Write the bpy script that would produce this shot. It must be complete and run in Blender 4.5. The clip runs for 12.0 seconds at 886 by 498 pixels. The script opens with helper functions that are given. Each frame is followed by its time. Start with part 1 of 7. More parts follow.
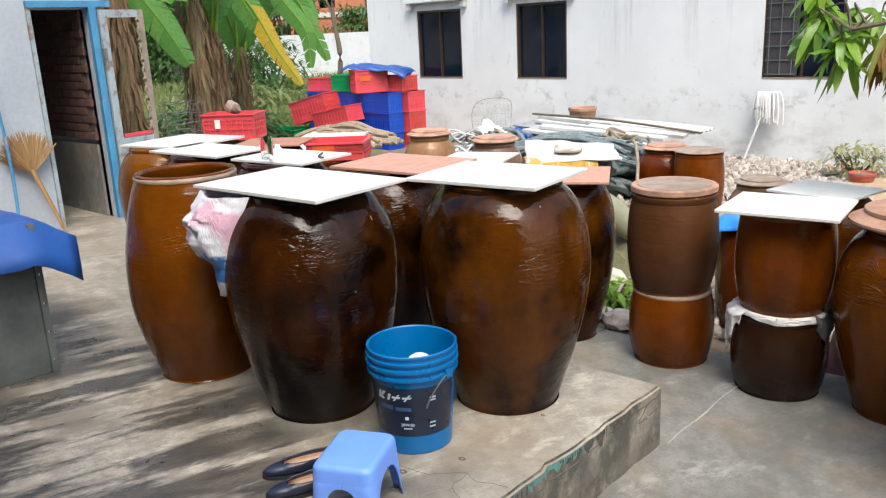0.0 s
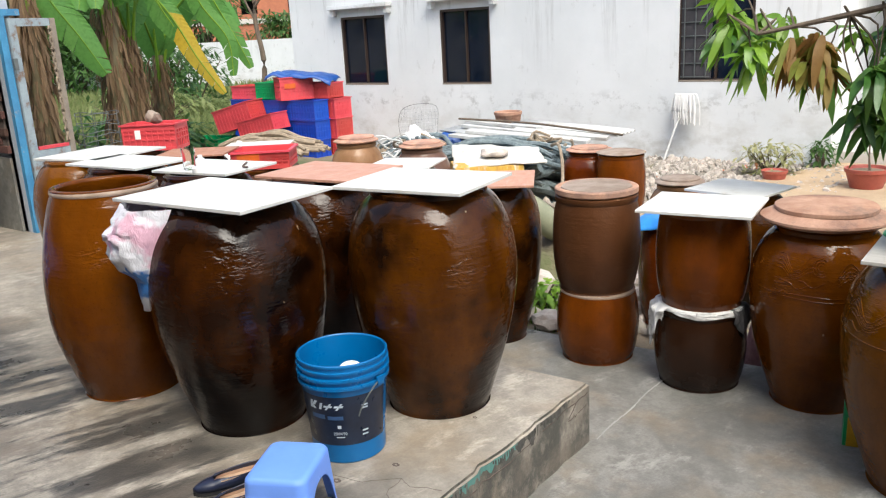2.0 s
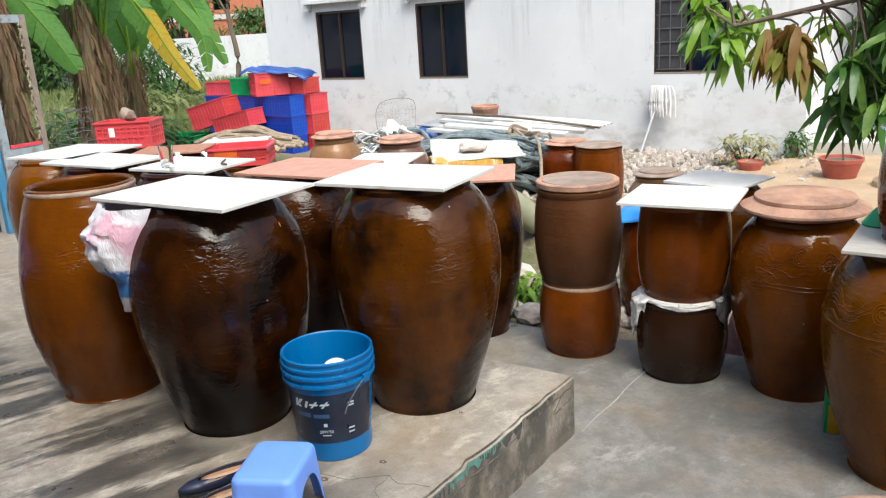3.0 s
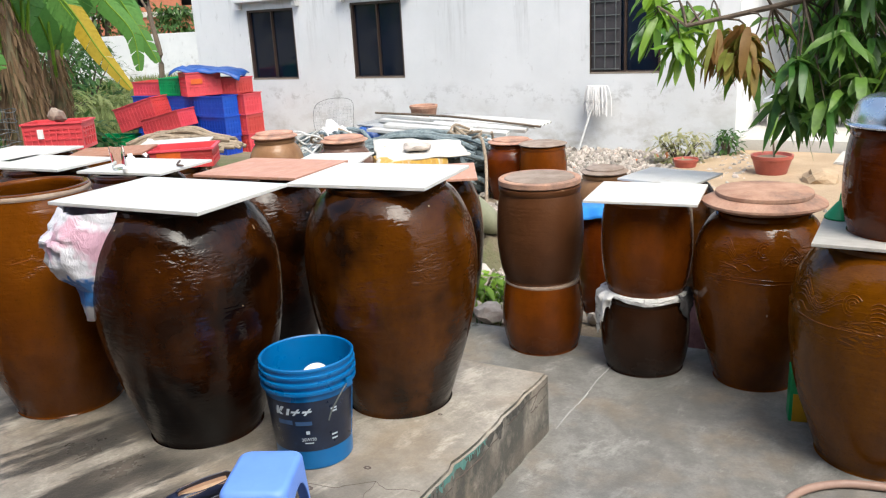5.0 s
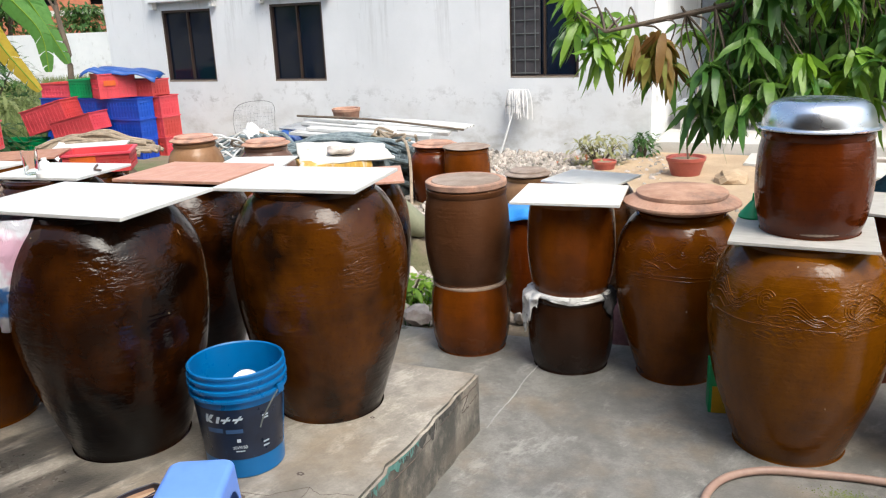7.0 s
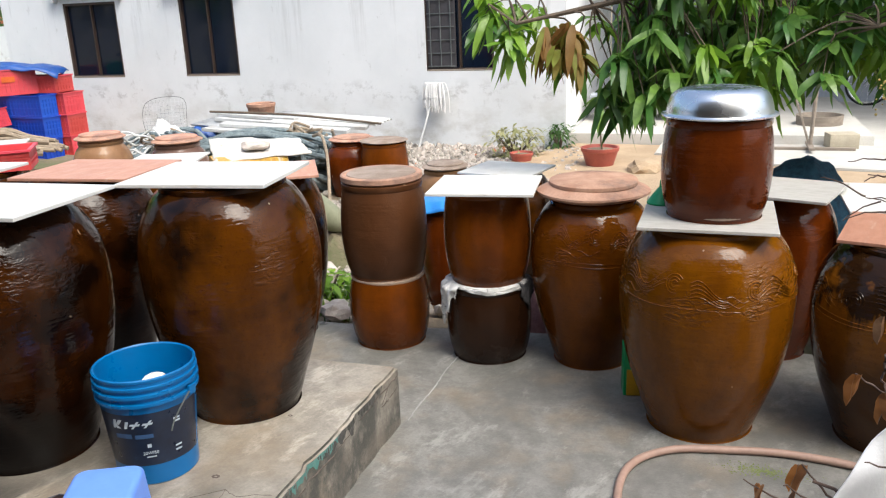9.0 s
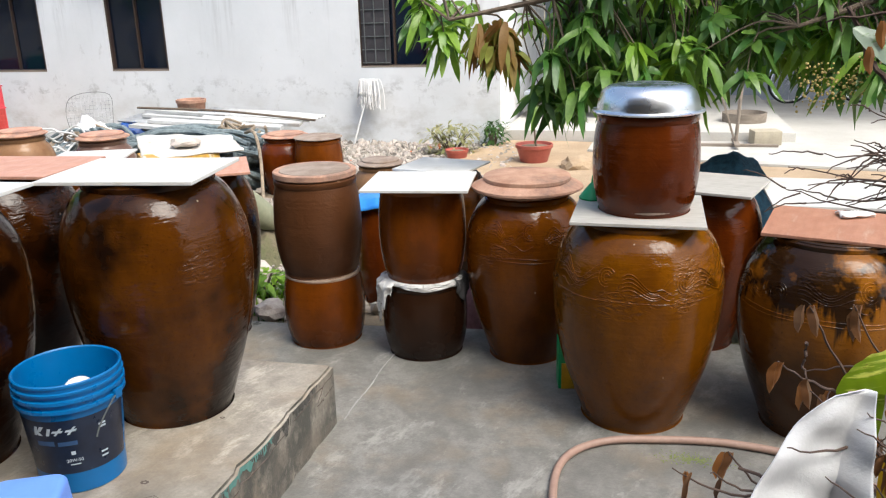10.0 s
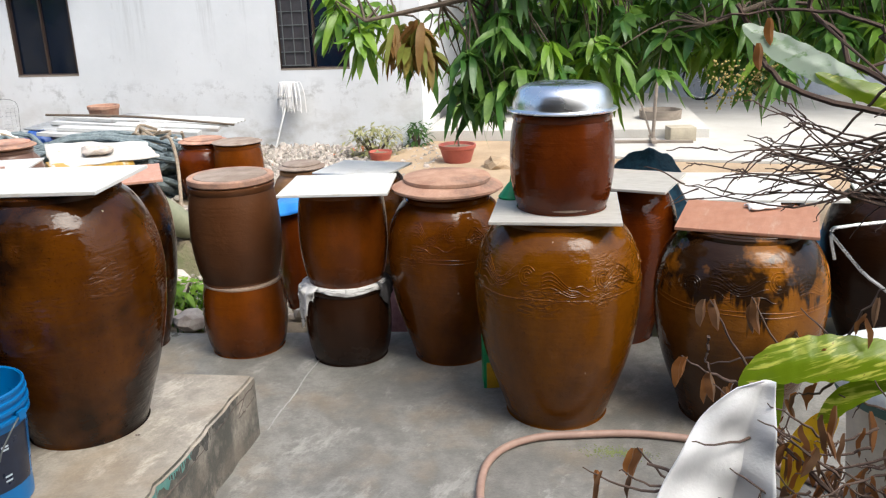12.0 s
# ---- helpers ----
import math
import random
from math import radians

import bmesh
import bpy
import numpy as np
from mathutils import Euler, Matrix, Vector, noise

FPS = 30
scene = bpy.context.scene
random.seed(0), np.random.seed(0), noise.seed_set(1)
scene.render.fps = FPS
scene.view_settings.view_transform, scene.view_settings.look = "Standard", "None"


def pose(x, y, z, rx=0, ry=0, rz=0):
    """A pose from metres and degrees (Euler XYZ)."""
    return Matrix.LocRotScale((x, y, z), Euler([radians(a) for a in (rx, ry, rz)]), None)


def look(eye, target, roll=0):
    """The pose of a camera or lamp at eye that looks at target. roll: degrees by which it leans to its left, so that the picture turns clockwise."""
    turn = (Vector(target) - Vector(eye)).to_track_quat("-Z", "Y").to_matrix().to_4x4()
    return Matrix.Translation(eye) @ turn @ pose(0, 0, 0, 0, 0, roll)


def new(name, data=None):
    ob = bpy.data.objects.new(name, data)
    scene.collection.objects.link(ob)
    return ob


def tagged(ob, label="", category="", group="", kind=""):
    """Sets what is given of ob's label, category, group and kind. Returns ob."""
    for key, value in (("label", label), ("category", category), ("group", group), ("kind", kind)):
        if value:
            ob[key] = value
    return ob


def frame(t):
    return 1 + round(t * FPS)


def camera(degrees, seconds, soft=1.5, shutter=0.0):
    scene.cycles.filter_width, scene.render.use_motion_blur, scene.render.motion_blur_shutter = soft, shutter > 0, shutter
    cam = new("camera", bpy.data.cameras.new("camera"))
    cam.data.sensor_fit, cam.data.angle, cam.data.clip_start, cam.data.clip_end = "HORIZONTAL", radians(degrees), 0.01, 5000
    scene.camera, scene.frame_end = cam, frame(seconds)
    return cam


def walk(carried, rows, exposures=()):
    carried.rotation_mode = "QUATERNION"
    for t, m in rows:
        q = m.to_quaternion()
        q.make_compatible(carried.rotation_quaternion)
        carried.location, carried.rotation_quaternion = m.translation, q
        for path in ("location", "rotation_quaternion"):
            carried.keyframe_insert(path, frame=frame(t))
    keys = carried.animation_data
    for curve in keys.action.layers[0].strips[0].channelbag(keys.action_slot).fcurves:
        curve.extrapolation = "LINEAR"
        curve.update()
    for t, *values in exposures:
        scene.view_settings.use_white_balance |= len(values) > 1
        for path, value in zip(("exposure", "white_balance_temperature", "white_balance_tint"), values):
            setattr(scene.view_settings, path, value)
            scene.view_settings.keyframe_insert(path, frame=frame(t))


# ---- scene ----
cam = camera(57.6, 12.0, soft=1.2)
PATH = [
    (0, (-0.309, -0.591, 1.645), (-1.623, 0.823, 1.122), -2.6),
    (0.5, (-0.288, -0.597, 1.654), (-1.573, 0.846, 1.136), -2.8),
    (1, (-0.288, -0.594, 1.654), (-1.54, 0.878, 1.138), -3.1),
    (1.5, (-0.298, -0.593, 1.647), (-1.521, 0.901, 1.125), -3.1),
    (2, (-0.287, -0.594, 1.653), (-1.473, 0.931, 1.134), -3.0),
    (2.5, (-0.302, -0.587, 1.648), (-1.461, 0.956, 1.122), -3.4),
    (3, (-0.312, -0.598, 1.654), (-1.451, 0.956, 1.119), -3.4),
    (5, (-0.484, -0.665, 1.652), (-1.472, 0.987, 1.108), -3.0),
    (5.5, (-0.5, -0.682, 1.655), (-1.431, 1.002, 1.112), -2.7),
    (6, (-0.504, -0.691, 1.658), (-1.391, 1.019, 1.123), -2.6),
    (6.5, (-0.504, -0.692, 1.652), (-1.353, 1.038, 1.118), -2.3),
    (7, (-0.501, -0.687, 1.654), (-1.32, 1.054, 1.109), -2.3),
    (9, (-0.476, -0.665, 1.64), (-1.119, 1.143, 1.075), -2.3),
    (9.5, (-0.47, -0.651, 1.636), (-1.054, 1.176, 1.068), -1.9),
    (10, (-0.47, -0.65, 1.632), (-0.964, 1.2, 1.056), -1.6),
    (10.5, (-0.461, -0.655, 1.631), (-0.912, 1.207, 1.056), -1.7),
    (11, (-0.46, -0.649, 1.631), (-0.894, 1.215, 1.05), -1.9),
    (11.5, (-0.453, -0.632, 1.63), (-0.837, 1.244, 1.052), -1.9),
    (12, (-0.44, -0.619, 1.628), (-0.764, 1.268, 1.05), -1.9),
]
walk(cam, [(t, look(e, g, r)) for t, e, g, r in PATH], exposures=[(0.0, 1.01, 6200, 4), (12.0, 0.98, 6150, 5)])

# ---- world and light: bright overcast ----
world = bpy.data.worlds.new("world")
scene.world = world
world.use_nodes = True
wn = world.node_tree.nodes
sky = wn.new("ShaderNodeTexSky")
sky.sky_type = "NISHITA"
sky.sun_disc = False
sky.sun_elevation, sky.sun_rotation = radians(57.3), radians(124.5)
sky.air_density, sky.dust_density, sky.ozone_density = 1.0, 6.0, 1.0
world.node_tree.links.new(sky.outputs[0], wn["Background"].inputs[0])
wn["Background"].inputs[1].default_value = 0.15
sun_data = bpy.data.lights.new("sun", "SUN")
sun_data.energy, sun_data.angle, sun_data.color = 1.05, radians(30), (1.0, 0.97, 0.92)
sun = new("sun", sun_data)
sun.matrix_world = look((9, -6.2, 17), (0, 0, 0))


# ---- materials ----
def nodes_of(name):
    m = bpy.data.materials.new(name)
    m.use_nodes = True
    n, l = m.node_tree.nodes, m.node_tree.links
    return m, n, l, n["Principled BSDF"]


def tex_noise(n, l, coord, scale, detail=4.0, stretch=(1, 1, 1), rough=0.6, distort=0.0):
    mp = n.new("ShaderNodeMapping")
    mp.inputs["Scale"].default_value = stretch
    l.new(coord, mp.inputs[0])
    t = n.new("ShaderNodeTexNoise")
    t.inputs["Scale"].default_value, t.inputs["Detail"].default_value = scale, detail
    t.inputs["Roughness"].default_value, t.inputs["Distortion"].default_value = rough, distort
    l.new(mp.outputs[0], t.inputs["Vector"])
    return t.outputs[0]


def ranged(n, l, v, a, b, c=0.0, d=1.0):
    r = n.new("ShaderNodeMapRange")
    for i, x in enumerate((a, b, c, d)):
        r.inputs[i + 1].default_value = x
    l.new(v, r.inputs[0])
    return r.outputs[0]


def blend(n, l, f, a, b, how="MIX"):
    m = n.new("ShaderNodeMix")
    m.data_type, m.blend_type = "RGBA", how
    for s, v in ((m.inputs[0], f), (m.inputs[6], a), (m.inputs[7], b)):
        if isinstance(v, (int, float)):
            s.default_value = v
        elif isinstance(v, tuple):
            s.default_value = (*v, 1) if len(v) == 3 else v
        else:
            l.new(v, s)
    return m.outputs[2]


def arith(n, l, op, a, b=0.0):
    m = n.new("ShaderNodeMath")
    m.operation = op
    for s, v in ((m.inputs[0], a), (m.inputs[1], b)):
        if isinstance(v, (int, float)):
            s.default_value = v
        else:
            l.new(v, s)
    return m.outputs[0]


def mat(name, a, b=None, scale=5.0, stretch=(1, 1, 1), rough=0.6, metal=0.0, bump=0.15, fine=60.0, stain=None,
        stain_scale=1.5, stain_at=(0.55, 0.7), vary=0.0, coat=0.0, spread=(0.35, 0.65), island=0.0, bump_distance=0.004, speckle=0.25):
    m, n, l, p = nodes_of(name)
    co = n.new("ShaderNodeTexCoord").outputs["Object"]
    big = ranged(n, l, tex_noise(n, l, co, scale, 5, stretch), *spread)
    col = blend(n, l, big, a, b or tuple(x * 0.75 for x in a))
    small = tex_noise(n, l, co, fine, 4, stretch)
    col = blend(n, l, ranged(n, l, small, 0.35, 0.75, 0, speckle), col, tuple(x * 0.45 for x in a))
    if stain:
        s = ranged(n, l, tex_noise(n, l, co, stain_scale, 7, stretch, 0.7), *stain_at)
        col = blend(n, l, s, col, stain)
    if vary or island:
        hsv = n.new("ShaderNodeHueSaturation")
        src = n.new("ShaderNodeObjectInfo").outputs["Random"] if vary else n.new("ShaderNodeNewGeometry").outputs["Random Per Island"]
        w = vary or island
        l.new(ranged(n, l, src, 0, 1, 1 - w, 1 + w), hsv.inputs["Value"])
        l.new(ranged(n, l, src, 0, 1, 0.5 + w * 0.04, 0.5 - w * 0.04), hsv.inputs["Hue"])
        l.new(col, hsv.inputs["Color"])
        col = hsv.outputs[0]
    l.new(col, p.inputs["Base Color"])
    l.new(ranged(n, l, tex_noise(n, l, co, scale * 2.3, 4), 0.3, 0.7, max(rough - 0.1, 0.03), min(rough + 0.1, 1)), p.inputs["Roughness"])
    p.inputs["Metallic"].default_value = metal
    p.inputs["Coat Weight"].default_value = coat
    p.inputs["Coat Roughness"].default_value = 0.12
    if bump:
        b_ = n.new("ShaderNodeBump")
        b_.inputs["Strength"].default_value, b_.inputs["Distance"].default_value = bump, bump_distance
        l.new(small, b_.inputs["Height"])
        l.new(b_.outputs[0], p.inputs["Normal"])
    return m


def glaze(name, a, b, dark, relief=(0.5, 0.75), rough=0.1, streak=0.75, swirl=1.0, patches=(0.48, 0.7), drip=None):
    """Brown salt glaze: vertical runs, dark burnt patches, pits and a raised wavy band on the shoulder."""
    m, n, l, p = nodes_of(name)
    co = n.new("ShaderNodeTexCoord").outputs["Object"]
    runs = tex_noise(n, l, co, 5, 5, (1, 1, 0.45), 0.62)
    cloud = tex_noise(n, l, co, 2.1, 4)
    col = blend(n, l, ranged(n, l, runs, 0.35, 0.68), a, b)
    col = blend(n, l, ranged(n, l, cloud, patches[0], patches[1], 0, streak), col, dark)
    pits = tex_noise(n, l, co, 130, 2)
    col = blend(n, l, ranged(n, l, pits, 0.62, 0.72, 0, 0.5), col, dark)
    chips = tex_noise(n, l, co, 24, 2, (1, 1, 0.5))
    col = blend(n, l, ranged(n, l, chips, 0.755, 0.775, 0, 0.55), col, (0.38, 0.28, 0.18))
    sep = n.new("ShaderNodeSeparateXYZ")
    l.new(co, sep.inputs[0])
    if drip:
        run = arith(n, l, "MULTIPLY", tex_noise(n, l, co, 10, 4, (1, 1, 0.08), 0.7), 0.62)
        over = ranged(n, l, arith(n, l, "ADD", sep.outputs[2], run), drip + 0.3, drip + 0.34, 0, 0.93)
        over = arith(n, l, "MULTIPLY", over, ranged(n, l, tex_noise(n, l, co, 7, 4), 0.38, 0.48))
        col = blend(n, l, over, col, dark)
        # Body darker towards the foot, with an uneven upper edge.
        low_dark = ranged(n, l, arith(n, l, "ADD", sep.outputs[2], arith(n, l, "MULTIPLY", cloud, 0.5)), 0.72, 0.55, 0, 0.8)
        col = blend(n, l, low_dark, col, tuple(x * 3 for x in dark))
    hsv = n.new("ShaderNodeHueSaturation")
    rnd = n.new("ShaderNodeObjectInfo").outputs["Random"]
    l.new(ranged(n, l, rnd, 0, 1, 0.9, 1.1), hsv.inputs["Value"])
    l.new(col, hsv.inputs["Color"])
    l.new(hsv.outputs[0], p.inputs["Base Color"])
    l.new(ranged(n, l, cloud, 0.3, 0.7, max(0.04, rough - 0.05), rough + 0.08), p.inputs["Roughness"])
    p.inputs["Coat Weight"].default_value, p.inputs["Coat Roughness"].default_value = 0.0, 0.08
    p.inputs["Specular IOR Level"].default_value = 0.23
    lo = ranged(n, l, sep.outputs[2], relief[0], relief[0] + 0.06)
    hi = ranged(n, l, sep.outputs[2], relief[1] - 0.04, relief[1], 1, 0)
    curls = arith(n, l, "SUBTRACT", tex_noise(n, l, co, 24, 3, (1, 1, 2.3), 0.5, 1.3), 0.5)
    rings = ranged(n, l, tex_noise(n, l, co, 3, 2, (0.2, 0.2, 22)), 0.3, 0.7)
    patch = arith(n, l, "MULTIPLY", ranged(n, l, tex_noise(n, l, co, 3.6, 2), 0.48, 0.58), ranged(n, l, tex_noise(n, l, co, 11, 2), 0.44, 0.54))
    relief_h = arith(n, l, "MULTIPLY", arith(n, l, "MULTIPLY", arith(n, l, "MULTIPLY", lo, hi), patch), arith(n, l, "MULTIPLY", curls, 2.4 * swirl))
    h = arith(n, l, "ADD", relief_h, arith(n, l, "MULTIPLY", rings, 0.14))
    h = arith(n, l, "ADD", h, arith(n, l, "MULTIPLY", tex_noise(n, l, co, 9, 4, (1, 1, 1.6), 0.55, 0.4), 1.7))
    bp = n.new("ShaderNodeBump")
    bp.inputs["Strength"].default_value, bp.inputs["Distance"].default_value = 0.55, 0.006
    l.new(h, bp.inputs["Height"])
    l.new(bp.outputs[0], p.inputs["Normal"])
    return m


def concrete(name, a, b, stain, stain_rot, scale=1.1, amount=0.8, rough=0.55, stretch=(1, 0.35, 1), at=(0.5, 0.62), zone=None, side_dark=0.0):
    m, n, l, p = nodes_of(name)
    co = n.new("ShaderNodeTexCoord").outputs["Object"]
    mp = n.new("ShaderNodeMapping")
    mp.inputs["Rotation"].default_value = (0, 0, radians(stain_rot))
    l.new(co, mp.inputs[0])
    cloud = tex_noise(n, l, co, 1.4, 6, (1, 1, 1), 0.65)
    col = blend(n, l, ranged(n, l, cloud, 0.35, 0.65), a, b)
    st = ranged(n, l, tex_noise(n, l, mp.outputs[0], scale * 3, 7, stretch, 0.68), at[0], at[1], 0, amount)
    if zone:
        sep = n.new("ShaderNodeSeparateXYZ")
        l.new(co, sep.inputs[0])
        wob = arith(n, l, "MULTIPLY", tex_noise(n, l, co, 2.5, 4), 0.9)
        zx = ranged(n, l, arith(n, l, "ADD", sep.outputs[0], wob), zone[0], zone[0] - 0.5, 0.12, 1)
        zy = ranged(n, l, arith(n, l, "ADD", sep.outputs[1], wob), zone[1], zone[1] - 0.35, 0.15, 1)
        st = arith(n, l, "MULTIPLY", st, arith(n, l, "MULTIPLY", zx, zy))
    gr = tex_noise(n, l, co, 95, 4)
    col = blend(n, l, ranged(n, l, gr, 0.35, 0.68, 0, 0.5), col, tuple(x * 0.55 for x in a))
    mott = ranged(n, l, tex_noise(n, l, co, 11, 6, (1, 1, 1), 0.75), 0.42, 0.6, 0, 0.62)
    col = blend(n, l, mott, col, tuple(x * 0.6 for x in b))
    worn = ranged(n, l, tex_noise(n, l, mp.outputs[0], 6, 6, (1, 0.5, 1), 0.75), 0.55, 0.64, 0, 0.55)
    col = blend(n, l, worn, col, tuple(x * 1.45 for x in a))
    warm = ranged(n, l, tex_noise(n, l, co, 2.7, 5), 0.5, 0.68, 0, 0.42)
    col = blend(n, l, warm, col, (0.27, 0.19, 0.11))
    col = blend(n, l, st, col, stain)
    if side_dark:
        # Upright faces darkened by their normal, a quarter all over, more in blotches.
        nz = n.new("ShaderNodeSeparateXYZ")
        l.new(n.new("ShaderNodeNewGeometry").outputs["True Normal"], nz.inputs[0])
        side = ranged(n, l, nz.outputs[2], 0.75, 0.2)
        side_mottle = ranged(n, l, tex_noise(n, l, co, 5, 8, (1, 1, 0.7), 0.75), 0.42, 0.56, 0.25, side_dark)
        col = blend(n, l, arith(n, l, "MULTIPLY", side, side_mottle), col, (0.075, 0.072, 0.062))
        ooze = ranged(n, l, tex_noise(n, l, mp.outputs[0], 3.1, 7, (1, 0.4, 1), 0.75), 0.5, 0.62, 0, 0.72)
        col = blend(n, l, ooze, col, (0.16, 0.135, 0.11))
    l.new(col, p.inputs["Base Color"])
    wet = arith(n, l, "MULTIPLY", st, 0.25)
    l.new(arith(n, l, "SUBTRACT", ranged(n, l, cloud, 0.3, 0.7, rough - 0.15, rough + 0.15), wet), p.inputs["Roughness"])
    bp = n.new("ShaderNodeBump")
    bp.inputs["Strength"].default_value, bp.inputs["Distance"].default_value = 0.35, 0.004
    l.new(arith(n, l, "ADD", gr, arith(n, l, "MULTIPLY", cloud, 1.5)), bp.inputs["Height"])
    l.new(bp.outputs[0], p.inputs["Normal"])
    return m


def plaster():
    """White lime wash with rain runs from the top, grey damp above the footing and scuffed patches."""
    m, n, l, p = nodes_of("whitewash")
    co = n.new("ShaderNodeTexCoord").outputs["Object"]
    sep = n.new("ShaderNodeSeparateXYZ")
    l.new(co, sep.inputs[0])
    z = sep.outputs[2]
    col = blend(n, l, ranged(n, l, tex_noise(n, l, co, 0.9, 6), 0.35, 0.65), (0.735, 0.745, 0.755), (0.655, 0.67, 0.68))
    runs = ranged(n, l, tex_noise(n, l, co, 4.5, 6, (1, 1, 0.07), 0.75), 0.53, 0.68, 0, 0.8)
    runs = arith(n, l, "MULTIPLY", runs, ranged(n, l, z, 1.0, 2.4))
    col = blend(n, l, runs, col, (0.33, 0.33, 0.32))
    foot = arith(n, l, "MULTIPLY", ranged(n, l, z, 0.75, 0.05), ranged(n, l, tex_noise(n, l, co, 2.2, 6, (1, 1, 1.6), 0.7), 0.46, 0.66, 0, 0.7))
    col = blend(n, l, foot, col, (0.40, 0.38, 0.34))
    band = arith(n, l, "MULTIPLY", ranged(n, l, z, 0.5, 0.62), ranged(n, l, z, 0.85, 0.66))
    band = arith(n, l, "MULTIPLY", band, ranged(n, l, tex_noise(n, l, co, 3.4, 7, (1, 1, 1.3), 0.75), 0.52, 0.62, 0, 0.6))
    col = blend(n, l, band, col, (0.34, 0.34, 0.33))
    spots = ranged(n, l, tex_noise(n, l, co, 5, 5, (1, 1, 0.6), 0.7), 0.61, 0.7, 0, 0.6)
    col = blend(n, l, spots, col, (0.45, 0.45, 0.44))
    l.new(col, p.inputs["Base Color"])
    p.inputs["Roughness"].default_value = 0.9
    bp = n.new("ShaderNodeBump")
    bp.inputs["Strength"].default_value, bp.inputs["Distance"].default_value = 0.3, 0.006
    l.new(tex_noise(n, l, co, 18, 6), bp.inputs["Height"])
    l.new(bp.outputs[0], p.inputs["Normal"])
    return m


def glass(name, tint, rough=0.03):
    m, n, l, p = nodes_of(name)
    p.inputs["Base Color"].default_value = (*tint, 1)
    p.inputs["Transmission Weight"].default_value, p.inputs["Roughness"].default_value = 1.0, rough
    p.inputs["IOR"].default_value = 1.12
    return m


def leafy(name, a, b, rough=0.35, tip=None, vary=0.35):
    m, n, l, p = nodes_of(name)
    r = n.new("ShaderNodeNewGeometry").outputs["Random Per Island"]
    co = n.new("ShaderNodeTexCoord").outputs["Object"]
    col = blend(n, l, ranged(n, l, r, 0, 1), a, b)
    col = blend(n, l, ranged(n, l, tex_noise(n, l, co, 25, 3), 0.45, 0.7, 0, vary), col, tip or tuple(x * 0.5 for x in a))
    l.new(col, p.inputs["Base Color"])
    p.inputs["Roughness"].default_value = rough
    p.inputs["Subsurface Weight"].default_value = 0.0
    p.inputs["Transmission Weight"].default_value = 0.0
    tr = n.new("ShaderNodeBsdfTranslucent")
    l.new(col, tr.inputs[0])
    mx = n.new("ShaderNodeMixShader")
    mx.inputs[0].default_value = 0.46
    l.new(p.outputs[0], mx.inputs[1])
    l.new(tr.outputs[0], mx.inputs[2])
    l.new(mx.outputs[0], n["Material Output"].inputs[0])
    bp = n.new("ShaderNodeBump")
    bp.inputs["Strength"].default_value, bp.inputs["Distance"].default_value = 0.3, 0.004
    l.new(tex_noise(n, l, co, 60, 2), bp.inputs["Height"])
    l.new(bp.outputs[0], p.inputs["Normal"])
    return m


GLAZE_DARK = glaze("glaze_dark_brown", (0.078, 0.024, 0.0014), (0.04, 0.0112, 0.0009), (0.0035, 0.0014, 0.0008), streak=0.95, patches=(0.43, 0.6))
GLAZE_BLACK = glaze("glaze_black_brown", (0.042, 0.0115, 0.001), (0.015, 0.004, 0.0006), (0.0016, 0.0008, 0.0006), streak=0.95, patches=(0.42, 0.58))
GLAZE_AMBER = glaze("glaze_amber", (0.155, 0.052, 0.0012), (0.09, 0.027, 0.001), (0.032, 0.009, 0.001), relief=(0.5, 0.76), streak=0.5, swirl=1.7)
GLAZE_BURNT = glaze("glaze_burnt_amber", (0.24, 0.088, 0.006), (0.15, 0.05, 0.004), (0.009, 0.005, 0.003), relief=(0.5, 0.72), streak=0.85, patches=(0.52, 0.64), drip=0.56)
GLAZE_RED = glaze("glaze_red_brown", (0.115, 0.023, 0.002), (0.066, 0.012, 0.0015), (0.024, 0.005, 0.0015), streak=0.6, swirl=0.6)
GLAZE_RUSSET = glaze("glaze_russet", (0.155, 0.045, 0.002), (0.09, 0.023, 0.0015), (0.034, 0.009, 0.0012), relief=(0.46, 0.74), streak=0.5, swirl=1.4)
GLAZE_ORANGE = glaze("glaze_orange_brown", (0.165, 0.042, 0.002), (0.095, 0.022, 0.0018), (0.035, 0.009, 0.0015), relief=(5, 6), rough=0.22)
GLAZE_MATT = glaze("glaze_matt_brown", (0.1, 0.04, 0.015), (0.074, 0.027, 0.01), (0.04, 0.015, 0.006), relief=(5, 6), rough=0.38)
GLAZE_PLAIN = glaze("glaze_burnt_brown", (0.027, 0.0105, 0.0042), (0.018, 0.007, 0.003), (0.008, 0.004, 0.0025), relief=(5, 6), rough=0.22)
GLAZE_TAN = glaze("glaze_tan", (0.27, 0.15, 0.075), (0.19, 0.095, 0.045), (0.1, 0.048, 0.025), relief=(0.2, 0.6), streak=0.6, rough=0.16)
GLAZE_UMBER = glaze("glaze_umber", (0.16, 0.095, 0.07), (0.11, 0.06, 0.045), (0.06, 0.033, 0.026), relief=(0.2, 0.6), streak=0.6, rough=0.14)
PALE_RIM = mat("bare_clay_rim", (0.42, 0.32, 0.25), (0.3, 0.21, 0.15), scale=12, rough=0.8, bump=0.4)
CLAY_GREY = mat("grey_clay", (0.34, 0.27, 0.22), (0.22, 0.16, 0.12), scale=9, rough=0.85, bump=0.5, fine=90)
TERRACOTTA = mat("terracotta", (0.52, 0.31, 0.22), (0.39, 0.2, 0.135), scale=11, rough=0.85, bump=0.5, fine=90, stain=(0.22, 0.14, 0.11), stain_scale=4, stain_at=(0.52, 0.66), vary=0.12)
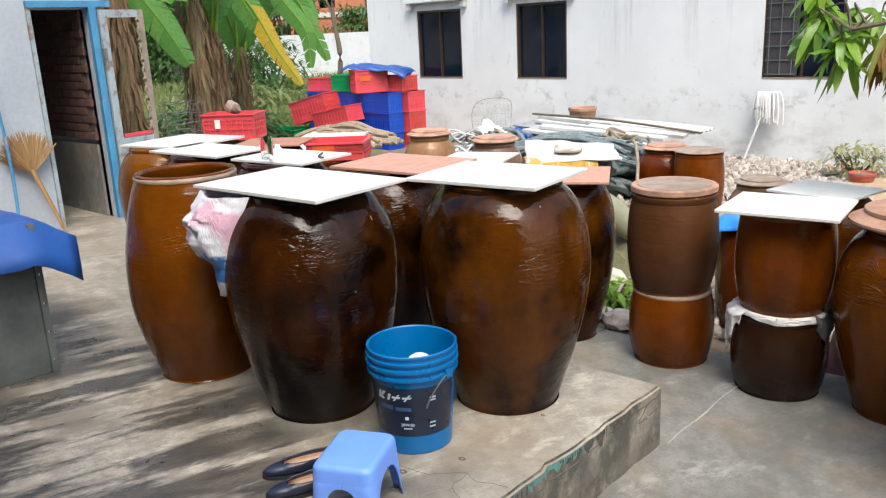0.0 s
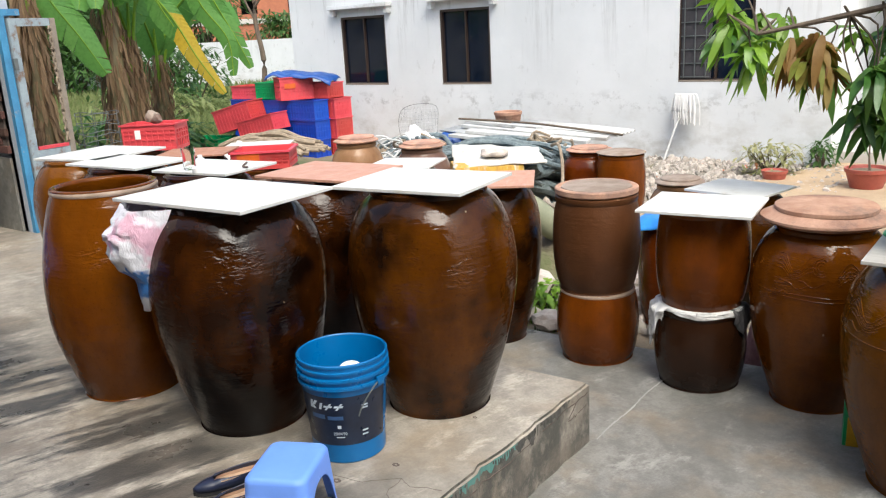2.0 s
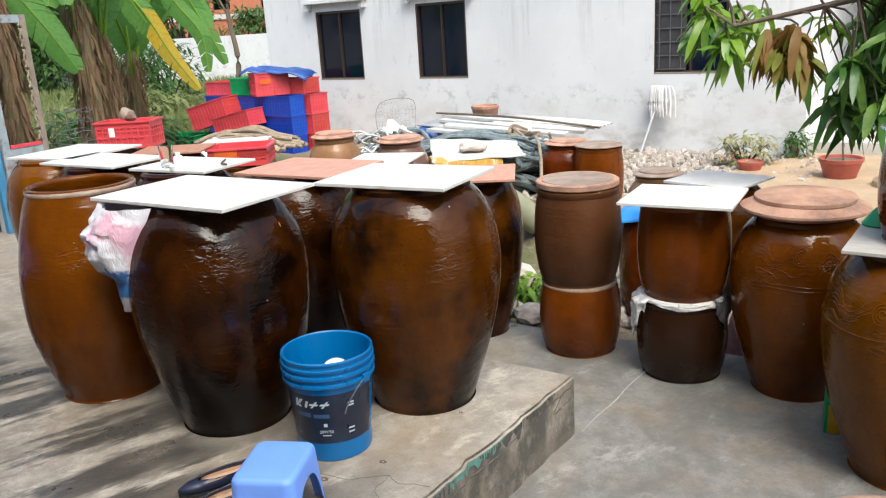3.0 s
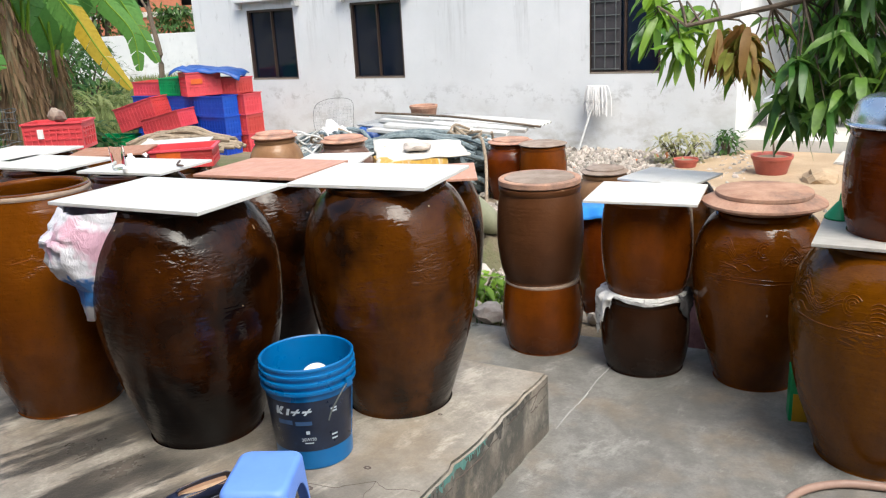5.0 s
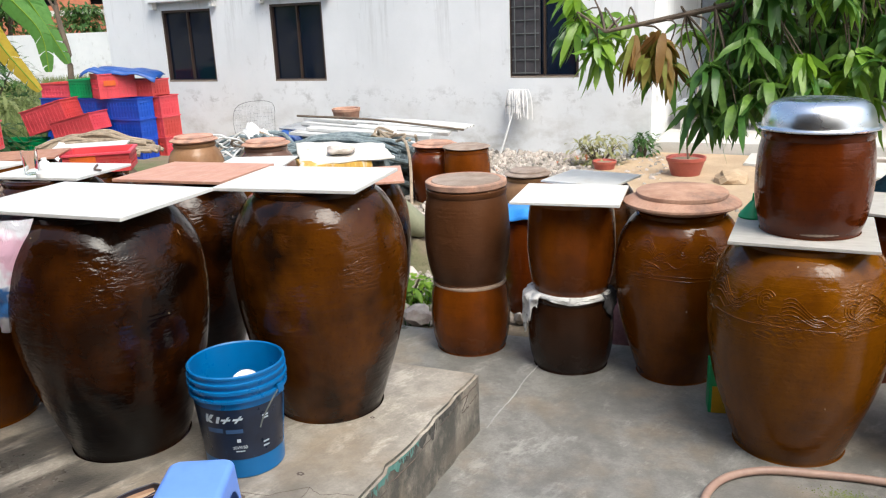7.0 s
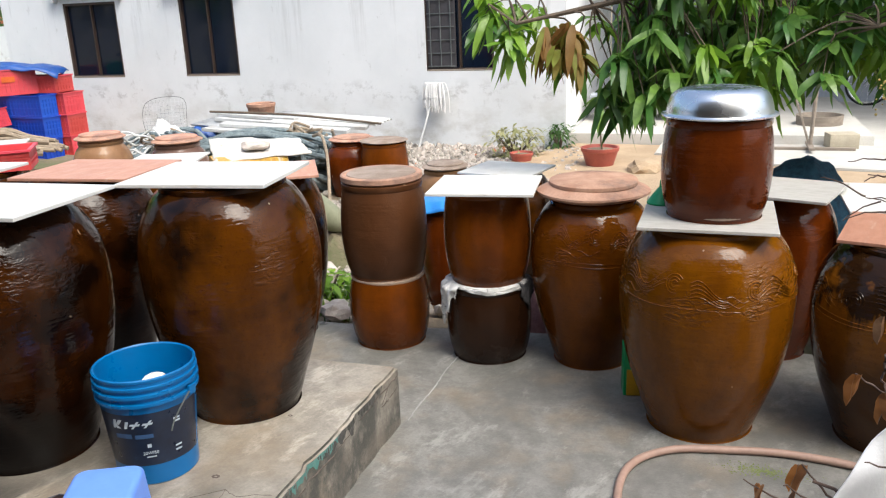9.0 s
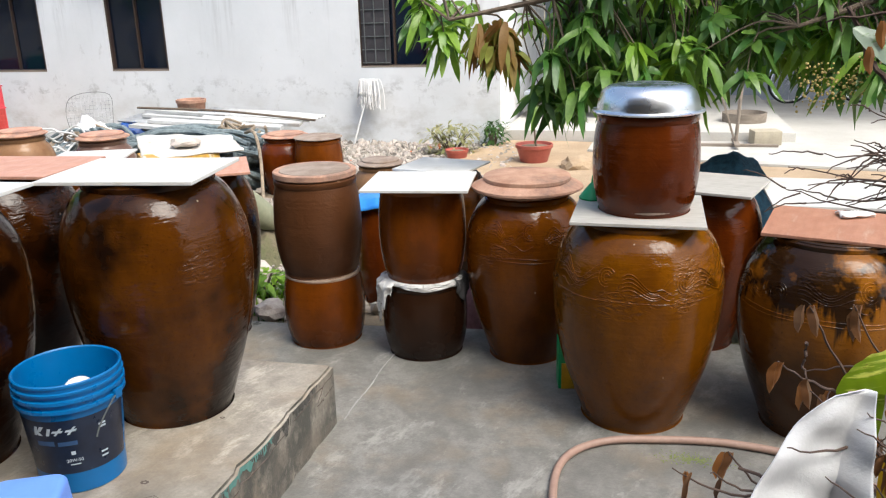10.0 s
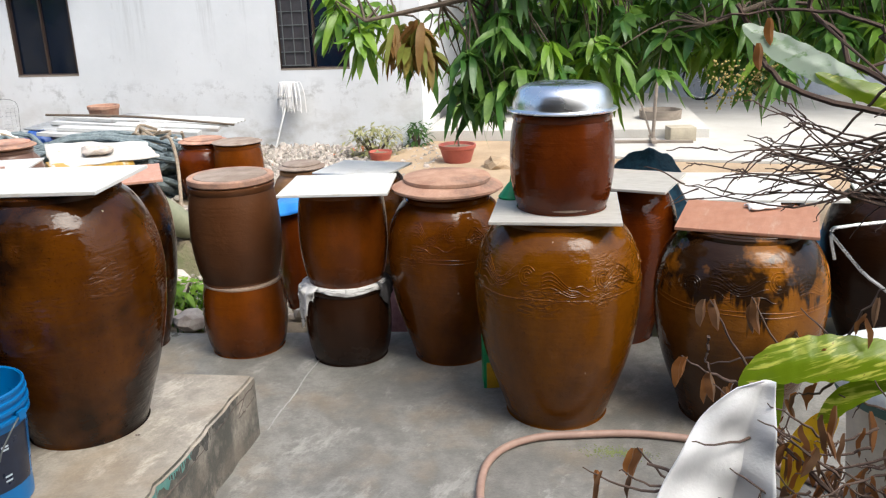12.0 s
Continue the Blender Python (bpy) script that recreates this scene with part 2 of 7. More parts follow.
TILE = mat("white_tile", (0.7, 0.685, 0.655), (0.62, 0.605, 0.575), scale=4, rough=0.38, bump=0.05, stain=(0.5, 0.43, 0.32), stain_scale=2.3, stain_at=(0.6, 0.78), speckle=0.06)
TILE_GREY = mat("grey_tile", (0.5, 0.475, 0.44), (0.41, 0.385, 0.35), scale=9, stretch=(1, 5, 1), rough=0.4, bump=0.08, speckle=0.1)
TILE_PINK = mat("pink_tile", (0.56, 0.3, 0.21), (0.49, 0.25, 0.17), scale=6, stretch=(5, 1, 1), rough=0.5, bump=0.1, stain=(0.6, 0.42, 0.33), stain_scale=3, stain_at=(0.58, 0.75))
TILE_RED = mat("red_tile", (0.43, 0.215, 0.14), (0.36, 0.165, 0.105), scale=6, stretch=(5, 1, 1), rough=0.5, bump=0.1, stain=(0.5, 0.36, 0.27), stain_scale=3, stain_at=(0.58, 0.75))
# Stain streaks; the wide zone also paints in soft shadow before the jars.
PLATFORM = concrete("platform_concrete", (0.43, 0.385, 0.325), (0.32, 0.285, 0.235), (0.05, 0.047, 0.042), 18, scale=1.5, amount=0.97, at=(0.43, 0.52), stretch=(1.5, 0.3, 1), zone=(-1.4, 1.75), side_dark=1.0)
YARD = concrete("yard_concrete", (0.285, 0.273, 0.25), (0.195, 0.187, 0.17), (0.11, 0.108, 0.1), 20, scale=0.8, amount=0.6, rough=0.5)
PLASTER = plaster()
BLUEWASH = mat("pale_blue_wash", (0.43, 0.46, 0.51), (0.35, 0.38, 0.43), scale=2, rough=0.9, bump=0.3, fine=30, stain=(0.36, 0.37, 0.38), stain_scale=2, stain_at=(0.6, 0.75))
DIRT = mat("dirt", (0.24, 0.185, 0.13), (0.17, 0.135, 0.09), scale=1.2, rough=0.95, bump=0.8, fine=45, stain=(0.1, 0.12, 0.045), stain_scale=0.5, stain_at=(0.5, 0.62), bump_distance=0.02)
SAND = mat("sandy_soil", (0.46, 0.34, 0.22), (0.36, 0.26, 0.165), scale=2, rough=0.95, bump=0.8, fine=40, bump_distance=0.012)
PALE = mat("pale_pavement", (0.56, 0.54, 0.5), (0.47, 0.45, 0.41), scale=1.5, rough=0.85, bump=0.3, stain=(0.42, 0.38, 0.33), stain_scale=1)
FRAME = mat("bronze_aluminium", (0.075, 0.05, 0.037), (0.055, 0.036, 0.028), scale=8, rough=0.4, metal=0.3, bump=0.03)
PANE = mat("dark_window_glass", (0.004, 0.009, 0.02), (0.006, 0.011, 0.024), scale=1, rough=0.13, bump=0.0, speckle=0.0)
SHUTTER = mat("dusty_dark_leaf", (0.06, 0.055, 0.06), (0.04, 0.037, 0.04), scale=5, rough=0.6, bump=0.1)
BLACK = mat("black_rubber_and_unlit", (0.02, 0.02, 0.022), rough=0.9)
BLUE_PAINT = mat("worn_blue_paint", (0.07, 0.27, 0.47), (0.055, 0.2, 0.37), scale=9, rough=0.5, bump=0.2, stain=(0.3, 0.3, 0.3), stain_scale=7, stain_at=(0.6, 0.66))
GREY_PAINT = mat("weathered_grey_paint", (0.34, 0.4, 0.43), (0.25, 0.3, 0.33), scale=7, rough=0.6, bump=0.2, stain=(0.2, 0.13, 0.09), stain_scale=7, stain_at=(0.53, 0.62))
BRICK = mat("old_brick", (0.11, 0.05, 0.035), (0.07, 0.034, 0.027), scale=8, rough=0.9, bump=0.5, vary=0.25)
MORTAR = mat("mortar", (0.13, 0.1, 0.085), scale=12, rough=0.95, bump=0.4)
RUST_IRON = mat("dark_sheet_metal", (0.17, 0.185, 0.18), (0.1, 0.112, 0.11), scale=5, rough=0.5, metal=0.3, bump=0.1, stain=(0.12, 0.06, 0.03), stain_scale=1.3, stain_at=(0.6, 0.7))
TARP = mat("blue_tarpaulin", (0.018, 0.085, 0.34), (0.014, 0.06, 0.25), scale=4, rough=0.45, bump=0.25, fine=160)
PAIL_BLUE = mat("pail_blue_plastic", (0.004, 0.14, 0.38), (0.004, 0.11, 0.31), scale=4, rough=0.32, bump=0.05, stain=(0.04, 0.12, 0.22), stain_scale=9, stain_at=(0.64, 0.7), speckle=0.05)
LABEL_NAVY = mat("navy_label", (0.008, 0.013, 0.03), (0.012, 0.022, 0.05), scale=9, rough=0.35, bump=0.08, stain=(0.03, 0.09, 0.2), stain_scale=9, stain_at=(0.64, 0.7))
LABEL_INK = mat("pale_ink", (0.55, 0.62, 0.68), (0.42, 0.5, 0.56), scale=30, rough=0.5, bump=0)
LABEL_DIM = mat("dim_blue_ink", (0.045, 0.1, 0.22), rough=0.5, bump=0)
STOOL_BLUE = mat("stool_blue_plastic", (0.17, 0.33, 0.88), (0.15, 0.3, 0.8), scale=5, rough=0.4, bump=0.06, speckle=0.06)
STEEL = mat("polished_aluminium", (0.82, 0.83, 0.84), (0.75, 0.76, 0.78), scale=3, rough=0.27, metal=1.0, bump=0.03, speckle=0.03)
RED_PLASTIC = mat("red_plastic", (0.66, 0.075, 0.085), (0.56, 0.055, 0.065), scale=5, rough=0.45, bump=0.08, vary=0.15, stain=(0.5, 0.12, 0.1), stain_scale=3, stain_at=(0.6, 0.75), speckle=0.1)
ORANGE_PLASTIC = mat("orange_plastic", (0.7, 0.13, 0.02), rough=0.45, bump=0.05)
BLUE_PLASTIC = mat("blue_plastic", (0.012, 0.075, 0.5), (0.01, 0.06, 0.42), scale=5, rough=0.45, bump=0.08, vary=0.15, speckle=0.1)
GREEN_PLASTIC = mat("green_plastic", (0.01, 0.36, 0.11), (0.008, 0.3, 0.09), scale=5, rough=0.4, bump=0.05)
YELLOW_PLASTIC = mat("yellow_plastic", (0.75, 0.42, 0.01), rough=0.4, bump=0.05)
WHITE_CLOTH = mat("white_cloth", (0.8, 0.79, 0.78), (0.72, 0.71, 0.7), scale=6, rough=0.9, bump=0.06, fine=220, speckle=0.06)
STONE = mat("broken_stone", (0.46, 0.42, 0.37), (0.33, 0.28, 0.24), scale=12, rough=0.9, bump=0.6, fine=70, island=0.3)
NET = mat("teal_fishing_net", (0.25, 0.3, 0.31), (0.13, 0.17, 0.185), scale=25, rough=0.9, bump=0.7, fine=110, bump_distance=0.02)
ROPE = mat("old_rope", (0.36, 0.29, 0.21), (0.22, 0.17, 0.12), scale=20, rough=0.95, bump=0.7, fine=90)
HOSE = mat("dusty_pink_hose", (0.36, 0.235, 0.185), (0.3, 0.19, 0.15), scale=8, rough=0.55, bump=0.1)
SHEET = mat("white_corrugated_sheet", (0.6, 0.6, 0.59), (0.48, 0.48, 0.47), scale=3, rough=0.6, bump=0.1, stain=(0.38, 0.34, 0.3), stain_scale=3)
BARK = mat("bark", (0.16, 0.12, 0.085), (0.1, 0.075, 0.055), scale=14, stretch=(1, 1, 0.3), rough=0.95, bump=0.8, fine=60, bump_distance=0.01)
TWIG = mat("dry_twig", (0.13, 0.085, 0.065), (0.085, 0.055, 0.045), scale=20, rough=0.9, bump=0.4)
STRAW = mat("dry_straw", (0.36, 0.22, 0.09), (0.24, 0.14, 0.06), scale=30, stretch=(1, 1, 0.1), rough=0.85, bump=0.5, island=0.3)
WOOD = mat("grey_wood", (0.3, 0.25, 0.2), (0.2, 0.165, 0.13), scale=12, stretch=(0.15, 1, 1), rough=0.85, bump=0.4)
NAVY = mat("navy_leather", (0.012, 0.016, 0.04), (0.016, 0.022, 0.05), scale=12, rough=0.42, bump=0.15)
INSOLE = mat("tan_insole", (0.55, 0.38, 0.27), (0.45, 0.3, 0.2), scale=12, rough=0.7, bump=0.1)
CLEAR = glass("clear_glass", (0.95, 0.97, 0.97))
JUG = mat("white_tub_plastic", (0.78, 0.78, 0.76), (0.7, 0.7, 0.67), scale=4, rough=0.35, bump=0.05)
MANGO = leafy("mango_leaf", (0.065, 0.185, 0.035), (0.2, 0.34, 0.065), rough=0.34)
MANGO_YOUNG = leafy("young_mango_leaf", (0.26, 0.42, 0.035), (0.17, 0.34, 0.04), rough=0.35)
MANGO_DRY = leafy("withered_mango_leaf", (0.3, 0.14, 0.04), (0.26, 0.3, 0.05), rough=0.55)
BANANA = leafy("banana_leaf", (0.1, 0.26, 0.05), (0.16, 0.34, 0.075), rough=0.4)
BANANA_STEM = mat("banana_stem", (0.2, 0.17, 0.08), (0.13, 0.1, 0.06), scale=9, stretch=(1, 1, 0.15), rough=0.7, bump=0.4)
BANANA_DRY = leafy("dead_banana_leaf", (0.34, 0.23, 0.13), (0.2, 0.13, 0.08), rough=0.85)
BANANA_YELLOW = leafy("yellowing_banana_leaf", (0.6, 0.42, 0.03), (0.5, 0.38, 0.04), rough=0.5)
BUSH = leafy("bush_leaf", (0.05, 0.125, 0.03), (0.11, 0.2, 0.05), rough=0.5)
GRASS = leafy("grass_blade", (0.2, 0.26, 0.08), (0.3, 0.32, 0.13), rough=0.6)


# ---- builders ----
def part(name, bm, material, parent=None, label="", smooth=True):
    me = bpy.data.meshes.new(name)
    bm.normal_update()
    bm.to_mesh(me)
    bm.free()
    me.materials.append(material)
    if smooth:
        me.shade_smooth()
        me.set_sharp_from_angle(angle=radians(38))
    ob = new(name, me)
    if parent:
        ob.parent = parent
    if label:
        tagged(ob, label)
    return ob


def thing(name, label, category, at=(0, 0, 0), rz=0.0, group="", rx=0.0, ry=0.0):
    e = new(name)
    e.empty_display_size = 0.1
    e.matrix_basis = pose(*at, rx, ry, rz)
    return tagged(e, label, category, group)


def setting(ob, label=""):
    return tagged(ob, label, "", "", "structure")


def box(bm, size, at=(0, 0, 0), bevel=0.0, m=None):
    """A bevelled box whose centre is at."""
    r = bmesh.ops.create_cube(bm, size=1.0, matrix=(m or Matrix()) @ Matrix.Translation(at) @ Matrix.Diagonal((*size, 1)))
    if bevel:
        edges = list({e for v in r["verts"] for e in v.link_edges})
        bmesh.ops.bevel(bm, geom=edges, offset=bevel, segments=2, affect="EDGES", profile=0.7)
    return bm


def boxed(size, at=(0, 0, 0), bevel=0.0, m=None):
    return box(bmesh.new(), size, at, bevel, m)


def spline(points, steps=6):
    pts = [Vector(p) for p in points]
    out = []
    for i in range(len(pts) - 1):
        p0, p1, p2, p3 = pts[max(i - 1, 0)], pts[i], pts[i + 1], pts[min(i + 2, len(pts) - 1)]
        for k in range(steps):
            t = k / steps
            out.append(0.5 * (2 * p1 + (p2 - p0) * t + (2 * p0 - 5 * p1 + 4 * p2 - p3) * t * t + (3 * p1 - p0 - 3 * p2 + p3) * t ** 3))
    return out + [pts[-1]]


def lathe(profile, seg=48, wobble=0.0, seed=0.0, smooth_steps=0, bm=None):
    """Turns a profile of (radius, height) about z; radius 0 closes it."""
    bm = bm or bmesh.new()
    if smooth_steps:
        profile = [(max(p.x, 0.0), p.y) for p in spline([(r, z, 0) for r, z in profile], smooth_steps)]
    rings = []
    for r, z in profile:
        if r < 1e-4:
            rings.append([bm.verts.new((0, 0, z))])
            continue
        ring = []
        for i in range(seg):
            a = 2 * math.pi * i / seg
            w = 1 + wobble * noise.noise((math.cos(a) * 1.3 + seed, math.sin(a) * 1.3, z * 3 + seed))
            ring.append(bm.verts.new((r * w * math.cos(a), r * w * math.sin(a), z)))
        rings.append(ring)
    for lo, hi in zip(rings, rings[1:]):
        for i in range(seg):
            j = (i + 1) % seg
            if len(lo) == 1 and len(hi) == 1:
                continue
            if len(lo) == 1:
                bm.faces.new((lo[0], hi[j], hi[i]))
            elif len(hi) == 1:
                bm.faces.new((lo[i], lo[j], hi[0]))
            else:
                bm.faces.new((lo[i], lo[j], hi[j], hi[i]))
    return bm


def tube(points, radius, seg=8, steps=5, bm=None, taper=None):
    """A round tube along a smooth line; taper gives the end radius."""
    bm = bm or bmesh.new()
    pts = spline(points, steps) if steps else [Vector(p) for p in points]
    last, up = None, Vector((0, 0, 1))
    for i, p in enumerate(pts):
        d = (pts[min(i + 1, len(pts) - 1)] - pts[max(i - 1, 0)]).normalized()
        side = d.cross(up)
        if side.length < 0.05:
            side = d.cross(Vector((1, 0, 0)))
        side.normalize()
        up2 = side.cross(d)
        r = radius if taper is None else radius + (taper - radius) * i / max(len(pts) - 1, 1)
        ring = [bm.verts.new(p + (side * math.cos(2 * math.pi * k / seg) + up2 * math.sin(2 * math.pi * k / seg)) * r) for k in range(seg)]
        if last:
            for k in range(seg):
                bm.faces.new((last[k], last[(k + 1) % seg], ring[(k + 1) % seg], ring[k]))
        else:
            bm.faces.new(ring[::-1])
        last = ring
    bm.faces.new(last)
    return bm


def wall_mesh(a0, a1, z0, z1, thick, holes):
    """A wall along x from a0 to a1, its front face at y = 0, with holes (x0, x1, z0, z1) through it."""
    bm = bmesh.new()
    xs = sorted({a0, a1, *[h[0] for h in holes], *[h[1] for h in holes]})
    for x0, x1 in zip(xs, xs[1:]):
        cut = sorted((h[2], h[3]) for h in holes if h[0] <= x0 + 1e-6 and h[1] >= x1 - 1e-6)
        z = z0
        for h0, h1 in cut + [(z1, z1)]:
            if h0 > z + 1e-6:
                box(bm, (x1 - x0, thick, h0 - z), ((x0 + x1) / 2, thick / 2, (z + h0) / 2))
            z = h1
    bmesh.ops.remove_doubles(bm, verts=bm.verts, dist=1e-5)
    return bm

# ---- ground and large structure ----
P = 0.262          # height of the raised platform
WALL_Y = 9.15      # front of the white building


def ground_sheet():
    bm = bmesh.new()
    xs = [-900, -300, -120, -70] + [-40 + 1.0 * i for i in range(61)] + [40, 90, 300, 900]
    ys = [-900, -300, -90, -40] + [-15 + 1.0 * i for i in range(66)] + [80, 150, 400, 900]
    g = []
    for x in xs:
        row = []
        for y in ys:
            far = max(0.0, min(1.0, (-x - 8) / 6)) if y > 3 else 0.0
            z = -0.06 + 0.05 * noise.noise((x * 0.35, y * 0.35, 0)) + far * 0.25 * noise.noise((x * 0.2, y * 0.2, 3))
            row.append(bm.verts.new((x, y, z)))
        g.append(row)
    for i in range(len(xs) - 1):
        for j in range(len(ys) - 1):
            bm.faces.new((g[i][j], g[i + 1][j], g[i + 1][j + 1], g[i][j + 1]))
    return bm


setting(part("ground", ground_sheet(), DIRT), "brown soil with patches of green growth")


def slab(outline, z0, z1, bevel, wob=0.0):
    bm = bmesh.new()
    f = bm.faces.new([bm.verts.new((x, y, z0)) for x, y in outline])
    up = bmesh.ops.extrude_face_region(bm, geom=[f])
    top = [v for v in up["geom"] if isinstance(v, bmesh.types.BMVert)]
    for v in top:
        v.co.z = z1
    bmesh.ops.recalc_face_normals(bm, faces=bm.faces)
    if bevel:
        edges = [e for e in bm.edges if all(abs(v.co.z - z1) < 1e-5 for v in e.verts)]
        bmesh.ops.bevel(bm, geom=edges, offset=bevel, segments=2, affect="EDGES")
    return bm


def edge_x(y):
    """How far the broken platform edge reaches at y."""
    i = (2.11 - y) / 0.04
    return -1.68 + 0.011 * noise.noise((i * 0.3, 3, 0)) - 0.016 * max(0.0, noise.noise((i * 0.55, 9, 0)) - 0.15) - 0.006 * abs(noise.noise((i * 1.7, 5, 0))) + 0.04 * i / 180.0


def worn_platform():
    """The raised slab; its open edge is chipped and uneven."""
    edge = [(edge_x(2.11 - i * 0.04), 2.11 - i * 0.04) for i in range(180)]
    back = [(-4.6, 4.6), (-4.6, 2.1), (-3.6, 2.105), (-2.6, 2.09), (-2.0, 2.1)]
    return slab([(-12, -5.2), (-12, 2.6), (-7.6, 2.6), (-7.6, 4.6)] + back + edge + [(edge[-1][0], -5.2)], -0.1, P, 0.011)


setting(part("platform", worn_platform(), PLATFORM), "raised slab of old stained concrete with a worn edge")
setting(part("pavement", slab([(-1.72, -5.2), (-4.4, 2.0), (-4.4, 3.1), (-2.4, 3.1), (-1.0, 3.25), (4.5, 3.3), (4.5, -5.2)], -0.12, 0.0, 0.01), YARD), "grey trowelled concrete yard with a scored joint")
groove = bmesh.new()
for i in range(12):
    box(groove, (0.0035 + 0.0015 * (i % 3), 0.066, 0.003), (-1.66 - 0.004 * math.sin(i), 2.17 + 0.06 * i, 0.002))
setting(part("joint", groove, mat("joint_cement", (0.42, 0.41, 0.39), rough=0.9)), "pale scored joint line in the yard")
setting(part("sand_path", slab([(-3.6, 5.6), (-2.6, 8.3), (-2.2, 9.3), (8, 8.5), (9, 5.0), (1.0, 4.4), (-1.5, 4.6)], -0.2, 0.012, 0), SAND), "bare sandy soil beside the porch")
setting(part("pale_road", slab([(-1.2, 8.55), (-1.0, 14.5), (30, 13.5), (30, 7.3), (2.5, 7.6), (0.3, 7.9)], -0.2, 0.035, 0.01), PALE), "sunlit pale cement courtyard")

# white building
WINDOWS = [(-9.71, -8.77, 0.9, 1.96), (-7.71, -6.83, 0.9, 1.97), (-4.09, -3.2, 0.92, 2.0)]
w = part("wall_north", wall_mesh(-10.87, -2.31, -0.3, 3.5, 0.2, WINDOWS), PLASTER, smooth=False)
w.location = (0, WALL_Y, 0)
setting(w, "whitewashed rendered wall with grey rain stains")
room = bmesh.new()
for s, a in (((8.5, 0.1, 3.6), (-6.6, 13.2, 1.5)), ((0.15, 3.8, 3.6), (-10.78, 11.25, 1.5)), ((0.15, 3.8, 3.6), (-2.4, 11.25, 1.5)), ((8.4, 3.8, 0.08), (-6.6, 11.25, 0.0))):
    box(room, s, a)
setting(part("wall_inner", room, PLASTER, smooth=False), "plain rendered walls of the building")
setting(part("roof", boxed((9.2, 4.9, 0.12), (-6.6, 11.2, 3.56)), SHEET, smooth=False), "flat sheet roof of the building")


def window(k, x0, x1, z0, z1, grille):
    """Bronze aluminium slider; the third one stands open behind a barred leaf."""
    e = setting(thing("window_%d" % k, "bronze aluminium sliding window with dark panes", "window", ((x0 + x1) / 2, WALL_Y, z0)))
    w_, h_ = x1 - x0, z1 - z0
    fr = bmesh.new()
    t = 0.034
    box(fr, (w_, 0.09, t), (0, 0.06, t / 2), 0.004)
    box(fr, (w_, 0.09, t), (0, 0.06, h_ - t / 2), 0.004)
    for sx in (-1, 1):
        box(fr, (t, 0.09, h_ - 2 * t), (sx * (w_ / 2 - t / 2), 0.06, h_ / 2), 0.004)
    part("window_frame", fr, FRAME, e, smooth=False)
    part("window_sill", boxed((w_ - 0.01, 0.03, 0.02), (0, 0.012, 0.012), 0.004), WOOD, e, "thin pale sill", smooth=False)
    part("mullion", boxed((0.022, 0.05, h_ - 2 * t), (0.0, 0.055, h_ / 2), 0.003), FRAME, e, smooth=False)
    for sx in (-1, 1):
        pw = w_ / 2 - t - 0.018
        part("pane", boxed((pw, 0.006, h_ - 2 * t), (sx * (pw / 2 + 0.017), 0.07, h_ / 2)), PANE, e, "dark tinted pane", smooth=False)
    if grille:
        leaf = part("shutter", boxed((w_ * 0.42, 0.03, h_ - 0.08), (-w_ * 0.27, 0.03, h_ / 2), 0.004), SHUTTER, e, "dusty barred leaf", smooth=False)
        for i in range(7):
            part("bar", boxed((w_ * 0.4, 0.012, 0.012), (-w_ * 0.27, 0.005, 0.06 + i * (h_ - 0.12) / 6)), RUST_IRON, leaf, "thin iron bar", smooth=False)
        for i in range(3):
            part("bar", boxed((0.01, 0.012, h_ - 0.1), (-w_ * 0.27 + (i - 1) * w_ * 0.15, -0.006, h_ / 2)), RUST_IRON, leaf, "thin iron bar", smooth=False)
    return e


for k, (x0, x1, z0, z1) in enumerate(WINDOWS, 1):
    window(k, x0, x1, z0, z1, k == 3)
    if k < 3:
        hood = thing("window_hood", "white moulded hood ledge over a window", "window hood", ((x0 + x1) / 2, WALL_Y, z1 + 0.05), group="window hoods")
        part("ledge", boxed((x1 - x0 + 0.32, 0.14, 0.06), (0, -0.07, 0.1), 0.008), PLASTER, hood, smooth=False)
        for sx in (-1, 1):
            part("bracket", boxed((0.07, 0.1, 0.1), (sx * ((x1 - x0) / 2 + 0.1), -0.05, 0.02), 0.01), PLASTER, hood, smooth=False)

# porch beside the white building
setting(part("porch_floor", boxed((3.4, 4.0, 0.16), (-0.6, 11.25, 0.06), 0.01), PALE), "low pale porch step")
setting(part("porch_wall", boxed((7.5, 0.15, 3.2), (1.4, 13.6, 1.6)), BLUEWASH, smooth=False), "pale blue back wall of the porch")
setting(part("porch_roof", boxed((8.5, 5.2, 0.1), (1.6, 12.6, 3.0)), SHEET, smooth=False), "sheet roof of the porch")

# shed with the narrow door
shed = part("wall_west", wall_mesh(-6.0, 2.52, 0.2, 2.6, 0.14, [(1.96, 2.4, 0.2, 1.93)]), BLUEWASH, smooth=False)
shed.matrix_basis = pose(-6.78, 0, 0, 0, 0, 90)
setting(shed, "pale blue washed shed wall, scuffed near the ground")
sh = bmesh.new()
for s, a in (((3.0, 0.12, 2.4), (-8.35, 2.46, 1.4)), ((0.12, 8.4, 2.4), (-9.9, -1.7, 1.4)), ((3.3, 8.7, 0.08), (-8.3, -1.7, 2.64))):
    box(sh, s, a)
setting(part("wall_shed", sh, BLUEWASH, smooth=False), "outer walls and roof of the shed")

